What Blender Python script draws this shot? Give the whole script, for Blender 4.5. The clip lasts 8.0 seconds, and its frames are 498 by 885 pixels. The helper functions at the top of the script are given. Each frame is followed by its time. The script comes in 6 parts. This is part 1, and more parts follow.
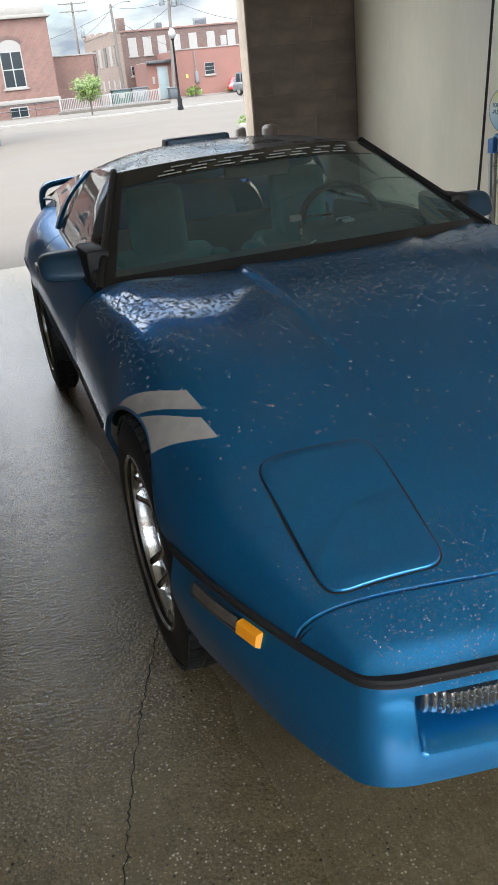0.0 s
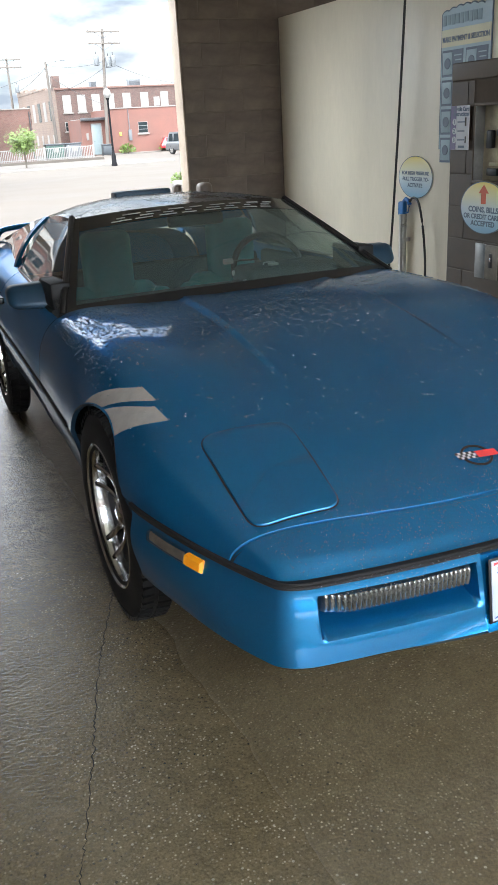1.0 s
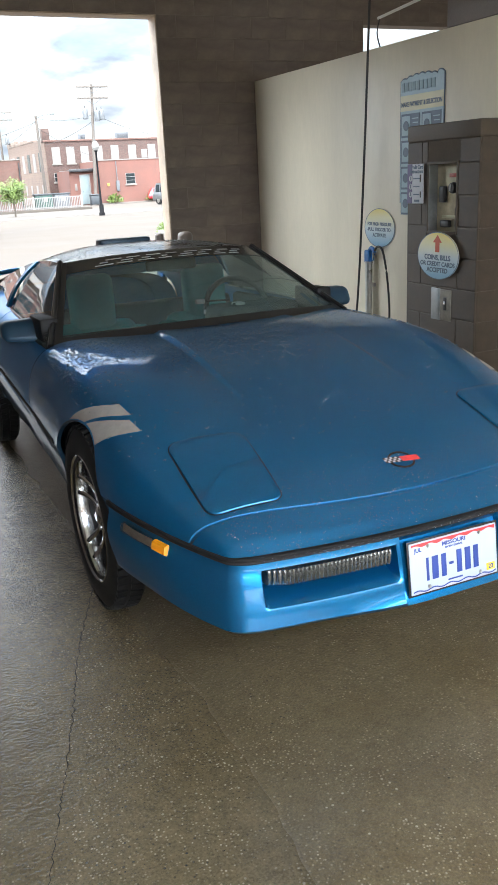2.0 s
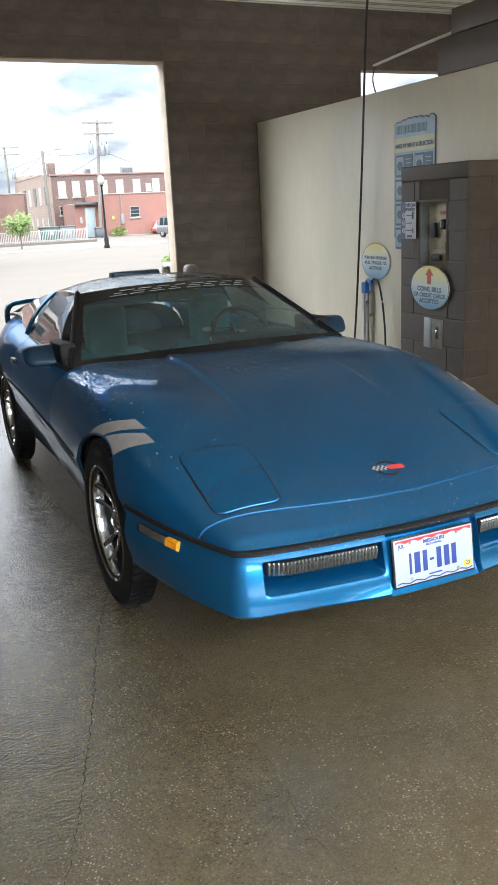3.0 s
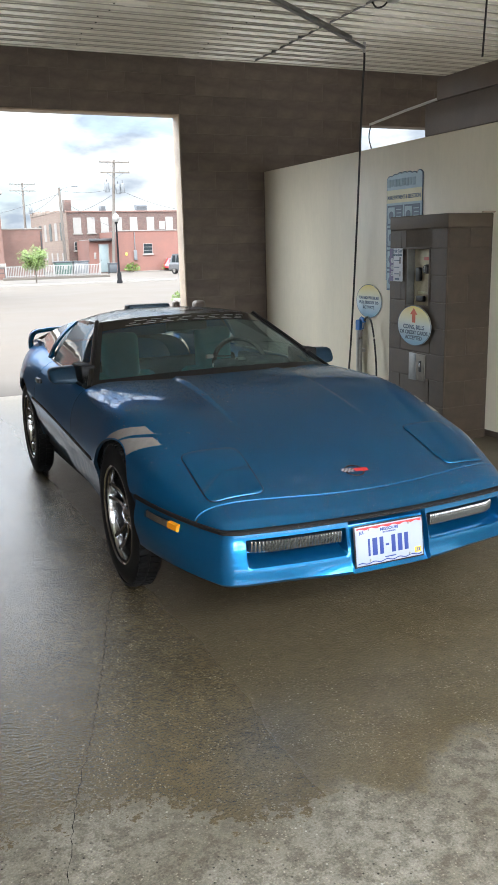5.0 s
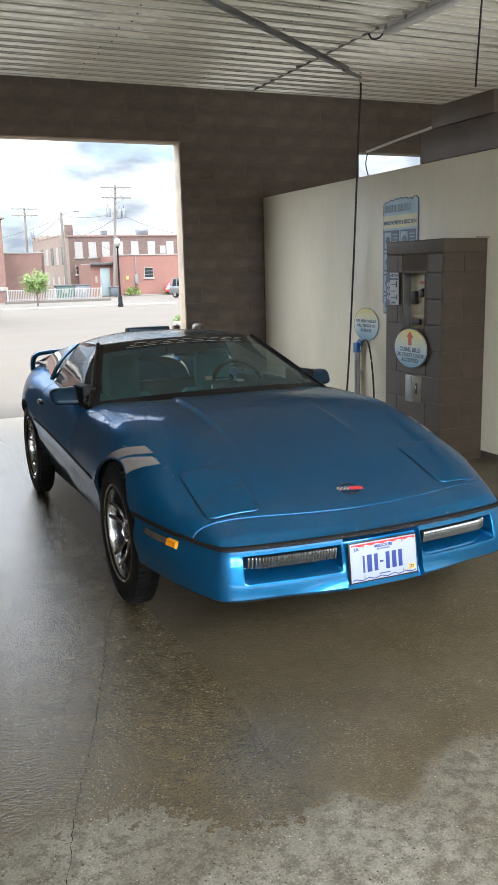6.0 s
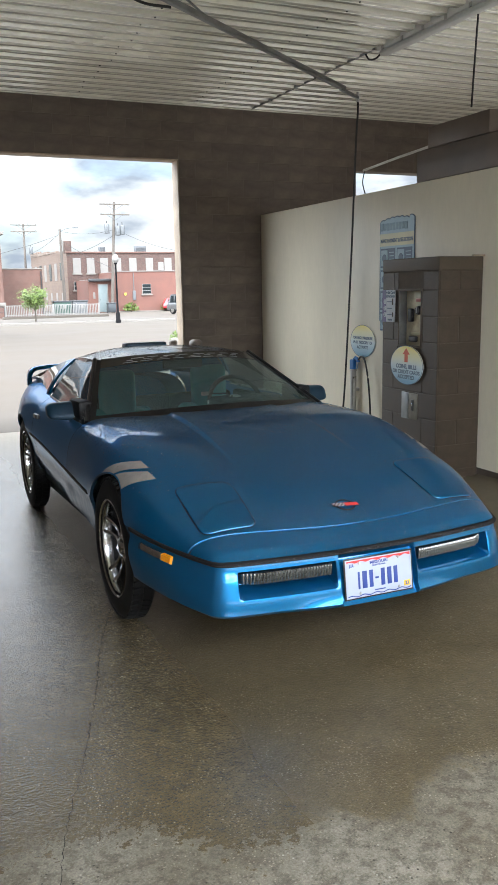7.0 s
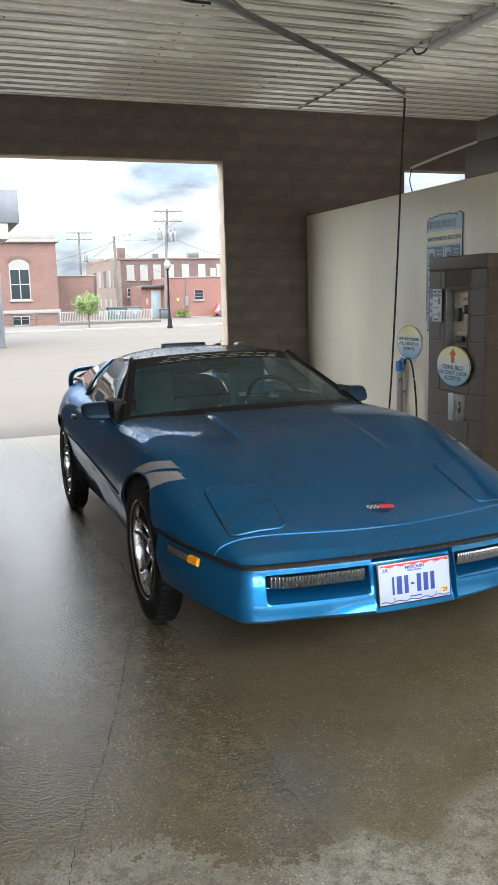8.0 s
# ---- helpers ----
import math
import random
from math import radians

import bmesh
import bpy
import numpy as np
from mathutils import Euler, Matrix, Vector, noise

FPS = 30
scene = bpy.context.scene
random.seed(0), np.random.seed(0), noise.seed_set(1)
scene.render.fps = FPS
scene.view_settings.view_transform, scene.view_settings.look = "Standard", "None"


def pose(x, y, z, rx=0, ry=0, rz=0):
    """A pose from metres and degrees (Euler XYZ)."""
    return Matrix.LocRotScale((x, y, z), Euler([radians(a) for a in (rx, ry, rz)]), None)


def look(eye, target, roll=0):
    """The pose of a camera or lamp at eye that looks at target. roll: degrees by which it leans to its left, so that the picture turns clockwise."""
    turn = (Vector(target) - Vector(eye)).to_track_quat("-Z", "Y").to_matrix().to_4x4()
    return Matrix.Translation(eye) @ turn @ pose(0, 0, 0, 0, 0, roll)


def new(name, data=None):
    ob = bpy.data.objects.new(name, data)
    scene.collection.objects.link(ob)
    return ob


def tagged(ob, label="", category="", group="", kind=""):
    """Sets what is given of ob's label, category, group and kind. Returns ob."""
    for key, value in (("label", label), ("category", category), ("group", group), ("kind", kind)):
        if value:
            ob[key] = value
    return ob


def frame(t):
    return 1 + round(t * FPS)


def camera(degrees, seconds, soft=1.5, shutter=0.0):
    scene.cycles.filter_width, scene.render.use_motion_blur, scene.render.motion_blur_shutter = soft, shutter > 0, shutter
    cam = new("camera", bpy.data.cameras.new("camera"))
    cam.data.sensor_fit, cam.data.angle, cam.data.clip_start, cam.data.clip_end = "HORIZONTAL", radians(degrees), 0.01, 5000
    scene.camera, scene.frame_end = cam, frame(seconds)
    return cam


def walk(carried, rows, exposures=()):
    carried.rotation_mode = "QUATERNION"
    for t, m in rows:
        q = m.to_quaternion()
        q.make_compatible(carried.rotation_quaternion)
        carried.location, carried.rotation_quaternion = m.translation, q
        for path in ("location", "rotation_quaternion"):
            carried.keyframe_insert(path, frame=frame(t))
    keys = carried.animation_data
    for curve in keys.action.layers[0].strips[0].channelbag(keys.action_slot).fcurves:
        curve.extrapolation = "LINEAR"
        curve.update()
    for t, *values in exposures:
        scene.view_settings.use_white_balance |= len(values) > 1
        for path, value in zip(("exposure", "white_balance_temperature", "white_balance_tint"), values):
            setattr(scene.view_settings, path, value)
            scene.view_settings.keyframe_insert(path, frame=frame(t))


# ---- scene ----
cam = camera(33.6, 8.0)
PATH = [
    (0, (0.396, 0.185, 1.395), (0.939, 1.924, 0.568), -5.7),
    (0.1, (0.381, 0.128, 1.4), (0.943, 1.866, 0.585), -5.9),
    (0.5, (0.288, -0.064, 1.391), (0.873, 1.68, 0.605), -4.7),
    (1, (0.192, -0.283, 1.426), (0.918, 1.435, 0.704), -3.3),
    (1.5, (0.113, -0.444, 1.427), (1.004, 1.208, 0.737), -1.9),
    (2, (0.104, -0.678, 1.447), (0.881, 1.057, 0.828), -2.9),
    (2.2, (0.092, -0.741, 1.454), (0.858, 1.006, 0.853), -3.2),
    (3.3, (-0.066, -1.089, 1.475), (0.72, 0.671, 0.941), -2.4),
    (3.5, (-0.083, -1.201, 1.468), (0.698, 0.563, 0.942), -2.1),
    (4, (-0.135, -1.366, 1.485), (0.665, 0.394, 0.972), -2.0),
    (4.5, (-0.203, -1.434, 1.489), (0.609, 0.325, 0.992), -1.8),
    (5, (-0.209, -1.513, 1.498), (0.574, 0.269, 1.036), -1.5),
    (6.5, (-0.236, -1.593, 1.499), (0.56, 0.201, 1.112), -1.3),
    (7, (-0.226, -1.591, 1.495), (0.574, 0.205, 1.126), -1.1),
    (7.5, (-0.196, -1.581, 1.489), (0.604, 0.216, 1.131), -1.1),
    (8, (-0.108, -1.529, 1.448), (0.577, 0.317, 1.095), -1.5),
]
walk(cam, [(t, look(eye, target, roll)) for t, eye, target, roll in PATH], [(0.0, 1.22), (0.5, 1.5), (1.0, 1.56), (1.5, 1.66), (2.0, 1.62), (3.5, 1.55), (4.5, 1.52), (5.0, 1.46), (6.5, 1.36), (8.0, 1.3)])

# ---- world, sun ----
world = bpy.data.worlds.new("sky")
scene.world = world
world.use_nodes = True
wn, wl = world.node_tree.nodes, world.node_tree.links
wn.clear()
w_out = wn.new("ShaderNodeOutputWorld")
w_sky = wn.new("ShaderNodeTexSky")
w_sky.sky_type, w_sky.sun_disc = "NISHITA", False
w_sky.sun_elevation, w_sky.sun_rotation = radians(55), radians(212)
w_bg = wn.new("ShaderNodeBackground")
w_bg.inputs[1].default_value = 0.125
w_cloud = wn.new("ShaderNodeBackground")
w_tc, w_map, w_noise, w_ramp, w_mix = (wn.new(k) for k in ("ShaderNodeTexCoord", "ShaderNodeMapping", "ShaderNodeTexNoise", "ShaderNodeValToRGB", "ShaderNodeMixShader"))
w_map.inputs["Scale"].default_value = (1.0, 1.0, 2.6)
w_noise.inputs["Scale"].default_value, w_noise.inputs["Detail"].default_value, w_noise.inputs["Roughness"].default_value = 4.2, 7, 0.55
w_ramp.color_ramp.elements[0].position, w_ramp.color_ramp.elements[1].position = 0.34, 0.54
w_ramp.color_ramp.elements[0].color = (0.12, 0.12, 0.12, 1)
wl.new(w_tc.outputs["Generated"], w_map.inputs[0])
wl.new(w_map.outputs[0], w_noise.inputs["Vector"])
# thin cloud is brighter the nearer it lies to the sun
w_dot, w_pow = wn.new("ShaderNodeVectorMath"), wn.new("ShaderNodeMapRange")
w_dot.operation = "DOT_PRODUCT"
w_dot.inputs[1].default_value = Vector((-20, -32, 54)).normalized()
w_pow.interpolation_type = "SMOOTHSTEP"
w_pow.inputs[1].default_value, w_pow.inputs[2].default_value, w_pow.inputs[3].default_value, w_pow.inputs[4].default_value = -0.55, 1.0, 0.5, 8.0
wl.new(w_tc.outputs["Generated"], w_dot.inputs[0])
wl.new(w_dot.outputs["Value"], w_pow.inputs[0])
wl.new(w_pow.outputs[0], w_cloud.inputs[1])
wl.new(w_noise.outputs[0], w_ramp.inputs[0])
wl.new(w_ramp.outputs[0], w_mix.inputs[0])
w_shade, w_n2 = wn.new("ShaderNodeValToRGB"), wn.new("ShaderNodeTexNoise")
w_n2.inputs["Scale"].default_value, w_n2.inputs["Detail"].default_value = 6.5, 6
w_shade.color_ramp.elements[0].position, w_shade.color_ramp.elements[1].position = 0.4, 0.56
w_shade.color_ramp.elements[0].color, w_shade.color_ramp.elements[1].color = (0.36, 0.43, 0.52, 1), (0.92, 0.97, 1.0, 1)
wl.new(w_map.outputs[0], w_n2.inputs["Vector"])
wl.new(w_n2.outputs[0], w_shade.inputs[0])
wl.new(w_shade.outputs[0], w_cloud.inputs[0])
wl.new(w_sky.outputs[0], w_bg.inputs[0])
wl.new(w_bg.outputs[0], w_mix.inputs[1])
wl.new(w_cloud.outputs[0], w_mix.inputs[2])
wl.new(w_mix.outputs[0], w_out.inputs[0])

sun_data = bpy.data.lights.new("sun", "SUN")
sun_data.energy, sun_data.angle, sun_data.color = 1.25, radians(10), (1.0, 0.96, 0.9)
sun = new("sun", sun_data)
sun.matrix_world = look((-20, -32, 54), (0, 0, 0))


# ---- materials ----
def tree(name):
    m = bpy.data.materials.new(name)
    m.use_nodes = True
    n, l = m.node_tree.nodes, m.node_tree.links
    return m, n, l, n["Principled BSDF"]


def link_noise(n, l, scale, detail=5.0, rough=0.6, stretch=None):
    tc, no = n.new("ShaderNodeTexCoord"), n.new("ShaderNodeTexNoise")
    no.inputs["Scale"].default_value, no.inputs["Detail"].default_value, no.inputs["Roughness"].default_value = scale, detail, rough
    if stretch:
        mp = n.new("ShaderNodeMapping")
        mp.inputs["Scale"].default_value = stretch
        l.new(tc.outputs["Object"], mp.inputs[0])
        l.new(mp.outputs[0], no.inputs["Vector"])
    else:
        l.new(tc.outputs["Object"], no.inputs["Vector"])
    return no.outputs[0]


def ramp(n, l, fac, stops):
    r = n.new("ShaderNodeValToRGB")
    while len(r.color_ramp.elements) < len(stops):
        r.color_ramp.elements.new(0.5)
    for e, (p, c) in zip(r.color_ramp.elements, stops):
        e.position = p
        e.color = (c, c, c, 1) if isinstance(c, (int, float)) else (*c, 1)
    l.new(fac, r.inputs[0])
    return r.outputs[0]


def mixed(n, l, fac, a, b, kind="MIX"):
    x = n.new("ShaderNodeMix")
    x.data_type, x.blend_type = "RGBA", kind
    for s, v in ((0, fac), (6, a), (7, b)):
        if isinstance(v, (int, float)):
            x.inputs[s].default_value = v
        elif isinstance(v, tuple):
            x.inputs[s].default_value = (*v, 1)
        else:
            l.new(v, x.inputs[s])
    return x.outputs[2]


def bumped(n, l, p, height, strength, distance=0.01):
    b = n.new("ShaderNodeBump")
    b.inputs["Strength"].default_value, b.inputs["Distance"].default_value = strength, distance
    l.new(height, b.inputs["Height"])
    l.new(b.outputs[0], p.inputs["Normal"])
    if p.inputs["Coat Weight"].default_value == 0:
        return
    return b


def mat(name, col, rough=0.6, metal=0.0, var=0.25, scale=3.0, fine=60.0, bump=0.15, coat=0.0, spec=0.5, piece=0.0, dist=0.004, stretch=None):
    """A surface with broad stains, fine grain, a little relief and, where piece is set, a tone of its own for each piece."""
    m, n, l, p = tree(name)
    broad, grain = link_noise(n, l, scale, 4, 0.6, stretch), link_noise(n, l, fine, 3, 0.7, stretch)
    lo, hi = tuple(c * (1 - var) for c in col), tuple(min(1, c * (1 + var)) for c in col)
    c = mixed(n, l, ramp(n, l, broad, ((0.3, 0.0), (0.7, 1.0))), lo, hi)
    c = mixed(n, l, 0.5 * min(1, var * 2.5), c, ramp(n, l, grain, ((0.3, 0.55), (0.7, 1.0))), "MULTIPLY")
    if piece:
        info = n.new("ShaderNodeObjectInfo")
        c = mixed(n, l, 1.0, c, ramp(n, l, info.outputs["Random"], ((0.0, 1 - piece), (1.0, 1.0))), "MULTIPLY")
    l.new(c, p.inputs["Base Color"])
    l.new(ramp(n, l, broad, ((0.3, max(0, rough - 0.08)), (0.7, min(1, rough + 0.08)))), p.inputs["Roughness"])
    p.inputs["Metallic"].default_value, p.inputs["Specular IOR Level"].default_value = metal, spec
    p.inputs["Coat Weight"].default_value, p.inputs["Coat Roughness"].default_value = coat, 0.04
    if bump:
        bumped(n, l, p, grain, bump, dist)
    return m


def plain(name, col, rough=0.5, metal=0.0, coat=0.0):
    m, n, l, p = tree(name)
    p.inputs["Base Color"].default_value = (*col, 1)
    p.inputs["Roughness"].default_value, p.inputs["Metallic"].default_value, p.inputs["Coat Weight"].default_value = rough, metal, coat
    return m


def glass(name, tint, gloss_rough=0.02, film=0.0, film_col=(0.7, 0.72, 0.7), ior=1.5):
    """Thin clear glass: see-through with a mirror sheen; film mixes in a diffuse colour for dirt, water marks, painted
    haze or glints.
    """
    m = bpy.data.materials.new(name)
    m.use_nodes = True
    n, l = m.node_tree.nodes, m.node_tree.links
    n.clear()
    out, tr, gl, fr, mx = (n.new(k) for k in ("ShaderNodeOutputMaterial", "ShaderNodeBsdfTransparent", "ShaderNodeBsdfGlossy", "ShaderNodeFresnel", "ShaderNodeMixShader"))
    tr.inputs[0].default_value = (*tint, 1)
    gl.inputs["Roughness"].default_value = gloss_rough
    fr.inputs[0].default_value = ior
    l.new(fr.outputs[0], mx.inputs[0])
    l.new(tr.outputs[0], mx.inputs[1])
    l.new(gl.outputs[0], mx.inputs[2])
    last = mx.outputs[0]
    if film:
        di, m2 = n.new("ShaderNodeBsdfDiffuse"), n.new("ShaderNodeMixShader")
        di.inputs[0].default_value = (*film_col, 1)
        l.new(ramp(n, l, link_noise(n, l, 9.0, 6, 0.7, (3.0, 0.5, 0.5)), ((0.25, film * 0.35), (0.5, film * 0.5), (0.75, film))), m2.inputs[0])
        l.new(last, m2.inputs[1])
        l.new(di.outputs[0], m2.inputs[2])
        last = m2.outputs[0]
    l.new(last, out.inputs[0])
    return m


def wet_floor():
    """Worn concrete, brown and wet inside the bay, pale where it has dried near the entrance."""
    m, n, l, p = tree("wet_concrete")
    tc, sep = n.new("ShaderNodeTexCoord"), n.new("ShaderNodeSeparateXYZ")
    l.new(tc.outputs["Object"], sep.inputs[0])

    def madd(a, k, c):
        x = n.new("ShaderNodeMath")
        x.operation = "MULTIPLY_ADD"
        l.new(a, x.inputs[0])
        x.inputs[1].default_value = k
        if isinstance(c, float):
            x.inputs[2].default_value = c
        else:
            l.new(c, x.inputs[2])
        return x.outputs[0]

    def span_of(a, lo, hi):
        x = n.new("ShaderNodeMapRange")
        x.inputs[1].default_value, x.inputs[2].default_value = lo, hi
        l.new(a, x.inputs[0])
        return x.outputs[0]

    def mult(x_, y_):
        x = n.new("ShaderNodeMath")
        x.operation = "MULTIPLY"
        l.new(x_, x.inputs[0])
        l.new(y_, x.inputs[1])
        return x.outputs[0]

    def cells(scale, lo, hi, seed):
        """Round bits of aggregate, kept in patches."""
        vo = n.new("ShaderNodeTexVoronoi")
        vo.inputs["Scale"].default_value = scale
        l.new(tc.outputs["Object"], vo.inputs["Vector"])
        size = ramp(n, l, vo.outputs["Color"], ((0.3, 0.0), (0.75, 1.0)))
        return mult(mult(ramp(n, l, vo.outputs["Distance"], ((lo, 1.0), (hi, 0.0))), size), ramp(n, l, link_noise(n, l, seed, 3, 0.6), ((0.4, 0.15), (0.6, 1.0))))

    big, mid, small, grain = link_noise(n, l, 0.9, 4, 0.6), link_noise(n, l, 3.6, 6, 0.72), link_noise(n, l, 22.0, 5, 0.75), link_noise(n, l, 150.0, 3, 0.7)
    patchy = link_noise(n, l, 2.2, 5, 0.62)
    # how far the drying has crept in, across the bay: blotched on one side, lobed and crisp on the other
    across = span_of(sep.outputs[0], -0.4, 1.4)
    reach = ramp(n, l, across, ((0.0, 0.36), (0.25, 0.46), (0.4, 0.38), (0.5, 0.17), (0.6, 0.15), (0.68, 0.25), (0.745, 0.11), (0.79, 0.13), (0.85, 0.24), (0.95, 0.26)))
    ragged = mult(madd(small, 1.0, -0.5), ramp(n, l, across, ((0.3, 0.8), (0.62, 0.42))))
    line = madd(reach, -1.0, madd(mid, 0.22, madd(ragged, 1.0, madd(sep.outputs[1], 1.0, -0.11))))
    wet = span_of(line, -0.018, 0.018)
    film = span_of(madd(big, 0.3, madd(sep.outputs[0], -1.0, 0.0)), -1.15, -0.15)
    tone = ramp(n, l, mid, ((0.3, 0.0), (0.7, 1.0)))
    wet_c = mixed(n, l, tone, (0.14, 0.104, 0.054), (0.225, 0.175, 0.1))
    wet_c = mixed(n, l, ramp(n, l, big, ((0.35, 0.0), (0.7, 0.45))), wet_c, (0.125, 0.11, 0.08))
    dry_c = mixed(n, l, tone, (0.26, 0.235, 0.187), (0.385, 0.35, 0.287))
    dry_c = mixed(n, l, ramp(n, l, patchy, ((0.36, 0.9), (0.56, 0.0))), dry_c, (0.19, 0.16, 0.112))
    dry_c = mixed(n, l, ramp(n, l, small, ((0.42, 0.6), (0.52, 0.0))), dry_c, (0.165, 0.135, 0.092))
    c = mixed(n, l, wet, dry_c, wet_c)
    c = mixed(n, l, cells(110.0, 0.2, 0.34, 6.0), c, (0.5, 0.44, 0.34))
    c = mixed(n, l, cells(42.0, 0.1, 0.17, 2.3), c, (0.6, 0.56, 0.48))
    c = mixed(n, l, cells(63.0, 0.14, 0.24, 4.0), c, (0.035, 0.03, 0.022))
    c = mixed(n, l, 0.55, c, ramp(n, l, small, ((0.3, 0.4), (0.7, 1.0))), "MULTIPLY")
    c = mixed(n, l, 0.6, c, ramp(n, l, grain, ((0.32, 0.3), (0.68, 1.0))), "MULTIPLY")
    l.new(c, p.inputs["Base Color"])
    gloss = mixed(n, l, film, (0.36, 0.36, 0.36), (0.2, 0.2, 0.2))
    l.new(mixed(n, l, wet, (0.85, 0.85, 0.85), gloss), p.inputs["Roughness"])
    l.new(mult(wet, ramp(n, l, film, ((0.0, 0.15), (1.0, 1.0)))), p.inputs["Coat Weight"])
    p.inputs["Coat IOR"].default_value = 1.7
    l.new(ramp(n, l, patchy, ((0.4, 0.03), (0.65, 0.09))), p.inputs["Coat Roughness"])
    pebbly = madd(small, 0.3, madd(link_noise(n, l, 105.0, 2, 0.5), 1.0, madd(grain, 0.2, 0.0)))
    cb = n.new("ShaderNodeBump")
    cb.inputs["Strength"].default_value, cb.inputs["Distance"].default_value = 1.0, 0.0034
    l.new(pebbly, cb.inputs["Height"])
    l.new(cb.outputs[0], p.inputs["Coat Normal"])
    p.inputs["Specular IOR Level"].default_value = 0.35
    bumped(n, l, p, pebbly, 1.0, 0.003)
    return m


def car_paint(name="blue_metallic_paint", streaks=False):
    """Metallic blue under a clear coat, with faint dried water marks in the coat, or with a darker, duller base and
    streaks of running water low on the doors.
    """
    m, n, l, p = tree(name)
    flake = n.new("ShaderNodeTexVoronoi")
    flake.inputs["Scale"].default_value = 900
    tc = n.new("ShaderNodeTexCoord")
    l.new(tc.outputs["Object"], flake.inputs["Vector"])
    c = mixed(n, l, ramp(n, l, flake.outputs["Color"], ((0.2, 0.0), (0.9, 1.0))), (0.004, 0.149, 0.376), (0.009, 0.251, 0.588))
    c = mixed(n, l, ramp(n, l, link_noise(n, l, 2.5), ((0.35, 0.0), (0.7, 0.2))), c, (0.02, 0.13, 0.27))
    p.inputs["Metallic"].default_value, p.inputs["Roughness"].default_value = 0.82, 0.29
    p.inputs["Specular Tint"].default_value = (0.2, 0.45, 0.68, 1)
    if streaks:
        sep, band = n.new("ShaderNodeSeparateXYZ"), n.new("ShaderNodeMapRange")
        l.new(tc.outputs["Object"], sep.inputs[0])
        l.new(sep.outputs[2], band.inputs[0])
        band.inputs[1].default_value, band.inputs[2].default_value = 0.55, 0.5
        run = ramp(n, l, link_noise(n, l, 1.0, 4, 0.7, (10, 75, 2.2)), ((0.42, 0.0), (0.66, 0.75)))
        run = mixed(n, l, 1.0, run, ramp(n, l, link_noise(n, l, 120, 2, 0.6), ((0.35, 0.3), (0.6, 1.0))), "MULTIPLY")
        run = mixed(n, l, 1.0, run, band.outputs[0], "MULTIPLY")
        # base turns dark navy below the rub strip, under the grey streaks
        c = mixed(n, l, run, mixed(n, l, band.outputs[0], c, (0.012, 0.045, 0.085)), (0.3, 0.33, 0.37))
        l.new(ramp(n, l, run, ((0.0, 0.78), (0.6, 0.2))), p.inputs["Metallic"])
        l.new(ramp(n, l, band.outputs[0], ((0.0, 0.33), (1.0, 0.5))), p.inputs["Roughness"])
    l.new(c, p.inputs["Base Color"])
    p.inputs["Coat Weight"].default_value, p.inputs["Coat IOR"].default_value = (0.5, 1.5) if streaks else (1.0, 1.52)
    marks = link_noise(n, l, 14, 6, 0.7)
    l.new(ramp(n, l, marks, ((0.4, 0.004), (0.75, 0.025))), p.inputs["Coat Roughness"])
    bm_ = n.new("ShaderNodeBump")
    bm_.inputs["Strength"].default_value, bm_.inputs["Distance"].default_value = 0.05, 0.0015
    l.new(link_noise(n, l, 160, 3, 0.6), bm_.inputs["Height"])
    l.new(bm_.outputs[0], p.inputs["Coat Normal"])
    return m


M_FLOOR = wet_floor()
M_BLOCK = mat("brown_painted_block", (0.172, 0.134, 0.109), 0.42, var=0.3, scale=1.6, fine=90, bump=0.35, piece=0.2)
M_MORTAR = mat("brown_painted_mortar", (0.19, 0.155, 0.13), 0.8, fine=120)
M_TAN = mat("tan_painted_reveal", (0.42, 0.33, 0.25), 0.6)
M_PANEL = mat("white_wall_panel", (0.74, 0.68, 0.55), 0.38, var=0.09, scale=1.2, fine=30, bump=0.05, stretch=(1, 1, 0.3))
M_CEIL = mat("ribbed_white_metal", (0.78, 0.76, 0.66), 0.22, var=0.14, scale=1.5, fine=40, bump=0.02, coat=0.5, spec=0.8, stretch=(0.4, 1, 1))
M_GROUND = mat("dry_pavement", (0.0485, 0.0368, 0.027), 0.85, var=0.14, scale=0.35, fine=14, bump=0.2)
M_BOUNCE = mat("bounce_slab_concrete", (0.42, 0.395, 0.35), 0.85, var=0.15, scale=0.6, fine=30, bump=0.2)
M_SCREENWALL = mat("screen_wall_brick", (0.24, 0.17, 0.13), 0.85, var=0.2, scale=0.5, fine=10, bump=0.2)
M_WALK = mat("pale_sidewalk", (0.0512, 0.0415, 0.0329), 0.85, var=0.12, scale=0.6, fine=20)
M_PAINT = car_paint()
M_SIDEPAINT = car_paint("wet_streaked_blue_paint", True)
M_BLACK = mat("black_rubber", (0.01, 0.01, 0.011), 0.6, spec=0.3, var=0.3, fine=150, bump=0.1)
M_TRIM = plain("black_trim", (0.01, 0.01, 0.011), 0.3)
M_UNDER = mat("dark_underbody", (0.006, 0.006, 0.006), 0.9, spec=0.2)
M_CHROME = mat("polished_aluminium", (0.72, 0.73, 0.74), 0.14, metal=1.0, var=0.12, scale=12, bump=0)
M_STEEL = mat("stainless_steel", (0.5, 0.5, 0.48), 0.32, metal=1.0, var=0.2, scale=9, bump=0.02)
# the film colour carries water marks and a painted haze of reflections
M_GLASS = glass("windshield_glass", (0.52, 0.66, 0.64), 0.006, 0.34, (0.2, 0.29, 0.29))
M_SIDEGLASS = glass("side_glass", (0.7, 0.76, 0.75), 0.02, 0.15)
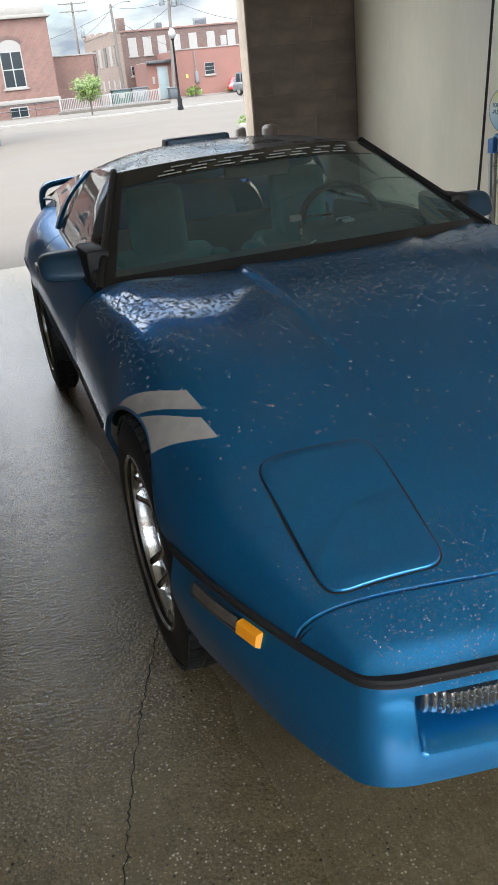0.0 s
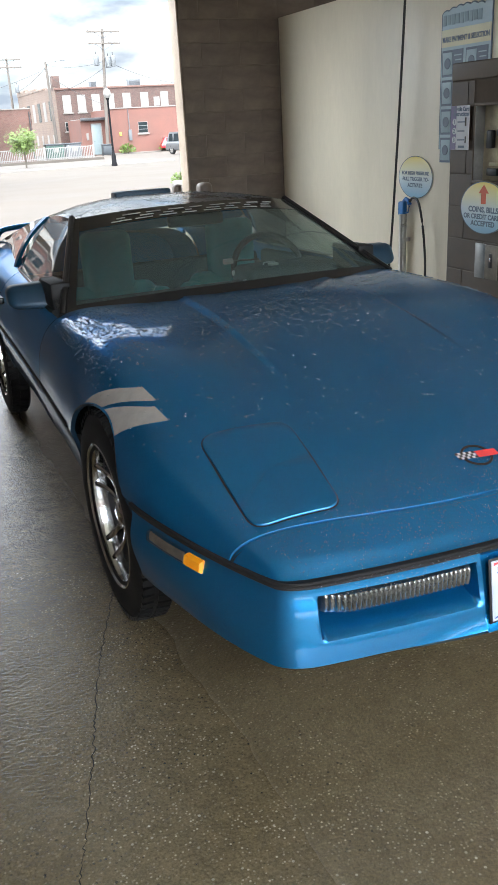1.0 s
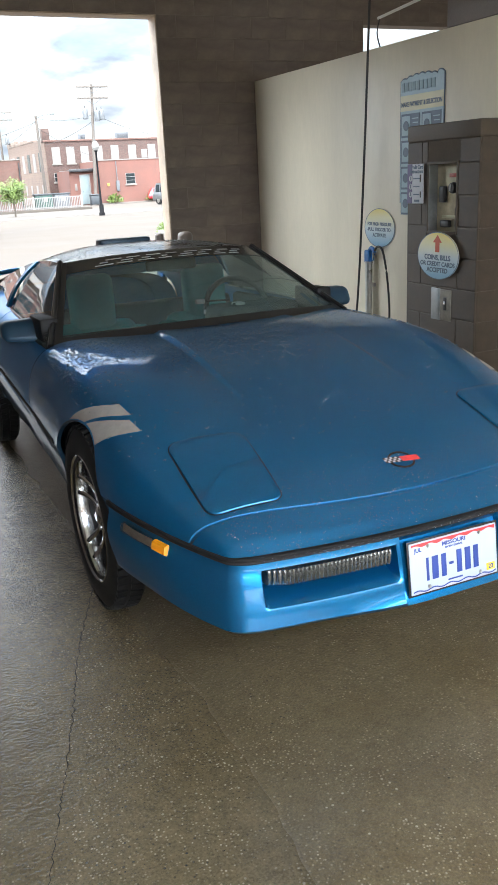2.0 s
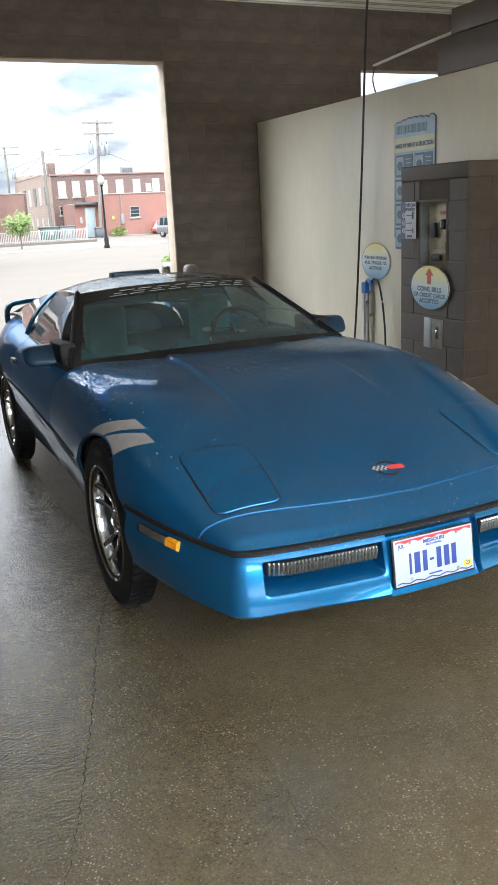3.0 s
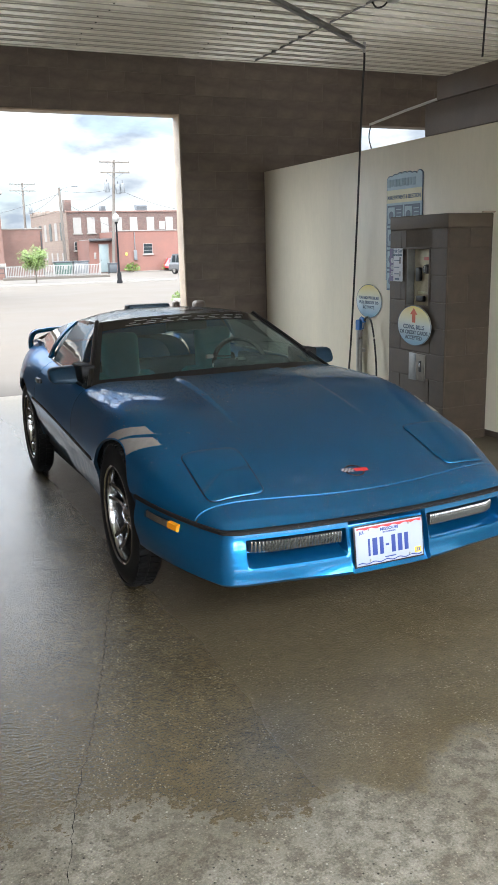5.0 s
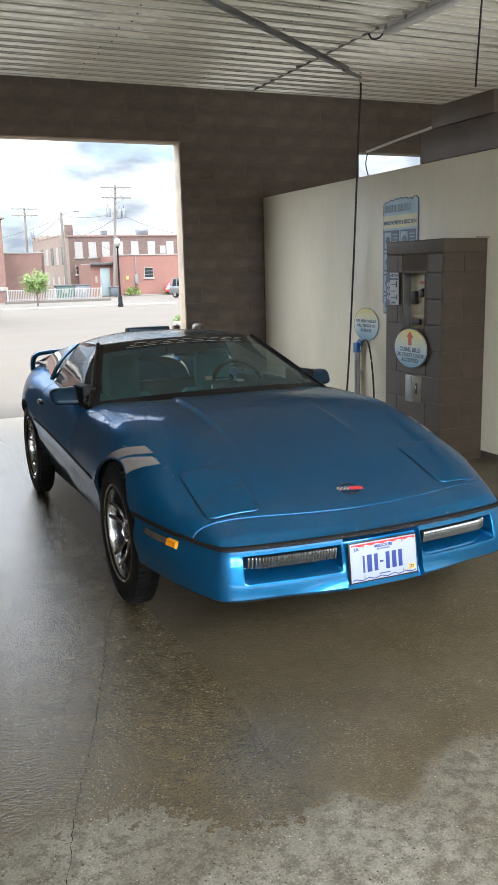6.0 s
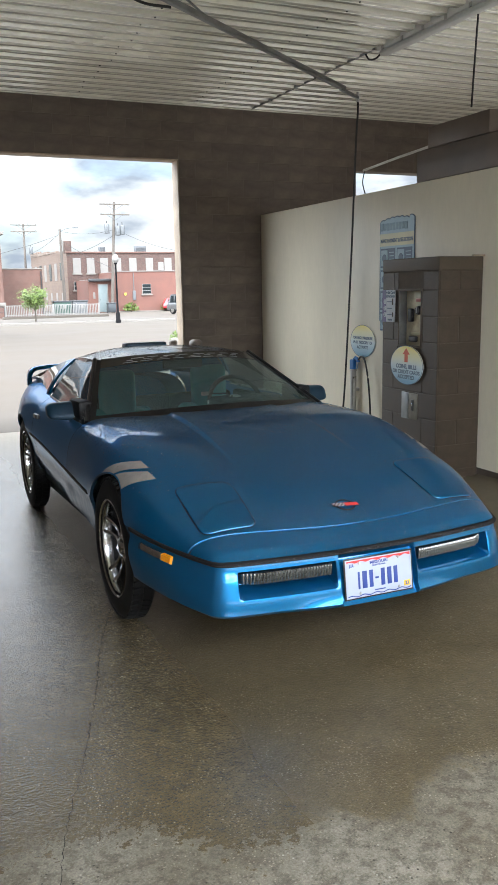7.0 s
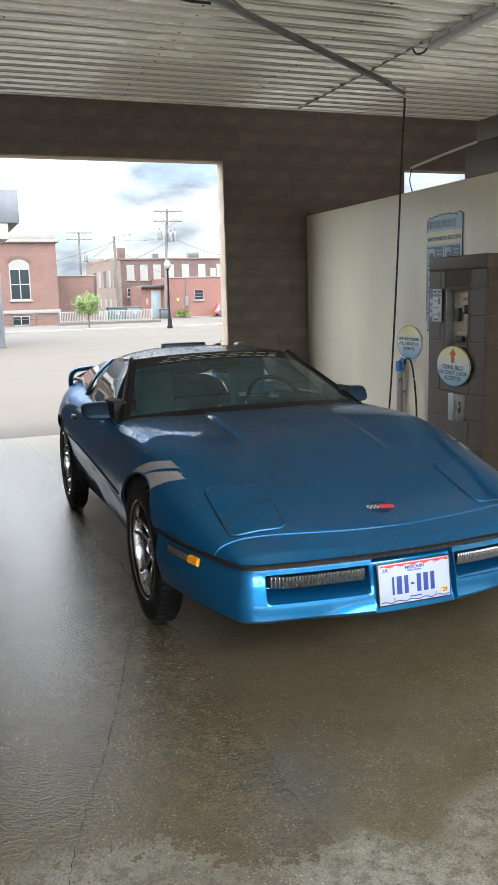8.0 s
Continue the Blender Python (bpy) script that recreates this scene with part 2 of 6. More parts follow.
# pale bluish diffuse part paints the sky's glints into the drops
M_DROP = glass("water", (0.9, 0.94, 0.97), 0.01, 0.17, (0.4, 0.6, 0.74), 2.0)
M_LENS = plain("ribbed_clear_lens", (0.15, 0.158, 0.158), 0.14, 0.8, 0.8)
M_AMBER = plain("amber_lens", (0.8, 0.3, 0.01), 0.2, 0.0, 1.0)
# body blue with shade put into the colour: mirrors, arch lips, lamp housing
M_DIMBLUE = mat("shade_darkened_blue", (0.014, 0.045, 0.08), 0.4, metal=0.2, var=0.1, bump=0)
M_DISC = mat("dark_brake_iron", (0.03, 0.03, 0.032), 0.5, metal=0.5)
M_SMOKE = glass("grey_clear_lens", (0.85, 0.85, 0.83), 0.03, 0.1, (0.4, 0.39, 0.37))
M_REFLECT = mat("lamp_reflector", (0.5, 0.49, 0.46), 0.4, metal=0.25, var=0.35, scale=22, bump=0.1)
M_STRIPE = mat("silver_grey_decal", (0.3, 0.285, 0.27), 0.45, var=0.12, scale=20, bump=0.02)
M_LETTER = plain("grey_decal", (0.42, 0.43, 0.44), 0.45)
M_SHADE = plain("black_shade_film", (0.006, 0.007, 0.009), 0.12)
M_ROOF = mat("black_roof_paint", (0.012, 0.013, 0.016), 0.28, var=0.2, scale=9, bump=0.02, coat=0.7)
M_TEAL = mat("teal_leather", (0.05, 0.42, 0.45), 0.55, var=0.2, fine=80, bump=0.2)
M_DASH = mat("dark_teal_vinyl", (0.012, 0.02, 0.022), 0.6, fine=150)
M_WHITE = mat("white_paint", (0.78, 0.78, 0.76), 0.45, var=0.06)
M_PLATE = plain("white_plate", (0.55, 0.58, 0.63), 0.4)
M_TAG = plain("white_tag_face", (0.42, 0.46, 0.54), 0.4)
M_NAVY = plain("navy_ink", (0.03, 0.06, 0.26), 0.4)
M_RED = plain("red_ink", (0.62, 0.05, 0.05), 0.4)
M_YELLOW = plain("yellow_ink", (0.75, 0.5, 0.04), 0.4)
M_GREYMETAL = mat("grey_galvanised_metal", (0.3, 0.31, 0.31), 0.42, metal=0.7, var=0.2, scale=6)
M_BLUEPL = plain("blue_plastic", (0.01, 0.14, 0.42), 0.35)


# ---- building blocks of geometry ----
def obj(name, geo, material, parent=None, label="", smooth=True):
    """One mesh object from (verts, faces) or a bmesh."""
    me = bpy.data.meshes.new(name)
    crease = 38
    if isinstance(geo, bmesh.types.BMesh):
        crease = 24
        geo.to_mesh(me)
        geo.free()
    else:
        me.from_pydata(*[list(g) if i else [tuple(v) for v in g] for i, g in ((0, geo[0]),)], [], [tuple(f) for f in geo[1]])
    me.materials.append(material)
    if smooth:
        me.polygons.foreach_set("use_smooth", [True] * len(me.polygons))
        me.set_sharp_from_angle(angle=radians(crease))
    me.update()
    ob = new(name, me)
    if parent:
        ob.parent = parent
    if label:
        ob["label"] = label
    return ob


def part(name, geo, material, parent, label="", smooth=True):
    return obj(name, geo, material, parent, label, smooth)


def thing(name, place, label, category, group="", kind=""):
    e = new(name)
    e.empty_display_size = 0.1
    e.matrix_world = place if isinstance(place, Matrix) else Matrix.Translation(place)
    return tagged(e, label, category, group, kind)


def rbox(x0, x1, y0, y1, z0, z1, r=0.0, seg=2, m=None):
    bm = bmesh.new()
    bmesh.ops.create_cube(bm, size=1)
    for v in bm.verts:
        v.co = Vector((x0 + (v.co.x + 0.5) * (x1 - x0), y0 + (v.co.y + 0.5) * (y1 - y0), z0 + (v.co.z + 0.5) * (z1 - z0)))
    if r:
        bmesh.ops.bevel(bm, geom=bm.edges[:], offset=r, segments=seg, profile=0.5, affect="EDGES")
    if m:
        bmesh.ops.transform(bm, matrix=m, verts=bm.verts[:])
    return bm


def grid(rows, closed=False):
    """Faces over rows of points; closed joins each row's end to its start."""
    n = len(rows[0])
    verts = [p for r in rows for p in r]
    faces = []
    for i in range(len(rows) - 1):
        for j in range(n if closed else n - 1):
            k = (j + 1) % n
            faces.append((i * n + j, i * n + k, (i + 1) * n + k, (i + 1) * n + j))
    return verts, faces


def join(*geos):
    verts, faces = [], []
    for v, f in geos:
        o = len(verts)
        verts += list(v)
        faces += [tuple(i + o for i in q) for q in f]
    return verts, faces


def capped(rows):
    """A closed tube of rings with its ends filled."""
    v, f = grid(rows, True)
    n = len(rows[0])
    f = list(f) + [tuple(range(n - 1, -1, -1)), tuple(range(len(v) - n, len(v)))]
    return v, f


def tube(points, radius, sides=8, taper=None):
    """A round bar along points."""
    pts = [Vector(p) for p in points]
    rows = []
    for i, p in enumerate(pts):
        d = (pts[min(i + 1, len(pts) - 1)] - pts[max(i - 1, 0)]).normalized()
        a = d.orthogonal().normalized() if abs(d.z) > 0.95 else d.cross(Vector((0, 0, 1))).normalized()
        b = d.cross(a).normalized()
        if abs(d.z) > 0.95:
            a = Vector((1, 0, 0))
            b = d.cross(a).normalized()
            a = b.cross(d).normalized()
        r = radius if taper is None else radius + (taper - radius) * i / (len(pts) - 1)
        rows.append([p + (a * math.cos(t) + b * math.sin(t)) * r for t in (2 * math.pi * k / sides for k in range(sides))])
    return capped(rows)


def lathe(profile, sides=48, axis="x"):
    """Turns (radius, along) points about an axis through the origin."""
    rows = []
    for r, h in profile:
        ring = []
        for k in range(sides):
            t = 2 * math.pi * k / sides
            a, b = r * math.cos(t), r * math.sin(t)
            ring.append({"x": (h, a, b), "y": (a, h, b), "z": (a, b, h)}[axis])
        rows.append(ring)
    return grid(rows, True)


def keyed(keys):
    """A smooth curve without overshoot through (x, y) keys."""
    xs, ys = np.array([k[0] for k in keys], float), np.array([k[1] for k in keys], float)
    h, d = np.diff(xs), np.diff(ys) / np.diff(xs)
    s = np.zeros(len(xs))
    for i in range(1, len(xs) - 1):
        if d[i - 1] * d[i] > 0:
            w1, w2 = 2 * h[i] + h[i - 1], h[i] + 2 * h[i - 1]
            s[i] = (w1 + w2) / (w1 / d[i - 1] + w2 / d[i])
    s[0], s[-1] = d[0], d[-1]

    def f(x):
        x = min(max(x, xs[0]), xs[-1])
        i = min(int(np.searchsorted(xs, x, "right")) - 1, len(xs) - 2)
        t = (x - xs[i]) / h[i]
        return float((1 + 2 * t) * (1 - t) ** 2 * ys[i] + t * (1 - t) ** 2 * h[i] * s[i] + t * t * (3 - 2 * t) * ys[i + 1] + t * t * (t - 1) * h[i] * s[i + 1])
    return f


def sstep(a, b, x):
    t = min(max((x - a) / (b - a), 0), 1)
    return t * t * (3 - 2 * t)


def lettering(name, body, size, m, material, parent, squeeze=1.0, depth=0.0006):
    """Raised letters in Blender's own font, centred at the pose m."""
    cu = bpy.data.curves.new(name, "FONT")
    cu.body, cu.size, cu.align_x, cu.align_y, cu.extrude, cu.offset = body, size, "CENTER", "CENTER", depth, size * 0.032
    tmp = new(name + "_curve", cu)
    bpy.context.view_layer.update()
    me = bpy.data.meshes.new_from_object(tmp.evaluated_get(bpy.context.evaluated_depsgraph_get()))
    bpy.data.objects.remove(tmp)
    me.materials.clear()
    me.materials.append(material)
    me.transform(m @ Matrix.Diagonal((squeeze, 1, 1, 1)))
    ob = new(name, me)
    ob.parent = parent
    return ob


# ---- the ground and the bay ----
SLOPE, Y_AXLE, X_CAR = 0.0216, 1.963, 1.4925
Y_SLAB = 8.28


def ground_z(y):
    if y < Y_SLAB:
        return 0.012 - SLOPE * (y - Y_AXLE)
    if y < 12:
        return -0.1245 + (0.1245 - 0.371) * (y - Y_SLAB) / (12 - Y_SLAB)
    return -0.371 - 0.0022 * (y - 12) if y < 48 else -0.45 - 0.0115 * (min(y, 160) - 48)


Y_BACK, Y_FRONT, X_LEFT, X_RIGHT, X_PART, Z_CEIL = 7.63, -2.3, -0.95, 10.0, 4.09, 3.56
X_DOOR = 0.05
rows = []
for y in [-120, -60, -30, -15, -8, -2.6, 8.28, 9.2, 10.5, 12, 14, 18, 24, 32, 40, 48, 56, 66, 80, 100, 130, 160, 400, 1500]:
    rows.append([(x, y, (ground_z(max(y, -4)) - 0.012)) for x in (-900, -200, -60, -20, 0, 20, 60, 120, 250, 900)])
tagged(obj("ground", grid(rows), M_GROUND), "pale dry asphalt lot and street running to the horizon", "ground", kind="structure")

floor_rows = []
for y in (-2.6, Y_SLAB):
    floor_rows.append([(X_LEFT - 0.2, y, ground_z(y)), (10.2, y, ground_z(y))])
fv, ff = grid(floor_rows)
low = [(x, y, z - 0.2) for x, y, z in fv]
floor = tagged(obj("floor", (fv + low, ff + [(0, 4, 5, 1), (2, 3, 7, 6), (0, 2, 6, 4), (1, 5, 7, 3)]), M_FLOOR, smooth=False),
               "sloping concrete bay floor, wet and brown, drying to pale grey", "floor", kind="structure")

# unseen pale slab, added to bounce daylight up onto the ceiling
rows = [[(x, y, ground_z(max(y, -4)) + dz) for x in (-4.0, 14.0)] for y, dz in ((-2.61, -0.2), (-2.61, 0.0), (-6.0, 0.0), (-10.0, 0.0), (-14.0, 0.0), (-14.0, -0.2))]
tagged(obj("driveway", grid(rows), M_BOUNCE), "unseen pale concrete slab added before the bays to bounce light inside", "driveway", kind="structure")

# unseen wall, added to block low sky light reaching under the car's nose
tagged(obj("light_screen_wall", rbox(-45, 45, -24.4, -24, -0.4, 5.2), M_SCREENWALL, smooth=False), "unseen plain brick wall added to block low light from the front", "wall", kind="structure")


def wall(name, x0, x1, y0, y1, z0, z1, material, label):
    return tagged(obj(name, rbox(x0, x1, y0, y1, z0, z1), material, smooth=False), label, "wall", kind="structure")


# back wall: mortar core with openings for this bay and the next
core = [(X_LEFT - 0.2, X_DOOR, -0.6, Z_CEIL), (3.075, 5.41, -0.6, Z_CEIL), (9.05, X_RIGHT + 0.2, -0.6, Z_CEIL), (X_DOOR, 3.075, 2.94, Z_CEIL), (5.41, 9.05, 2.9, Z_CEIL)]
geos = []
for x0, x1, z0, z1 in core:
    b = rbox(x0, x1, Y_BACK + 0.0, Y_BACK + 0.2, z0, z1)
    b.verts.index_update()
    geos.append(([v.co.copy() for v in b.verts], [[v.index for v in f.verts] for f in b.faces]))
    b.free()
wall_back = tagged(obj("wall_back", join(*geos), M_MORTAR, smooth=False), "dark brown painted concrete block wall with wide doorways", "wall", kind="structure")
wall("wall_left", X_LEFT - 0.2, X_LEFT, Y_FRONT, Y_BACK, -0.6, Z_CEIL, M_BLOCK, "dark brown painted block wall of the bay")
wall("wall_right", X_RIGHT, X_RIGHT + 0.2, Y_FRONT, Y_BACK, -0.6, Z_CEIL, M_BLOCK, "dark brown painted block wall of the next bay")
geos = []
for x0, x1, z0, z1 in [(X_LEFT - 0.2, X_LEFT, -0.1, Z_CEIL), (3.45, X_PART + 0.4, -0.1, Z_CEIL), (X_RIGHT, X_RIGHT + 0.2, -0.1, Z_CEIL), (X_LEFT, 3.45, 3.3, Z_CEIL), (X_PART + 0.4, X_RIGHT, 3.25, Z_CEIL)]:
    b = rbox(x0, x1, Y_FRONT - 0.2, Y_FRONT, z0, z1)
    b.verts.index_update()
    geos.append(([v.co.copy() for v in b.verts], [[v.index for v in f.verts] for f in b.faces]))
    b.free()
tagged(obj("wall_front", join(*geos), M_BLOCK, smooth=False), "dark brown painted block wall with wide doorways", "wall", kind="structure")
wall("wall_partition", X_PART + 0.03, X_PART + 0.23, Y_FRONT, Y_BACK, -0.6, 2.335, M_BLOCK, "block partition between two wash bays")

# ribbed metal ceiling
prof, y = [], Y_FRONT - 0.2
PITCH = 0.212
while y < Y_BACK:
    for dy, dz in ((0, 0), (0.088, 0), (0.1, -0.05), (0.142, -0.052), (0.146, -0.042), (0.154, -0.042), (0.158, -0.052), (0.2, -0.05)):
        prof.append((y + dy, Z_CEIL + 0.015 + dz))
    y += PITCH
rows = [[(x, yy, zz) for x in (X_LEFT - 0.2, X_RIGHT + 0.2)] for yy, zz in prof if yy < Y_BACK + 0.2]
rows += [[(x, Y_BACK + 0.2, Z_CEIL + 0.2) for x in (X_LEFT - 0.2, X_RIGHT + 0.2)], [(x, Y_FRONT - 0.2, Z_CEIL + 0.2) for x in (X_LEFT - 0.2, X_RIGHT + 0.2)]]
tagged(obj("ceiling", grid(rows), M_CEIL, smooth=False), "white ribbed metal ceiling with stains", "ceiling", kind="structure")
tagged(obj("trim", rbox(X_LEFT, X_RIGHT, Y_BACK - 0.03, Y_BACK, Z_CEIL - 0.045, Z_CEIL - 0.008, 0.004), M_CEIL), "pale metal angle where ceiling meets the block wall", "trim", kind="structure")

# pale reveal of the doorway
tagged(obj("door_reveal", rbox(3.06, 3.0735, Y_BACK + 0.003, Y_BACK + 0.2, -0.3, 2.94, 0.003), M_TAN), "tan painted edge of the doorway", "trim", kind="structure")
tagged(obj("door_lintel", rbox(X_DOOR, 3.06, Y_BACK + 0.003, Y_BACK + 0.2, 2.925, 2.9385, 0.003), M_TAN), "tan painted underside of the door lintel", "trim", kind="structure")

# white wall panels on the partition
for i, (y0, y1) in enumerate(((2.9, 7.6), (0.45, 2.88), (Y_FRONT, 0.43))):
    zb = ground_z(y0) + 0.05
    p = obj("wall_panel", rbox(X_PART - 0.012, X_PART + 0.03, y0, y1, zb, 2.34, 0.0015), M_PANEL)
    tagged(p, "smooth off-white wall panel fixed to the partition", "wall panel", "panels on the partition", kind="structure")


# ---- the sports car: x across, y back from the front axle, z up from the tyres ----
RAKE = 2.12
CAR_POSE = pose(X_CAR, Y_AXLE, 0, -RAKE, 0, 0)
R_TYRE, WHEELBASE = 0.325, 2.44
AXLE_H = {0.0: 0.337, WHEELBASE: 0.3746}
Q0 = -0.932
bow = keyed([(-1.0, 0.155), (-0.78, 0.17), (-0.6, 0.2), (0.0, 0.3), (0.58, 0.45)])
top_h = keyed([(-1.0, 0.45), (-0.92, 0.462), (-0.86, 0.492), (-0.77, 0.54), (-0.69, 0.57), (-0.45, 0.655), (0.0, 0.768), (0.3, 0.82), (0.5, 0.841), (0.7, 0.85), (0.85, 0.853), (1.1, 0.855)])
half_w = keyed([(-1.0, 0.615), (-0.9, 0.625), (-0.862, 0.645), (-0.56, 0.775), (-0.36, 0.832), (0.0, 0.859), (0.4, 0.842), (0.9, 0.829), (1.3, 0.827), (2.0, 0.83), (2.44, 0.838), (2.9, 0.775), (3.3, 0.69), (3.53, 0.64)])
strip_h = keyed([(-1.0, 0.452), (-0.86, 0.457), (-0.56, 0.486), (-0.36, 0.51), (0.0, 0.525), (0.39, 0.531), (2.09, 0.63), (3.5, 0.665)])
sill_h = keyed([(0.3, 0.28), (0.5, 0.3), (2.05, 0.395), (2.9, 0.42), (3.55, 0.45)])
square = keyed([(-1.0, 6.0), (-0.6, 4.6), (-0.1, 5.8), (0.3, 9.5), (0.8, 11.5), (1.4, 8.5), (3.5, 6.0)])
side_top = keyed([(0.8, 0.83), (1.4, 0.845), (1.9, 0.865), (2.3, 0.9), (2.8, 0.925), (3.2, 0.925), (3.53, 0.88)])
side_in = keyed([(0.8, 0.72), (1.4, 0.71), (2.0, 0.682), (2.4, 0.645), (3.0, 0.575), (3.19, 0.55)])
F_ARCH, R_ARCH = 0.343, 0.352


def crown(u, v):
    a = abs(u)
    fender = 0.041 * math.exp(-((a - 0.66) / 0.24) ** 2) * math.exp(-(v / (0.36 if v > 0 else 0.43)) ** 2)
    bulge = 0.015 * sstep(0.325, 0.3, a) * sstep(-0.35, 0.3, v)
    return fender + bulge


def arch_h(v):
    """The lower edge of the body above the wheels, or none."""
    for c, r in ((0.0, F_ARCH), (WHEELBASE, R_ARCH)):
        if abs(v - c) < r:
            return AXLE_H[c] + math.sqrt(r * r - (v - c) ** 2)
    return 0.0


def hood_edge(q):
    v = q
    for _ in range(6):
        v = q + bow(q) * half_w(v) ** 2
    return v


def hood_point(q, th):
    """A point of the front clamshell: q runs back, th from the middle (0) to the rub strip (90 degrees)."""
    ve = hood_edge(q)
    b, s, n = half_w(ve), strip_h(ve), square(ve)
    sg = 1 if th >= 0 else -1
    t = abs(th)
    u = b * max(math.sin(t), 0) ** (2 / n)
    v = q + bow(q) * u * u
    front = sstep(Q0, Q0 + 0.05, q) ** 0.6
    w = s + (top_h(v) + crown(u, v) - s) * max(math.cos(t), 0) ** (2 / 2.1) * front
    return Vector((sg * u, v, w))


def top_z(u, v):
    """Height of the clamshell at a place seen from above."""
    q = v
    for _ in range(8):
        q = v - bow(q) * u * u
    ve = hood_edge(q)
    b, s, n = half_w(ve), strip_h(ve), square(ve)
    x = min(abs(u) / b, 1)
    return s + (top_h(v) + crown(u, v) - s) * (1 - x ** n) ** (1 / 2.1) * sstep(Q0, Q0 + 0.05, q) ** 0.6


def top_p(u, v, lift=0.0):
    e = 0.004
    nrm = Vector((top_z(u - e, v) - top_z(u + e, v), top_z(u, v - e) - top_z(u, v + e), 2 * e)).normalized()
    return Vector((u, v, top_z(u, v))) + nrm * lift, nrm


def hood_rows(q_list, count=30):
    rows = []
    for q in q_list:
        ve = hood_edge(q)
        limit, tmax = arch_h(ve), math.pi / 2
        if limit > strip_h(ve):
            lo, hi = 0.6, math.pi / 2
            for _ in range(30):
                md = (lo + hi) / 2
                p = hood_point(q, md)
                lo, hi = (md, hi) if p.z > max(arch_h(p.y), strip_h(ve)) else (lo, md)
            tmax = lo
        b_, n_ = half_w(ve), square(ve)
        u_max = b_ * math.sin(tmax) ** (2 / n_)
        us = sorted([0.9 * u_max * k / count for k in range(count + 1)] + [0.297, 0.304, 0.311, 0.318, 0.325])
        half = [math.asin(min(1.0, (u / b_) ** (n_ / 2))) for u in us]
        half += [half[-1] + (tmax - half[-1]) * k / 14 for k in range(1, 15)]
        rows.append([hood_point(q, -t) for t in reversed(half[1:])] + [hood_point(q, t) for t in half])
    return rows


def q_for_edge(v):
    q = v
    for _ in range(40):
        q += 0.7 * (v - hood_edge(q))
    return q


arch_vs = [F_ARCH * math.sin(math.pi / 2 * k / 14) for k in range(-14, 15)]
arch_qs = [q_for_edge(v) for v in arch_vs] + [q_for_edge(s * (F_ARCH + 0.002)) for s in (-1, 1)]
SEAM = -0.805
hood_qs = sorted(set([SEAM + 0.004 + (0.585 - SEAM - 0.004) * k / 60 for k in range(61)] + [q for q in arch_qs if SEAM + 0.01 < q < 0.58]))
nose_qs = [Q0 + (SEAM - 0.004 - Q0) * (k / 16) ** 1.3 for k in range(17)]

car = thing("sports_car", CAR_POSE, "low metallic blue sports car, wet with water beads", "car")


def lipped(rows, edge_rows, depth=0.012):
    """Adds turned-down lips to the first and last row of a panel."""
    out = list(rows)
    if "first" in edge_rows:
        out = [[p + Vector((0, dy, dz)) for p in rows[0]] for dy, dz in ((-0.001, -depth), (-0.002, -0.003), (-0.0014, -0.0008))] + out
    if "last" in edge_rows:
        out = out + [[p + Vector((0, dy, dz)) for p in rows[-1]] for dy, dz in ((0.0004, -0.0012), (0.0006, -0.004), (0.0004, -depth))]
    return out


hood = part("hood", grid(lipped(hood_rows(hood_qs), ("first",))), M_PAINT, car, "blue clamshell hood dotted with water")
nose = part("nose_panel", grid(lipped(hood_rows(nose_qs), ("last",))), M_PAINT, car)
# dark shut line under the seam
seam_rows = [[p + Vector((0, dy, -0.006)) for p in hood_rows([SEAM])[0]] for dy in (-0.012, 0.012)]
part("shut_line", grid(seam_rows), M_TRIM, car)


def patch(outline_fn, n_out, n_in, lift, rim=0.0):
    """A patch on the clamshell: outline_fn(t, r) gives (u, v) round the edge, r from 0 in the middle to 1."""
    rows = []
    for i in range(n_in + 1):
        r = max(i / n_in, 0.03)
        rows.append([top_p(*outline_fn(k / n_out, r), lift)[0] for k in range(n_out)])
    if rim:
        rows += [[top_p(*outline_fn(k / n_out, g_), lift - d_)[0] for k in range(n_out)] for g_, d_ in ((1.012, rim * 0.12), (1.02, rim * 0.4), (1.024, rim))]
    v, f = grid(rows, True)
    return v, list(f) + [tuple(range(n_out - 1, -1, -1))]


def door_outline(side, grow=0.0):
    """Rounded four-sided outline of the pop-up lamp door."""
    cs = [(0.65, -0.4), (0.41, -0.418), (0.427, -0.738), (0.643, -0.715)]
    cx, cy = sum(c[0] for c in cs) / 4, sum(c[1] for c in cs) / 4
    rad, pts = 0.045, []
    for i in range(4):
        a, b, c = Vector(cs[i - 1]), Vector(cs[i]), Vector(cs[(i + 1) % 4])
        p0, p1 = b + (a - b).normalized() * rad, b + (c - b).normalized() * rad
        for k in range(9):
            t = k / 8
            pts.append((p0 * (1 - t) ** 2 + b * 2 * t * (1 - t) + p1 * t * t))
    dense = []
    for i in range(len(pts)):
        a, b = pts[i], pts[(i + 1) % len(pts)]
        m = max(1, int((b - a).length / 0.02))
        dense += [a + (b - a) * k / m for k in range(m)]
    mid = Vector((cx, cy))
    dense = [mid + (p - mid) * (1 + grow / (p - mid).length) for p in dense]

    def f(t, r):
        p = mid + (dense[int(t * len(dense)) % len(dense)] - mid) * r
        return side * p.x, p.y
    return f, len(dense)


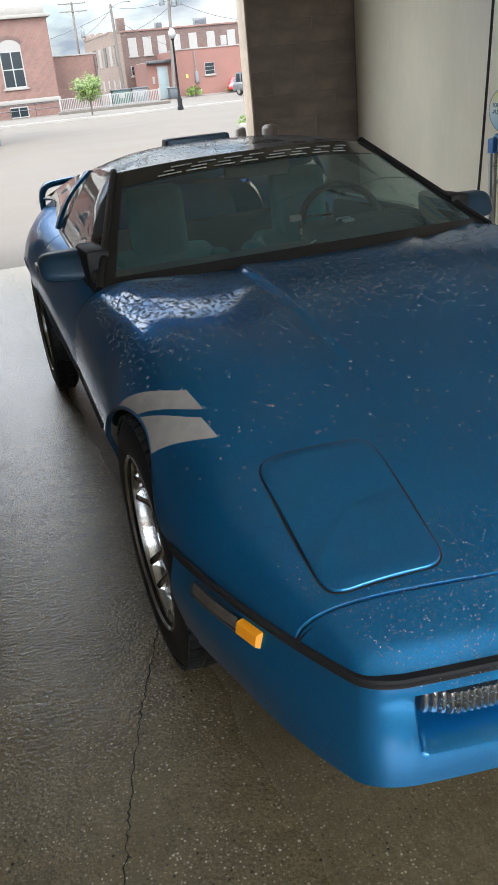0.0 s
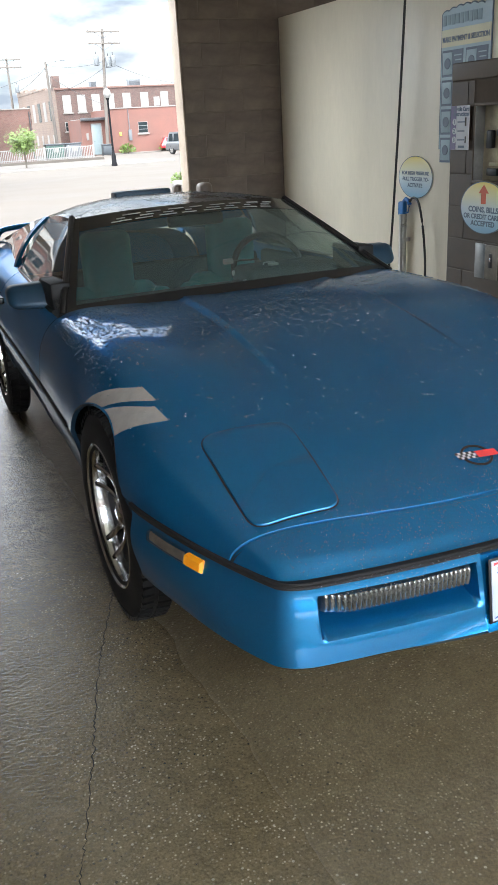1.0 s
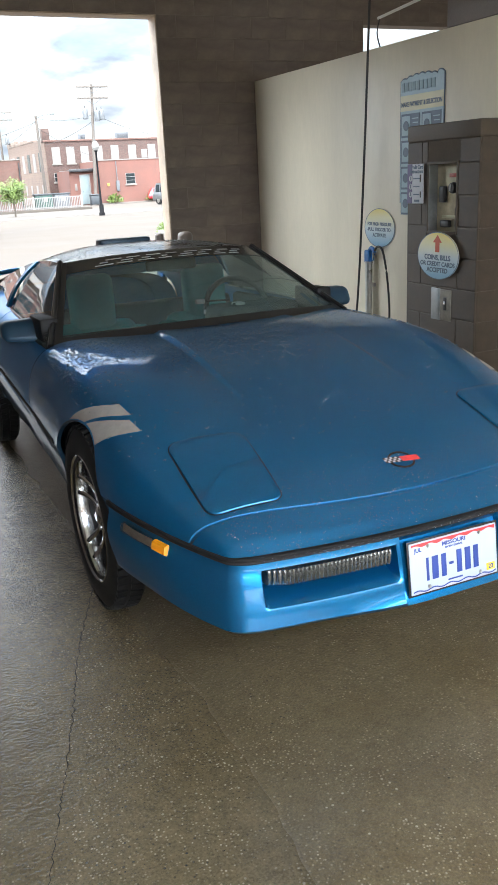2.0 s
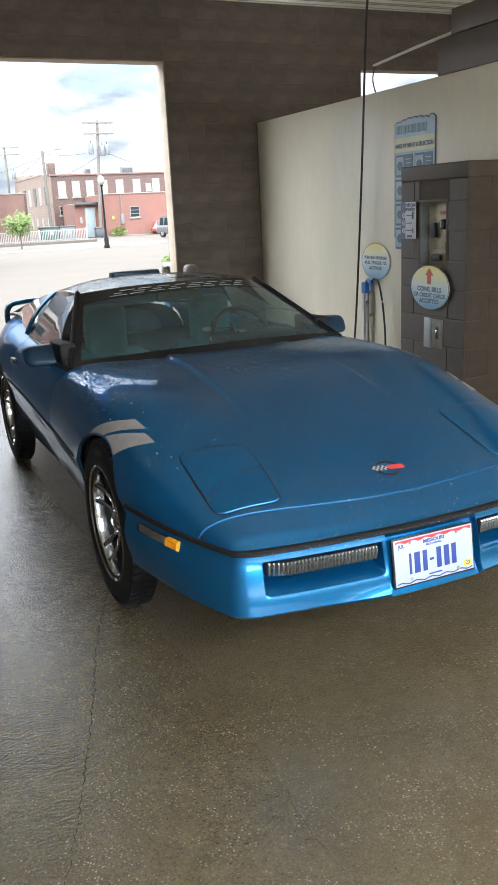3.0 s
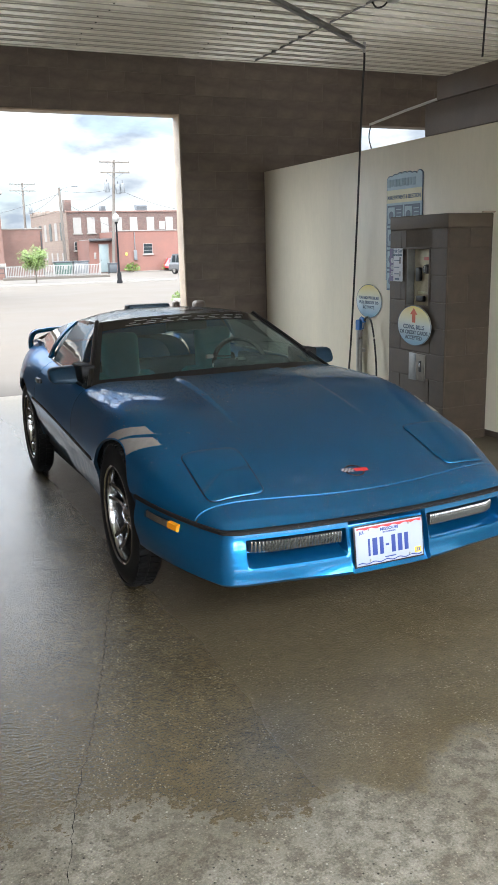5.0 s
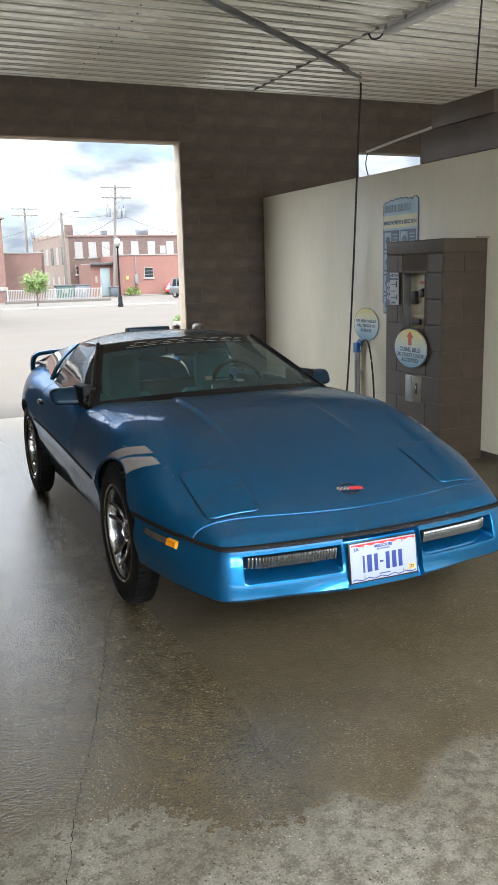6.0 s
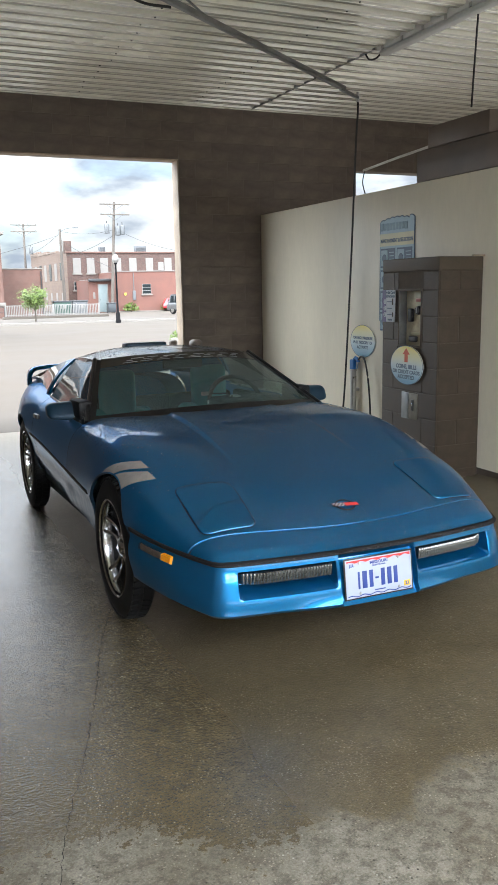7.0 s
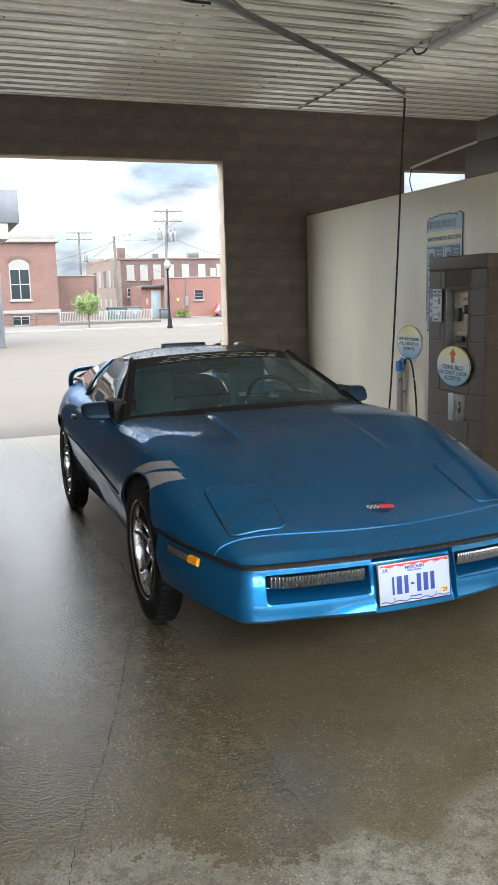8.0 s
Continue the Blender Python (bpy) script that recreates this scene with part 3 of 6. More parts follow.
for sd in (-1, 1):
    f, n = door_outline(sd)
    part("headlight_door", patch(f, n, 8, 0.006, 0.009), M_PAINT, car)
    f2, n2 = door_outline(sd, 0.007)
    ring = grid([[top_p(*f(k / n, 0.985), 0.0012)[0] for k in range(n)], [top_p(*f2(k / n2, 1.0), 0.0012)[0] for k in range(n2)]], True)
    part("shut_line", ring, M_TRIM, car)
    # two slanted fender stripes running down to the wheel opening
    for (i0, i1), (o0, o1) in (((-0.19, -0.105), (-0.03, 0.1)), ((-0.285, -0.208), (-0.172, -0.048))):
        pts = []
        for jj in range(9):
            c = jj / 8
            vi, vo = i0 + (i1 - i0) * c, o0 + (o1 - o0) * c
            lo, hi = 0.6, half_w(vo) * 0.997
            for _ in range(24):
                md = (lo + hi) / 2
                lo, hi = (md, hi) if top_z(md, vo) > arch_h(vo) + 0.006 else (lo, md)
            u_out, u_in = lo, 0.688 + 0.012 * c
            pts.append([top_p(sd * (u_in + (u_out - u_in) * t), vi + (vo - vi) * t ** 1.25, 0.0018)[0] for t in (k / 12 for k in range(13))])
        part("fender_stripe", grid(pts), M_STRIPE, car, "silver grey fender stripe")


# front bumper: perimeter swept down, with lamp and plate recesses pressed in
per = [(u, Q0 + 0.155 * u * u) for u in [0.0, 0.1, 0.16, 0.168, 0.176, 0.184, 0.192, 0.2] + [0.2 + 0.008 * k for k in range(1, 48)] + [0.58, 0.59]]
side_pts = [(half_w(v), v) for v in [-0.84, -0.8, -0.76, -0.7, -0.64, -0.58, -0.52, -0.46, -0.41, -0.354]]
corner = []
c0, c1, c2 = Vector((0.59, Q0 + 0.155 * 0.59 ** 2)), Vector((0.64, Q0 + 0.155 * 0.64 ** 2 + 0.004)), Vector(side_pts[0])
for k in range(1, 10):
    t = k / 10
    corner.append(tuple(c0 * (1 - t) ** 2 + c1 * 2 * t * (1 - t) + c2 * t * t))
per = per + corner + side_pts
per_all = [(-u, v) for u, v in reversed(per[1:])] + per
levels = [0.0, 0.012, 0.02, 0.026, 0.032, 0.05, 0.07, 0.09, 0.105, 0.118, 0.124, 0.13, 0.14, 0.16, 0.18, 0.192, 0.202]


def bumper_point(i, d):
    u, v = per_all[i]
    a, b = Vector(per_all[max(i - 1, 0)]), Vector(per_all[min(i + 1, len(per_all) - 1)])
    t = (b - a).normalized()
    out = Vector((t.y, -t.x))
    depth = 0.01 * sstep(0.0, 0.06, d) + 0.018 * sstep(0.02, 0.16, d) - 0.05 * sstep(0.182, 0.212, d)
    side = sstep(-0.8, -0.45, v)
    depth -= side * 0.035 * sstep(0.06, 0.19, d)
    au = abs(u)
    rec = 0.0
    if v < -0.8:
        inx = sstep(0.182, 0.194, au) * sstep(0.578, 0.562, au)
        inz = sstep(0.02, 0.03, d) * (1 - sstep(0.086, 0.126, d))
        rec = 0.085 * inx * inz
        pin = sstep(0.176, 0.168, au) * sstep(0.008, 0.016, d) * sstep(0.19, 0.184, d)
        rec = max(rec, 0.022 * pin)
    chin = sstep(0.46, 0.14, au) * sstep(0.16, 0.19, d) if v < -0.8 else 0.0
    p = Vector((u, v)) + out * (depth + 0.016 * chin)
    s = strip_h(v) - 0.012
    return Vector((p.x, p.y + rec, s - d * (1.0 if v < -0.8 else 1.0 + 0.1 * side) - 0.007 * chin))


bumper = part("front_bumper", grid([[bumper_point(i, d) for i in range(len(per_all))] for d in levels]), M_PAINT, car, "bright blue front bumper with lamp recesses")

# black rub strip round the nose and along the sides
def strip_tube(pts, hgt=0.0085, proud=0.01):
    rows = []
    for i, (u, v, w) in enumerate(pts):
        a, b = Vector(pts[max(i - 1, 0)][:2]), Vector(pts[min(i + 1, len(pts) - 1)][:2])
        t = (b - a).normalized()
        o = Vector((t.y, -t.x))
        ring = []
        for dx, dz in ((-0.01, -hgt), (proud * 0.6, -hgt), (proud, -hgt * 0.55), (proud * 0.9, -0.001), (proud * 0.9, 0.001), (proud, hgt * 0.55), (proud * 0.6, hgt), (-0.01, hgt)):
            ring.append(Vector((u + o.x * dx, v + o.y * dx, w + dz)))
        rows.append(ring)
    return capped(rows)


part("rub_strip", strip_tube([(u, v, strip_h(v) - 0.002) for u, v in per_all]), M_BLACK, car, "black rubber rub strip round the nose")

# recessed lamps behind ribbed lenses
for sd in (-1, 1):
    rows = []
    for k in range(121):
        u = 0.2 + (0.556 - 0.2) * k / 120
        v = Q0 + 0.155 * u * u - 0.002 + 0.02 * sstep(0.5, 0.556, u)
        rib = 0.0045 * abs(math.sin(math.pi * k / 4))
        rows.append([(sd * u, v + 0.06, 0.415), (sd * u, v + 0.004 - rib, 0.412), (sd * u, v - rib, 0.406), (sd * u, v - rib + 0.002, 0.38), (sd * u, v + 0.006 - rib, 0.368), (sd * u, v + 0.06, 0.363)])
    lamp = part("fog_lamp", capped(rows), M_LENS, car, "ribbed clear fog lamp")
    # side marker: grey lamp and amber tail
    for nm, v0, v1, m_ in (("corner_lamp", -0.452, -0.59, M_SMOKE), ("marker_lamp", -0.592, -0.643, M_AMBER)):
        rows = []
        for k in range(9):
            v = v0 + (v1 - v0) * k / 8
            b, s = half_w(v), strip_h(v)
            rows.append([Vector((sd * (b + x), v, s - z)) for x, z in ((-0.03, 0.026), (0.007, 0.027), (0.016, 0.031), (0.02, 0.053), (0.012, 0.058), (-0.03, 0.06))])
        lamp = part(nm, capped(rows), m_, car, "amber side marker" if m_ is M_AMBER else "clear corner lamp lens")
        if m_ is M_SMOKE:
            rows = []
            for k in range(25):
                v = v0 - 0.004 + (v1 - v0 + 0.008) * k / 24
                b, s = half_w(v), strip_h(v)
                dip = 0.0075 + 0.003 * math.sin(math.pi * k / 24) + 0.001 * math.cos(math.pi * k)
                rows.append([Vector((sd * (b + dip + x), v, s - z)) for x, z in ((0.0, 0.029), (0.003, 0.034), (0.006, 0.05), (0.002, 0.056))])
            part("reflector", grid(rows), M_REFLECT, lamp)

# plate with a plain white face and bars in place of its characters
plate = part("licence_plate", rbox(-0.152, 0.152, -0.002, 0.002, -0.076, 0.076, 0.0018), M_TAG, car, "white plate with blue bars and a red wavy top")
plate.matrix_basis = pose(0.0, Q0 - 0.012, 0.34, -5, 0, 0)
part("plate_surround", rbox(-0.158, 0.158, 0.0005, 0.0035, -0.082, 0.082, 0.0014), M_TRIM, plate)
lettering("wording", "MISSOURI", 0.016, pose(0, -0.0024, 0.054, 90, 0, 0), M_NAVY, plate, 1.2, 0.0003)
lettering("wording", "BICENTENNIAL", 0.008, pose(0, -0.0024, 0.042, 90, 0, 0), M_NAVY, plate, 1.1, 0.0003)
lettering("wording", "23", 0.018, pose(0.127, -0.0043, -0.051, 90, 0, 0), M_NAVY, plate, 1.0, 0.0003)
lettering("wording", "JUL", 0.016, pose(-0.124, -0.0024, 0.053, 90, 0, 0), M_NAVY, plate, 1.0, 0.0003)
for k, (x, wd) in enumerate(((-0.094, 0.009), (-0.068, 0.022), (-0.038, 0.017), (-0.012, 0.016), (0.016, 0.018), (0.046, 0.02), (0.075, 0.018))):
    h = 0.004 if k == 3 else 0.034
    part("plate_bar", rbox(x - wd / 2, x + wd / 2, -0.004, -0.0022, -h - 0.008, h - 0.008, 0.001), M_NAVY, plate)
rows = [[(-0.146 + 0.292 * k / 40, -0.0026, z) for k in range(41)] for z in (0.072,)]
rows.append([(-0.146 + 0.292 * k / 40, -0.0026, 0.064 + 0.003 * math.sin(k * 0.9)) for k in range(41)])
part("wave_band", grid(rows), M_RED, plate)
rows = [[(-0.146 + 0.292 * k / 40, -0.0026, -0.066 + 0.003 * math.sin(k * 0.8)) for k in range(41)], [(-0.146 + 0.292 * k / 40, -0.0026, -0.07 + 0.003 * math.sin(k * 0.8)) for k in range(41)]]
part("wave_band", grid(rows), M_NAVY, plate)
part("sticker", rbox(0.112, 0.142, -0.004, -0.0022, -0.062, -0.04, 0.001), M_YELLOW, plate)
part("plate_bar", rbox(-0.025, 0.025, -0.0038, -0.0022, -0.058, -0.054), M_NAVY, plate)
for x in (-0.09, 0.09):
    for z in (0.06, -0.06):
        part("screw", lathe([(0.0001, -0.006), (0.0045, -0.006), (0.006, -0.002)], 10, "y"), M_STEEL, plate).location = (x, 0, z)

# hood badge: dark ring, checks and a red flag
badge = part("badge_ring", grid([[top_p(0.0 + r * math.cos(t), -0.69 + r * 0.9 * math.sin(t), lf)[0] for t in (2 * math.pi * k / 36 for k in range(36))] for r, lf in ((0.036, 0.001), (0.037, 0.004), (0.042, 0.004), (0.043, 0.001))], True), M_TRIM, car)
for i in range(7):
    for j in range(3):
        u0, v0 = -0.058 + 0.0078 * i, -0.703 + 0.0085 * j
        quad = [[top_p(u0 + a * 0.0078, v0 + b * 0.0085 - 0.12 * (u0 + a * 0.0078) - 0.0, 0.0055)[0] for a in (0, 1)] for b in (0, 1)]
        part("badge_check", grid(quad), M_PLATE if (i + j) % 2 else M_TRIM, badge, smooth=False)
part("badge_flag", grid([[top_p(-0.002 + 0.06 * a, -0.702 + 0.024 * b - 0.1 * 0.06 * a, 0.0055)[0] for a in (0, 0.33, 0.66, 1)] for b in (0, 0.5, 1)]), M_RED, badge)


# sides behind the clamshell
def flank(v, w):
    """Half width of the flank below the rub strip."""
    s = strip_h(v)
    d = max(s - w, 0)
    return half_w(v) - 0.006 - 0.02 * sstep(0, 0.1, d) - 0.05 * sstep(0.08, 0.36, d)


def side_profile(v, count=16, low_count=10):
    """Points from the window sill out over the shoulder and down to the sill board."""
    s, b, t, n = strip_h(v), half_w(v), side_top(v), square(v)
    ui = side_in(v) if v < 3.2 else 0.0
    limit = arch_h(v)
    th0 = math.asin(min(1, (ui / b) ** (n / 2)))
    k0 = max(math.cos(th0), 1e-4) ** (2 / 2.1)
    pts = []
    bottom = max(limit, sill_h(v))
    top_pts = []
    for k in range(count * 4 + 1):
        th = th0 + (math.pi / 2 - th0) * k / (count * 4)
        u, w = b * math.sin(th) ** (2 / n), s + (t - s) * max(math.cos(th), 0) ** (2 / 2.1) / k0
        top_pts.append((u, w))
    for k in range(1, low_count * 4 + 1):
        w = s + (sill_h(v) - s) * k / (low_count * 4)
        top_pts.append((flank(v, w), w))
    keep = [p for p in top_pts if p[1] >= bottom - 1e-6]
    if keep[-1][1] > bottom:
        keep.append((keep[-1][0], bottom))
    ln = [0.0]
    for a, c in zip(keep, keep[1:]):
        ln.append(ln[-1] + math.hypot(c[0] - a[0], c[1] - a[1]))
    total = count + low_count
    xs = np.interp([ln[-1] * k / total for k in range(total + 1)], ln, [p[0] for p in keep])
    zs = np.interp([ln[-1] * k / total for k in range(total + 1)], ln, [p[1] for p in keep])
    return [(float(x), float(z)) for x, z in zip(xs, zs)]


def side_rows(vs, sd):
    return [[Vector((sd * u, v, w)) for u, w in side_profile(v, 22, 14)] for v in vs]


def span(a, b, n):
    return [a + (b - a) * k / n for k in range(n + 1)]


rear_arch = [WHEELBASE + R_ARCH * math.sin(math.pi / 2 * k / 14) for k in range(-14, 15)] + [WHEELBASE - R_ARCH - 0.002, WHEELBASE + R_ARCH + 0.002]
for sd in (-1, 1):
    first = [hood_point(0.59, t) for t in (math.pi / 2 * (k / 60) for k in range(61))]
    first = [(p.x, p.y + 0.0018, p.z) for p in first if p.x > 0.735]
    ve_ = first[-1][1]
    first += [(flank(ve_, w), ve_, w) for w in span(strip_h(ve_) - 0.01, sill_h(ve_), 12)]
    ln = [0.0]
    for p, q in zip(first, first[1:]):
        ln.append(ln[-1] + math.dist(p, q))
    base = [[float(np.interp(ln[-1] * k / 36, ln, [p[i] for p in first])) for i in range(3)] for k in range(37)]
    rows = []
    for k, p_row in enumerate(side_rows(span(0.93, 1.985, 20), sd)):
        f_ = k / 20
        keep = 1 - sstep(0.0, 0.5, f_)
        row = []
        for p, q in zip(p_row, base):
            row.append(Vector((p.x * (1 - keep) + sd * q[0] * keep, q[1] + (1.985 - q[1]) * f_, p.z * (1 - keep) + q[2] * keep)))
        rows.append(row)
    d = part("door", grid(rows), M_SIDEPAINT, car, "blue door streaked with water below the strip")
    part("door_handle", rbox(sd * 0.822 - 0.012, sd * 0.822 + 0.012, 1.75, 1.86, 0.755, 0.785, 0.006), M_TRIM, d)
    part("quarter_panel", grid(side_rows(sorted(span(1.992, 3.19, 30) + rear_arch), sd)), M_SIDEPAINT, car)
    # fender piece behind the front wheel
    rows = []
    for v in [0.354, 0.375, 0.42, 0.5, 0.6, 0.7, 0.8, 0.87, 0.914]:
        s = strip_h(v)
        rows.append([Vector((sd * flank(v, w), v, w)) for w in [s - 0.004 - (s - 0.004 - sill_h(v)) * k / 12 for k in range(13)]])
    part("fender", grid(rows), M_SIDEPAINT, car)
    pts = [(sd * (half_w(v) - 0.004), v, strip_h(v)) for v in (span(0.375, 2.07, 20) if sd > 0 else list(reversed(span(0.375, 2.07, 20))))]
    part("side_strip", strip_tube(pts, 0.009, 0.009), M_BLACK, car, "black side strip beaded with water")
    part("sill", rbox(sd * 0.66 - 0.03, sd * 0.66 + 0.03, 0.42, 2.05, 0.25, 0.36, 0.012), M_UNDER, car)
    # wheel wells
    for c in (0.0, WHEELBASE):
        rows = [[(sd * (u - k_in * max(math.sin(t), 0) ** 2), c + 0.352 * math.cos(t), AXLE_H[c] + 0.352 * math.sin(t)) for t in (math.pi * k / 20 for k in range(21))] for u, k_in in ((0.76, 0.0), (0.5, 0.0))]
        part("wheel_well", grid(rows), M_UNDER, car)
    # lip round each wheel opening
    for c, r in ((0.0, F_ARCH), (WHEELBASE, R_ARCH)):
        lip = []
        for k in range(31):
            t = math.pi * k / 30
            v, w = c + r * math.cos(t), AXLE_H[c] + r * math.sin(t)
            s = strip_h(v)
            if w < s:
                u = flank(v, w)
            elif c == 0.0:
                n, b = square(v), half_w(v)
                hh = top_h(v) + crown(b, v)
                y = min(max((w - s) / max(hh - s, 0.01), 0), 1)
                u = b * (1 - y ** 2.1) ** (1 / n)
            else:
                u = half_w(v) - 0.006
            lip.append([(sd * (u + 0.002), v, w + 0.004), (sd * (u + 0.003), v, w - 0.002), (sd * (u - 0.012), v, w - 0.003)])
        part("arch_lip", grid(lip), M_DIMBLUE, car)

tail = [[Vector((sd * u, v, w)) for sd, pts in ((-1, list(reversed(side_profile(v, 22, 14)))),) for u, w in pts] + [Vector((u, v, w)) for u, w in side_profile(v, 22, 14)[1:]] for v in span(3.2, 3.53, 8)]
tv, tf = grid(tail)
tf = list(tf) + [tuple(range(len(tv) - len(tail[-1]), len(tv)))]
part("tail", (tv, tf), M_PAINT, car)
part("underbody", rbox(-0.62, 0.62, -0.5, 3.4, 0.15, 0.34, 0.03), M_UNDER, car)
part("air_dam", grid([[Vector((u * k, v + dv, w)) for u, v in per_all if v < -0.45] for k, dv, w in ((0.8, 0.3, 0.3), (0.78, 0.36, 0.2), (0.77, 0.38, 0.17))]), M_UNDER, car, "black air dam under the bumper")


# glass house
def screen_base(a):
    return Vector((0.715 * a, 0.578 + 0.247 * a * a, 0.866 - 0.041 * a * a))


def screen_head(a):
    return Vector((0.513 * a, 1.225 + 0.17 * a * a, 1.157 - 0.031 * abs(a) ** 2.4))


def screen(a, b, lift=0.0):
    p = screen_base(a).lerp(screen_head(a), b)
    return p + Vector((0, -0.4, 0.9)) * (0.028 * (1 - a * a) * math.sin(math.pi * b) + lift)


windshield = part("windshield", grid([[screen(-1 + 2 * i / 28, j / 14) for i in range(29)] for j in range(15)]), M_GLASS, car, "curved tinted windshield with water marks and haze put into its colour")
windshield.visible_shadow = False
part("tint_band", grid([[screen(-1 + 2 * i / 28, 0.835 + 0.17 * j / 5, 0.002) for i in range(29)] for j in range(6)]), M_SHADE, car, "dark shade band along the top of the screen")
part("lower_band", grid([[screen(-1 + 2 * i / 28, -0.01 + 0.07 * j / 3, 0.002) for i in range(29)] for j in range(4)]), M_TRIM, car)
for sd in (-1, 1):
    part("edge_band", grid([[screen(sd * (0.945 + 0.055 * i / 3), j / 14, 0.0028) for i in range(4)] for j in range(15)]), M_TRIM, car)


def decal_stroke(a0, b0, a1, b1, wd):
    """A flat stroke on the screen from (a0, b0) to (a1, b1)."""
    d = Vector(((a1 - a0) * 0.56, (b1 - b0) * 0.72)).normalized() * wd
    rows = []
    for k in range(7):
        t = k / 6
        a, b = a0 + (a1 - a0) * t, b0 + (b1 - b0) * t
        rows.append([screen(a - d.y / 0.56, b + d.x / 0.72, 0.0045), screen(a + d.y / 0.56, b - d.x / 0.72, 0.0045)])
    return grid(rows)


# slanted silver shapes across the top of the screen
B0, B1 = 0.862, 0.936
for k in range(8):
    a0, wd = -0.72 + 0.178 * k, (0.15, 0.13, 0.14, 0.12)[k % 4]
    for b_, c0, c1 in ((B0, 0.0, wd), ((B0 + B1) / 2, 0.0, wd * (0.45, 0.8, 0.6)[k % 3]), (B1, 0.012, wd)):
        slant = 1.1 * (b_ - B0)
        part("decal_bar", decal_stroke(a0 + c0 + slant, b_, a0 + c1 + slant, b_, 0.0056), M_LETTER, windshield)


def roof_point(a, b, lift=0.0):
    v0 = 1.225 + 0.17 * a * a
    v = v0 + (1.95 - v0) * b
    wc = 1.157 + 0.03 * math.sin(math.pi * min(b * 0.62, 1)) - 0.0 * b
    we = 1.126 + 0.012 * math.sin(math.pi * b) - 0.006 * b
    u = (0.513 + 0.006 * math.sin(math.pi * b) - 0.006 * b) * a
    return Vector((u, v, wc - (wc - we) * abs(a) ** 3 + lift))


roof_rows = [[roof_point(-1, j / 16) + Vector((-0.012, 0, -0.03))] + [roof_point(-1 + 2 * i / 28, j / 16) for i in range(29)] + [roof_point(1, j / 16) + Vector((0.012, 0, -0.03))] for j in range(17)]
roof = part("roof_panel", grid(roof_rows), M_ROOF, car, "glossy black roof panel covered in droplets")
for sd in (-1, 1):
    # pillars, roof hoop and side glass
    part("windshield_pillar", tube([screen(sd * 1.0, b) + Vector((sd * 0.004, 0, 0.002)) for b in span(-0.02, 1.02, 10)], 0.014, 8), M_TRIM, car)
    hoop_top, hoop_low = Vector((sd * 0.508, 1.96, 1.118)), Vector((sd * 0.672, 2.14, 0.872))
    rows = []
    for j in range(11):
        p = hoop_top.lerp(hoop_low, j / 10) + Vector((sd * 0.02 * math.sin(math.pi * j / 10), 0, 0.012 * math.sin(math.pi * j / 10)))
        rows.append([p + Vector(o) for o in ((0, -0.03, 0), (sd * 0.014, -0.022, 0.004), (sd * 0.016, 0.03, 0.004), (0, 0.04, 0))])
    part("roof_hoop", grid(rows), M_PAINT, car)
    rows = []
    for i in range(25):
        c = i / 24
        lo_ = Vector((sd * (0.728 - 0.058 * c), 0.87 + 1.24 * c, 0.836 + 0.036 * c))
        if c < 0.42:
            hi_ = screen(sd * 1.0, 0.05 + 0.95 * c / 0.42)
        else:
            f_ = (c - 0.42) / 0.58
            hi_ = Vector((sd * 0.52, 1.395 + 0.56 * f_, 1.12 - 0.004 * f_))
        rows.append([lo_.lerp(hi_, k / 8) + Vector((sd * 0.018 * math.sin(math.pi * k / 8), 0, 0)) for k in range(9)])
    g = part("side_window", grid(rows), M_SIDEGLASS, car)
    g.visible_shadow = False
    part("window_seal", tube([(sd * (0.733 - 0.058 * k / 8), 0.87 + 1.24 * k / 8, 0.838 + 0.036 * k / 8) for k in range(3, 9)], 0.007, 6), M_STEEL, car)
    # mirrors
    bm = rbox(0.0, 1.0, -0.5, 0.5, 0.0, 1.0)
    bmesh.ops.scale(bm, vec=(0.185, 0.12, 0.1), verts=bm.verts[:])
    bmesh.ops.bevel(bm, geom=bm.edges[:], offset=0.034, segments=5, profile=0.5, affect="EDGES")
    for v in bm.verts:
        x, y, z = v.co
        f_ = x / 0.185
        z = z * (1.08 - 0.2 * f_) + 0.012 * f_
        v.co = Vector((sd * ((0.712 if sd > 0 else 0.685) + x), (1.05 if sd > 0 else 1.14) + y * (1 - 0.25 * f_) + 0.5 * (z - 0.05) + 0.03 * f_, 0.806 + z))
    if sd < 0:
        bmesh.ops.reverse_faces(bm, faces=bm.faces[:])
    mir = part("door_mirror", bm, M_DIMBLUE, car)
    part("mirror_mount", rbox(sd * 0.69 - 0.04, sd * 0.69 + 0.04, 0.95, 1.2, 0.825, 0.925, 0.012), M_BLACK, mir)

# hatch glass, roof brake lamp and rear spoiler
rows = []
for j in range(15):
    b = j / 14
    v = 1.97 + 1.23 * b
    wc = 1.175 - 0.255 * b ** 1.35
    rows.append([Vector(((0.5 + 0.16 * b) * a, v, wc - (0.055 + 0.0 * b) * abs(a) ** 3 * (1 - b) - (wc - 0.9) * 0.25 * abs(a) ** 4 * b)) for a in span(-1, 1, 20)])
hatch = part("hatch_glass", grid(rows), M_SIDEGLASS, car)
for sd in (-1, 1):
    rows = []
    for j in range(13):
        b = j / 12
        v = 2.02 + 1.17 * b
        wc = 1.175 - 0.255 * b ** 1.35
        t_ = Vector((sd * (0.5 + 0.16 * b), v, wc - 0.055 * (1 - b) - (wc - 0.9) * 0.25 * b))
        l_ = Vector((sd * side_in(v), v, side_top(v)))
        rows.append([t_.lerp(l_, k / 5) for k in range(6)])
    part("hatch_side_glass", grid(rows), M_SIDEGLASS, car)
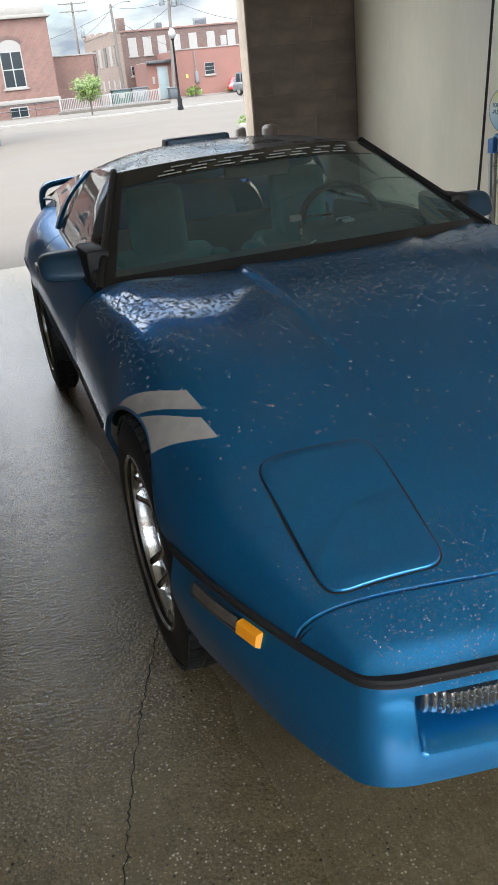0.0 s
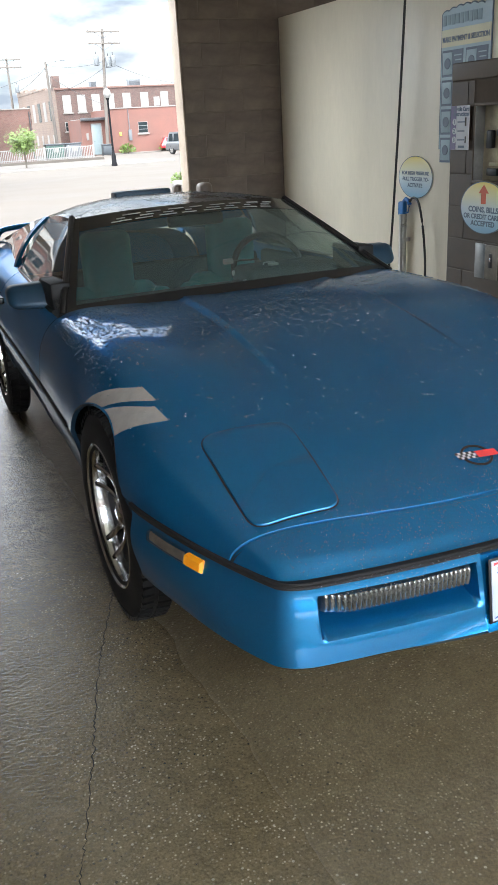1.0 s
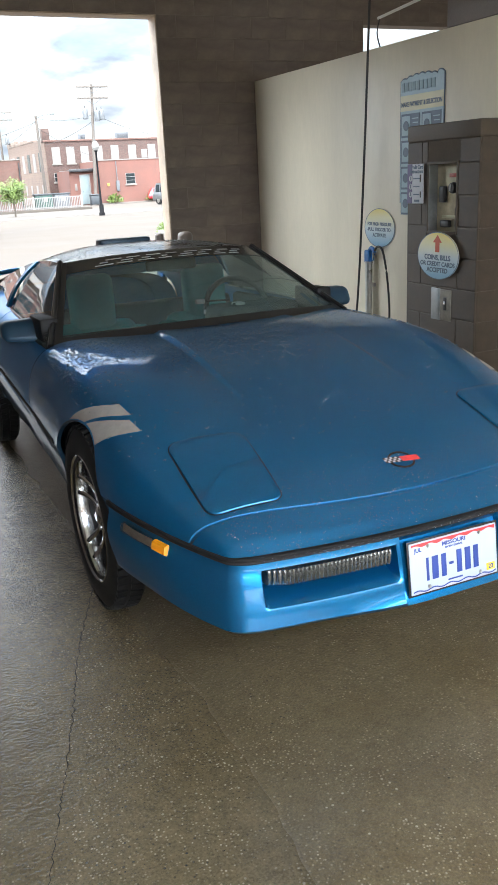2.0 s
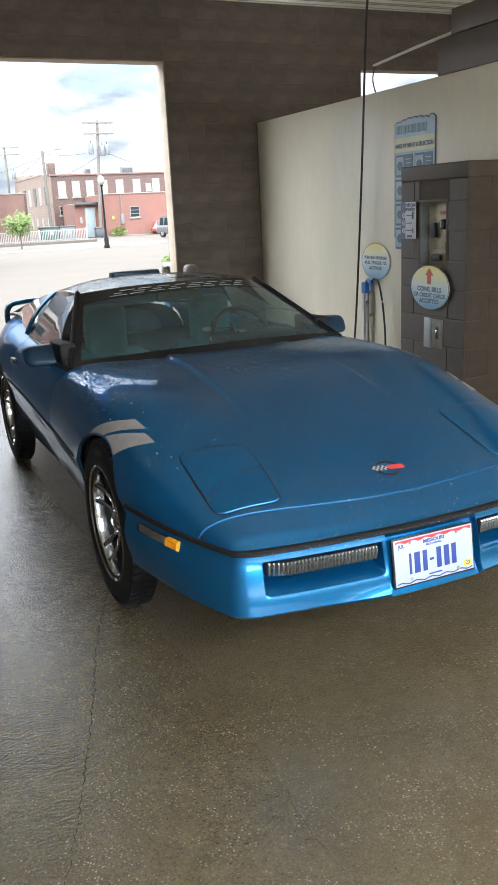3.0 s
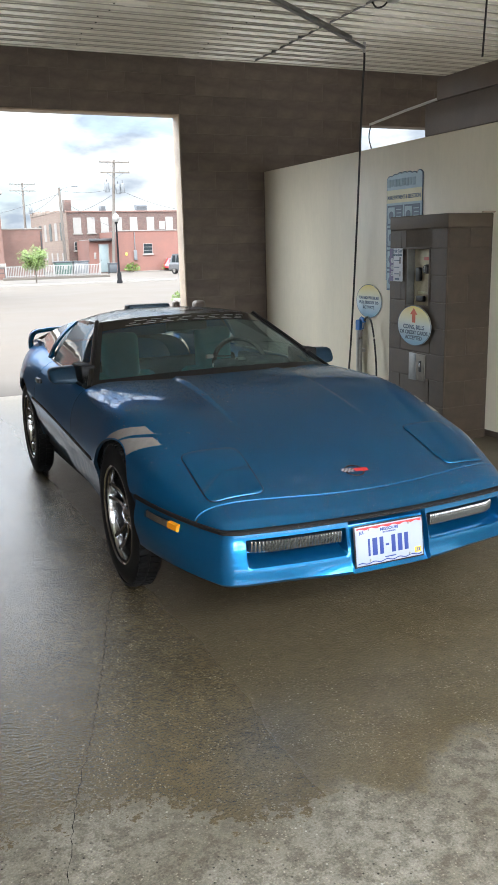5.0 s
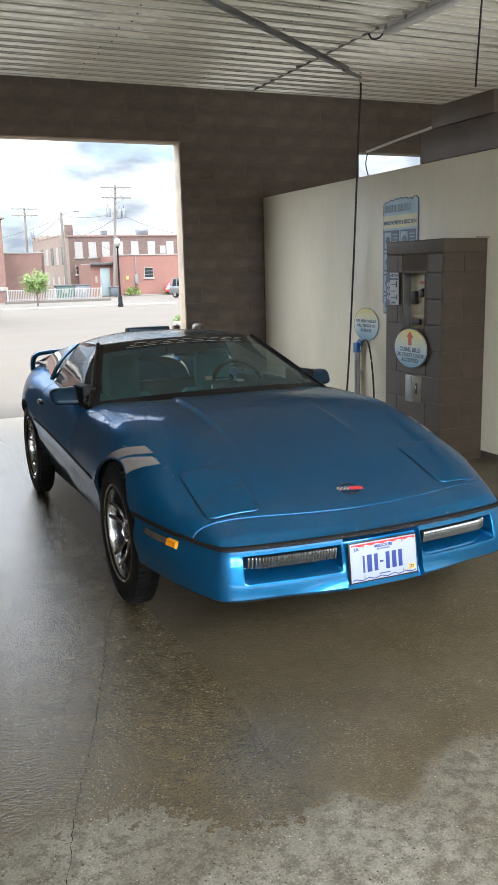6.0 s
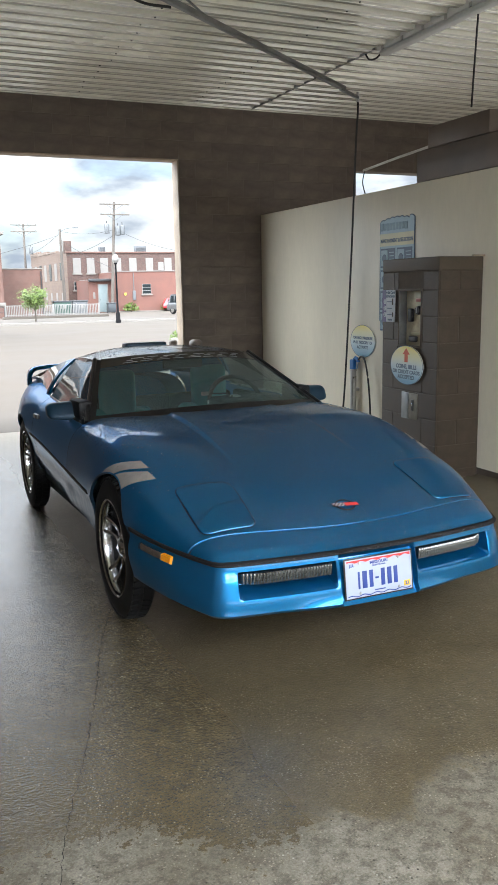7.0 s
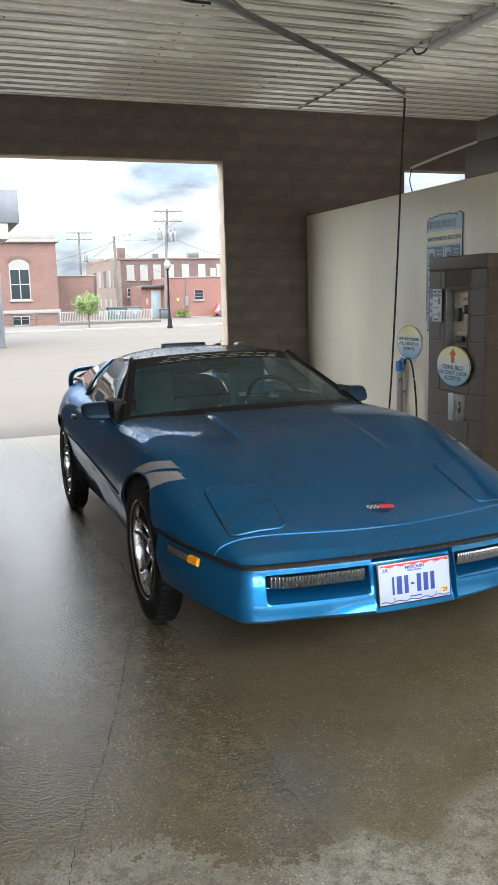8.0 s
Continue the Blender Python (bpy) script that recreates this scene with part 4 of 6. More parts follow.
part("brake_lamp_housing", rbox(-0.15, 0.15, 1.99, 2.1, 1.165, 1.207, 0.014), M_DIMBLUE, car)
arc = [(0.62, 0.87), (0.62, 0.9), (0.618, 0.93), (0.612, 0.958), (0.6, 0.98), (0.582, 0.996), (0.555, 1.004), (0.47, 1.012), (0.33, 1.016), (0.18, 1.018)]
path = [(-x, z) for x, z in arc] + [(0.0, 1.019)] + list(reversed(arc))
rows = []
for k, (x, z) in enumerate(path):
    (xa, za), (xb, zb) = path[max(k - 1, 0)], path[min(k + 1, len(path) - 1)]
    d = Vector((xb - xa, zb - za)).normalized()
    nx, nz = -d.y, d.x
    rows.append([Vector((x + nx * h, 3.25 + dv, z + nz * h)) for dv, h in ((-0.075, 0.0), (-0.06, 0.014), (-0.02, 0.018), (0.04, 0.016), (0.085, 0.005), (0.085, -0.005), (0.03, -0.017), (-0.045, -0.017), (-0.068, -0.011))])
part("rear_spoiler", capped(rows), M_PAINT, car, "blue loop-shaped rear spoiler")

# wheels
def wheel(sd, v):
    w = part("wheel", lathe([(0.205, 0.11), (0.225, 0.118), (0.25, 0.123), (0.29, 0.12), (0.312, 0.108), (0.322, 0.09), (0.325, 0.07), (0.325, 0.03), (0.322, 0.02), (0.31, 0.01), (0.25, 0.0), (0.2, 0.005)], 64), M_BLACK, car, "black tyre on a polished spoked rim")
    w.matrix_basis = pose(sd * (0.709 if v == 0 else 0.69), v, AXLE_H[v], 0, 0, (0 if sd > 0 else 180) + (0.4 if v == 0 else 0))
    part("rim", lathe([(0.224, 0.112), (0.228, 0.117), (0.222, 0.12), (0.213, 0.112), (0.207, 0.088), (0.205, 0.06)], 64), M_CHROME, w, "polished aluminium rim")
    # inner barrel coloured dark, putting the shade between the spokes into its colour
    part("barrel", lathe([(0.205, 0.062), (0.2, 0.02), (0.195, -0.09)], 48), M_DISC, w)
    part("brake_disc", lathe([(0.001, 0.0), (0.15, 0.0), (0.15, -0.02)], 40), M_DISC, w)
    part("hub_cap", lathe([(0.001, 0.088), (0.022, 0.087), (0.034, 0.08), (0.05, 0.068), (0.062, 0.05), (0.066, 0.02)], 32), M_CHROME, w)
    for k in range(5):
        t0 = 2 * math.pi * k / 5 + 0.3
        for off in (-0.16, 0.16):
            rows = []
            for i in range(7):
                f_ = i / 6
                r = 0.04 + 0.172 * f_
                t = t0 + math.copysign(0.019 + 0.018 * f_, off) / r
                h = 0.074 - 0.012 * math.sin(math.pi * f_) + 0.026 * f_ ** 3
                wd = 0.0095 + 0.001 * f_
                c_, s_ = math.cos(t), math.sin(t)
                rows.append([(h + dh, r * c_ - d * s_, r * s_ + d * c_) for dh, d in ((-0.028, -wd), (-0.004, -wd), (0.0, -wd * 0.5), (0.0, wd * 0.5), (-0.004, wd), (-0.028, wd))])
            part("spoke", capped(rows), M_CHROME, w)
        part("lug_nut", lathe([(0.001, 0.086), (0.008, 0.084), (0.01, 0.06)], 10), M_CHROME, w).location = (0, 0.045 * math.cos(t0 + 0.63), 0.045 * math.sin(t0 + 0.63))
    # tread grooves on the shoulder
    geos = []
    for k in range(60):
        t = 2 * math.pi * k / 60
        r0, r1 = 0.3205, 0.3262
        for h0, h1, sk in ((0.112, 0.08, 0.03), (0.068, 0.026, -0.03)):
            q = [(h0, r0 if abs(h0) > 0.1 else r1, t), (h1, r1, t + sk), (h1, r1, t + sk + 0.07), (h0, r0 if abs(h0) > 0.1 else r1, t + 0.07)]
            vs_ = [(h, (r + 0.004) * math.cos(a), (r + 0.004) * math.sin(a)) for h, r, a in q] + [(h, (r - 0.008) * math.cos(a), (r - 0.008) * math.sin(a)) for h, r, a in q]
            geos.append((vs_, [(0, 1, 2, 3), (0, 4, 5, 1), (1, 5, 6, 2), (2, 6, 7, 3), (3, 7, 4, 0)]))
    tr = part("tread", join(*geos), M_BLACK, w, smooth=False)
    tagged(tr, kind="stuff")


for sd in (-1, 1):
    for v in (0.0, WHEELBASE):
        wheel(sd, v)

# cabin
part("cabin_tub", rbox(-0.7, 0.7, 0.95, 2.3, 0.2, 0.42, 0.05), M_DASH, car)
part("firewall", rbox(-0.7, 0.7, 0.62, 0.72, 0.2, 0.8, 0.02), M_DASH, car)
part("dashboard", rbox(-0.69, 0.69, 0.7, 1.22, 0.62, 0.815, 0.06, 4), M_DASH, car)
part("instrument_hood", rbox(0.14, 0.58, 1.0, 1.24, 0.76, 0.875, 0.04, 4), M_DASH, car)
part("rear_bulkhead", rbox(-0.7, 0.7, 2.15, 2.25, 0.3, 0.82, 0.03), M_DASH, car)
part("console", rbox(-0.12, 0.12, 1.1, 2.1, 0.35, 0.6, 0.04), M_DASH, car)
for sd in (-1, 1):
    part("door_card", rbox(sd * 0.71 - 0.03, sd * 0.71 + 0.03, 0.95, 2.1, 0.3, 0.83, 0.02), M_DASH, car)
    s_ = part("seat", rbox(-0.25, 0.25, -0.25, 0.27, 0.0, 0.16, 0.06, 4), M_TEAL, car, "teal leather bucket seat")
    s_.matrix_basis = pose(sd * 0.32, 1.42, 0.36, 6, 0, 0)
    part("seat_back", rbox(-0.23, 0.23, -0.07, 0.07, 0.0, 0.34, 0.06, 4, pose(0, 0.22, 0.08, -12, 0, 0)), M_TEAL, s_)
    part("head_rest", rbox(-0.118, 0.118, -0.06, 0.06, 0.0, 0.32, 0.04, 4, pose(0, 0.275, 0.34, -6, 0, 0)), M_TEAL, s_)
    for q in (-1, 1):
        part("seat_bolster", rbox(q * 0.235 - 0.04, q * 0.235 + 0.04, -0.13, 0.06, 0.02, 0.3, 0.035, 3, pose(0, 0.22, 0.08, -12, 0, 0)), M_TEAL, s_)
ringv = []
for k in range(40):
    t = 2 * math.pi * k / 40
    ringv.append([Vector(((0.18 + 0.015 * math.cos(p)) * math.cos(t), 0.015 * math.sin(p), (0.18 + 0.015 * math.cos(p)) * math.sin(t))) for p in (2 * math.pi * j / 8 for j in range(8))])
ringv.append(ringv[0])
sw = part("steering_wheel", grid(ringv, True), M_TRIM, car)
sw.matrix_basis = pose(0.38, 1.33, 0.81, -22, 0, 0)
part("wheel_hub", rbox(-0.06, 0.06, -0.02, 0.03, -0.045, 0.045, 0.015), M_DASH, sw)
for t in (0.2, math.pi - 0.2, -math.pi / 2):
    part("wheel_spoke", tube([(0, 0, 0), (0.17 * math.cos(t), 0, 0.17 * math.sin(t))], 0.012, 6), M_TRIM, sw)
# rods with white tips, standing in for bright reflections in the windshield
for dz, dx in ((0.02, -0.17), (-0.035, -0.13)):
    st = part("glint_rod", tube([(0.3, 1.27, 0.86 + dz), (0.3 + dx, 1.2, 0.875 + dz)], 0.005, 6), M_CHROME, car)
    part("glint_tip", rbox(0.3 + dx - 0.035, 0.3 + dx + 0.012, 1.188, 1.212, 0.863 + dz, 0.887 + dz, 0.006), M_WHITE, st)
# white strips added over the dashboard to stand in for a bright reflection
cord = thing("dash_glint", CAR_POSE, "thin bent white strip standing in for a bright reflection", "cord")
part("cord_run", tube([(0.1, 1.02, 0.822), (0.15, 1.07, 0.824), (0.22, 1.09, 0.83), (0.25, 1.1, 0.884), (0.3, 1.1, 0.884), (0.285, 1.06, 0.88)], 0.0035, 6), M_WHITE, cord)
part("glint_end", rbox(0.24, 0.285, 1.02, 1.045, 0.876, 0.888, 0.004), M_WHITE, cord)
part("rear_view_mirror", rbox(-0.13, 0.13, 1.24, 1.27, 1.06, 1.115, 0.012), M_TRIM, car)


# beads of water
RING = [(math.cos(2 * math.pi * k / 8), math.sin(2 * math.pi * k / 8)) for k in range(8)]
CAP = [(i * 8 + k, i * 8 + (k + 1) % 8, (i + 1) * 8 + (k + 1) % 8, (i + 1) * 8 + k) for i in range(2) for k in range(8)] + [(16 + k, 16 + (k + 1) % 8, 24) for k in range(8)]


def bead(geos, p, n, r, flat=0.55):
    """A rounded drop of radius r sitting on a surface at p."""
    a = n.orthogonal().normalized()
    b = n.cross(a)
    st = random.uniform(0.85, 1.25)
    vs_ = []
    for rr, hh in ((1.0, 0.0), (0.86, 0.55), (0.48, 0.9)):
        for c_, s_ in RING:
            vs_.append(p + a * (r * rr * c_) + b * (r * rr * st * s_) + n * (r * hh * flat))
    vs_.append(p + n * (r * flat))
    geos.append((vs_, CAP))


def water(geos, parent, label):
    """All the drops on one surface, shaded smooth."""
    verts = [v for g in geos for v in g[0]]
    faces = [tuple(i + 25 * k for i in f) for k in range(len(geos)) for f in CAP]
    ob = part("water_bead", (verts, faces), M_DROP, parent, label, smooth=False)
    ob.data.polygons.foreach_set("use_smooth", [True] * len(ob.data.polygons))
    return tagged(ob, kind="stuff")


rng = random.Random(5)
random.seed(5)
geos = []
while len(geos) < 13000:
    u, v = rng.uniform(-0.8, 0.8), rng.uniform(-0.97, 0.8)
    dens = 0.05 + (0.85 - 0.6 * sstep(0.0, 0.3, u)) * sstep(-0.05, 0.4, v) + 0.8 * sstep(-0.55, -0.75, v)
    if noise.noise(Vector((u * 3, v * 3, 2.0))) > rng.uniform(0.1, 0.7) or rng.random() > dens or abs(u) > half_w(v) * 0.93:
        continue
    if v > 0.55 + 0.4 * u * u:
        continue
    p, n = top_p(u, v, 0.0)
    r = 0.0015 + 0.0038 * rng.random() ** 2.4
    if v < -0.5:
        r = 0.001 + 0.0014 * rng.random() ** 2
    bead(geos, p, n, r)
water(geos, hood, "clear beads of water")
geos = []
for _ in range(4200):
    a, b = rng.uniform(-0.97, 0.97), rng.uniform(0.02, 0.98)
    p = roof_point(a, b)
    bead(geos, p, Vector((0.25 * a ** 3, 0, 1)).normalized(), 0.0012 + 0.0022 * rng.random() ** 2.5)
water(geos, roof, "clear beads of water")
geos = []
for k in range(700):
    v = rng.uniform(0.4, 2.05)
    sd = -1 if k % 2 else 1
    out_ = rng.uniform(0.2, 1.0)
    bead(geos, Vector((sd * (half_w(v) - 0.004 + 0.007 * out_), v, strip_h(v) + 0.0088 - 0.006 * out_ ** 3)), Vector((sd * 0.4, 0, 0.9)).normalized(), 0.0012 + 0.003 * rng.random() ** 2)
water(geos, car, "clear beads along the side strips")


# ---- fittings of the bay ----
M_PAYBLOCK = mat("dark_brown_painted_block", (0.071, 0.05, 0.034), 0.45, var=0.25, scale=2.5, fine=90, bump=0.3, piece=0.15)
M_PAYJOINT = mat("brown_joint", (0.092, 0.07, 0.052), 0.8)
M_CAP = mat("brown_painted_cap", (0.086, 0.063, 0.043), 0.5, var=0.2, scale=3)
M_SIGNBLUE = mat("pale_blue_sign", (0.33, 0.47, 0.55), 0.4, var=0.08, bump=0)
M_SIGNYEL = mat("pale_yellow_sign", (0.6, 0.59, 0.4), 0.4, var=0.08, bump=0)
M_SIGNDARK = plain("slate_blue_ink", (0.12, 0.17, 0.24), 0.5)
M_TITLE = plain("faded_blue_ink", (0.24, 0.35, 0.42), 0.5)
M_ARROW = plain("orange_red_ink", (0.62, 0.13, 0.07), 0.45)
M_PURPLE = plain("purple_ink", (0.16, 0.14, 0.27), 0.45)
M_HOSE = plain("black_hose", (0.012, 0.012, 0.012), 0.45)
M_LIGHT = plain("milky_plastic", (0.7, 0.72, 0.7), 0.3)
M_KNOB = plain("dark_plastic", (0.02, 0.02, 0.022), 0.4)
M_LOCK = mat("dull_scuffed_steel", (0.23, 0.21, 0.175), 0.5, metal=0.4, var=0.25, scale=14)
M_BILL = mat("worn_brass_plate", (0.46, 0.4, 0.27), 0.45, metal=0.3, var=0.2, scale=14)


def disc_fade():
    """Pale yellow at the top fading to pale blue, as printed on the round signs."""
    m, n, l, p = tree("yellow_to_blue_print")
    tc, sep = n.new("ShaderNodeTexCoord"), n.new("ShaderNodeSeparateXYZ")
    l.new(tc.outputs["Object"], sep.inputs[0])
    mp = n.new("ShaderNodeMapRange")
    mp.inputs[1].default_value, mp.inputs[2].default_value = -0.13, 0.15
    l.new(sep.outputs[2], mp.inputs[0])
    l.new(ramp(n, l, mp.outputs[0], ((0.0, (0.3, 0.52, 0.68)), (0.45, (0.62, 0.7, 0.72)), (0.75, (0.72, 0.68, 0.4)), (1.0, (0.74, 0.6, 0.12)))), p.inputs["Base Color"])
    p.inputs["Roughness"].default_value = 0.4
    return m


M_FADE = disc_fade()


def arrow_geo(x, size):
    """An upright block arrow facing -x."""
    pts = [(0, 0.5), (0.42, 0.05), (0.2, 0.05), (0.2, -0.5), (-0.2, -0.5), (-0.2, 0.05), (-0.42, 0.05)]
    return [(x, -a * size, b * size) for a, b in pts], [tuple(range(7))]


def facing_left(x, y, z):
    """Pose for lettering on a face that looks towards -x."""
    return pose(x, y, z, 90, 0, -90)


def oval_sign(name, place, label, lines, arrow=False):
    sign = thing(name, place, label, "sign")
    rows = []
    for r, dx in ((0.002, -0.008), (0.96, -0.008), (1.0, -0.005), (1.0, 0.0)):
        rows.append([(dx, 0.222 * r * math.cos(t), 0.156 * r * math.sin(t)) for t in (2 * math.pi * k / 56 for k in range(56))])
    part("sign_face", grid(rows, True), M_FADE, sign)
    rows = [[(-0.0066, 0.223 * r * math.cos(t), 0.157 * r * math.sin(t)) for t in (2 * math.pi * k / 56 for k in range(57))] for r in (0.955, 1.003)]
    part("sign_rim", grid(rows), M_SIGNDARK, sign)
    for z, size, body in lines:
        lettering("wording", body, size, facing_left(-0.0088, 0, z), M_SIGNDARK, sign, 1.06)
    if arrow:
        a = part("arrow", arrow_geo(-0.0088, 0.115), M_ARROW, sign, "orange-red arrow pointing up", smooth=False)
        a.location = (0, 0, 0.082)
    return sign


# pay station: a short pier of painted blocks with a coin panel let in
PX, PY0, PY1, PZ = 3.664, 3.58, 4.335, 1.70
pay = thing("pay_station", (PX, PY0, ground_z(PY0)), "brown painted block pay station with coin panel against the partition", "pay station")
z0 = ground_z(PY0)
CY0, CY1, CZ0, CZ1 = 3.795 - PY0, 4.10 - PY0, 1.01 - z0, 1.452 - z0
core_x = 0.005
pieces = [(core_x, 0.416, core_x, CY0, 0, PZ - z0 - 0.1), (core_x, 0.416, CY1, PY1 - PY0, 0, PZ - z0 - 0.1), (core_x, 0.416, CY0, CY1, 0, CZ0), (core_x, 0.416, CY0, CY1, CZ1, PZ - z0 - 0.1), (0.09, 0.416, CY0, CY1, CZ0, CZ1)]
geos = []
for q in pieces:
    b = rbox(*q)
    b.verts.index_update()
    geos.append(([v.co.copy() for v in b.verts], [[v.index for v in f.verts] for f in b.faces]))
    b.free()
part("core", join(*geos), M_PAYJOINT, pay, smooth=False)
part("cap", rbox(-0.003, 0.416, -0.003, PY1 - PY0 + 0.004, PZ - z0 - 0.105, PZ - z0, 0.012, 3), M_CAP, pay)
part("edge_strip", rbox(0.3, 0.418, -0.02, 0.0, PZ - z0, PZ - z0 + 0.012, 0.003), M_TAN, pay)
frame_geo = [rbox(-0.004, 0.02, CY0 - 0.008, CY0 + 0.006, CZ0 - 0.01, CZ1 + 0.01, 0.002), rbox(-0.004, 0.02, CY1 - 0.006, CY1 + 0.008, CZ0 - 0.01, CZ1 + 0.01, 0.002),
             rbox(-0.004, 0.02, CY0, CY1, CZ0 - 0.01, CZ0 + 0.006, 0.002), rbox(-0.004, 0.02, CY0, CY1, CZ1 - 0.006, CZ1 + 0.01, 0.002)]
fr = part("panel_frame", frame_geo[0], M_CAP, pay)
for g in frame_geo[1:]:
    part("frame_bar", g, M_CAP, fr)
part("frame_side", rbox(0.0, 0.088, CY1 - 0.012, CY1 - 0.006, CZ0, CZ1), M_GREYMETAL, fr)
plate_p = part("coin_panel", rbox(0.07, 0.09, CY0, CY1, CZ0, CZ1, 0.002), M_BILL, pay, "worn steel coin and card panel")


def on_panel(name, fy, fz, wy, wz, depth, material, label="", r=0.003):
    y, z = CY1 + (CY0 - CY1) * fy, CZ1 + (CZ0 - CZ1) * fz
    return part(name, rbox(0.07 - depth, 0.071, y - wy / 2, y + wy / 2, z - wz / 2, z + wz / 2, r), material, plate_p, label)


on_panel("display", 0.58, 0.18, 0.07, 0.026, 0.006, plain("red_display", (0.5, 0.12, 0.1), 0.3), "small red display")
on_panel("bill_slot", 0.30, 0.45, 0.055, 0.105, 0.03, M_KNOB, "black bill slot", 0.008)
on_panel("price_label", 0.83, 0.53, 0.05, 0.05, 0.002, M_PLATE)
on_panel("coin_cup", 0.40, 0.88, 0.1, 0.045, 0.025, M_KNOB, "black coin cup", 0.008)
on_panel("card_slot", 0.80, 0.87, 0.05, 0.045, 0.015, M_KNOB)
on_panel("label_strip", 0.45, 0.78, 0.14, 0.02, 0.0015, M_SIGNYEL)
on_panel("hook", 0.72, 0.7, 0.012, 0.05, 0.012, M_KNOB)
k_ = part("selector_knob", lathe([(0.001, -0.03), (0.03, -0.028), (0.036, -0.012), (0.036, 0.0)], 24), M_KNOB, plate_p, "round dark selector knob")
k_.location = (0.07, CY1 + (CY0 - CY1) * 0.62, CZ1 + (CZ0 - CZ1) * 0.36)
part("pointer", rbox(-0.036, -0.028, -0.004, 0.004, -0.02, 0.024, 0.002), M_STEEL, k_)
# lock box below
LY0, LY1, LZ0, LZ1 = 3.82 - PY0, 4.03 - PY0, 0.425 - z0, 0.635 - z0
lk = part("lock_box", rbox(-0.006, 0.02, LY0, LY1, LZ0, LZ1, 0.003), M_LOCK, pay, "small dull metal lock door")
part("lock_side", rbox(-0.009, 0.0, LY0 + 0.115, LY1 + 0.002, LZ0 - 0.003, LZ1 + 0.003, 0.003), M_GREYMETAL, lk)
part("lock_slot", rbox(-0.014, 0.0, LY0 + 0.045, LY0 + 0.075, LZ0 + 0.07, LZ1 - 0.05, 0.006), M_KNOB, lk)
part("key_hole", rbox(-0.017, -0.012, LY0 + 0.052, LY0 + 0.066, LZ0 + 0.11, LZ0 + 0.135, 0.003), M_CHROME, lk)
# wall of blocks on the two faces that show


def block_mesh(material):
    """One block face, 1 x 1, with eased edges, looking to -y."""
    ex, ez = 0.012, 0.024
    vs_ = [(-0.5, 0.009, -0.5), (0.5, 0.009, -0.5), (0.5, 0.009, 0.5), (-0.5, 0.009, 0.5)]
    vs_ += [(-0.5, 0.0015, -0.5), (0.5, 0.0015, -0.5), (0.5, 0.0015, 0.5), (-0.5, 0.0015, 0.5)]
    vs_ += [(-0.5 + ex, 0, -0.5 + ez), (0.5 - ex, 0, -0.5 + ez), (0.5 - ex, 0, 0.5 - ez), (-0.5 + ex, 0, 0.5 - ez)]
    fs_ = [(8, 9, 10, 11)]
    for k in range(4):
        j = (k + 1) % 4
        fs_ += [(k, j, 4 + j, 4 + k), (4 + k, 4 + j, 8 + j, 8 + k)]
    me = bpy.data.meshes.new("block")
    me.from_pydata(vs_, [], fs_)
    me.materials.append(material)
    return me


BLOCK, PAY_BLOCK = block_mesh(M_BLOCK), block_mesh(M_PAYBLOCK)


def add_block(parent, m, w, h, mesh=None):
    ob = new("block", mesh or BLOCK)
    ob.parent = parent
    ob.matrix_basis = m @ Matrix.Diagonal((w, 1, h, 1))
    return ob


def course(lo, hi, offset, unit=0.4):
    """Cuts a course from lo to hi into blocks on a running bond."""
    edges, x = [lo], lo - ((lo - offset) % unit) + unit
    while x < hi - 0.03:
        if x > lo + 0.03:
            edges.append(x)
        x += unit
    return list(zip(edges, edges[1:] + [hi]))


JO = 0.006
zj = 0.65 - z0
row = -4
while True:
    a, b = zj + 0.2 * row, zj + 0.2 * (row + 1)
    row += 1
    a, b = max(a, 0.01), min(b, PZ - z0 - 0.107)
    if a > PZ - z0 - 0.15:
        break
    if b - a < 0.03:
        continue
    spans = course(0.0, PY1 - PY0, 0.19 if row % 2 else -0.01)
    for y0, y1 in spans:
        cuts = [(y0, y1)]
        if b > CZ0 - 0.01 and a < CZ1 + 0.01:
            cuts = [(c, d) for c, d in ((y0, min(y1, CY0 - 0.008)), (max(y0, CY1 + 0.008), y1)) if d - c > 0.03]
        for c, d in cuts:
            add_block(pay, Matrix.Translation((0, (c + d) / 2, (a + b) / 2)) @ pose(0, 0, 0, 0, 0, -90), d - c - JO, b - a - JO, PAY_BLOCK)
    for x0, x1 in course(0.012, 0.414, 0.2 if row % 2 else 0.0):
        add_block(pay, Matrix.Translation(((x0 + x1) / 2, 0, (a + b) / 2)), x1 - x0 - JO, b - a - JO, PAY_BLOCK)

oval_sign("round_sign", (PX - 0.014, 3.955, 0.857), "oval yellow and blue sign with an orange arrow", ((-0.012, 0.046, "COINS, BILLS"), (-0.055, 0.041, "OR CREDIT CARDS"), (-0.096, 0.043, "ACCEPTED")), True)
oval_sign("round_sign", (X_PART - 0.013, 5.30, 0.964), "oval yellow and blue sign above the spray gun", ((0.03, 0.036, "FOR HIGH PRESSURE"), (-0.014, 0.038, "-PULL TRIGGER TO-"), (-0.06, 0.04, "ACTIVATE")))

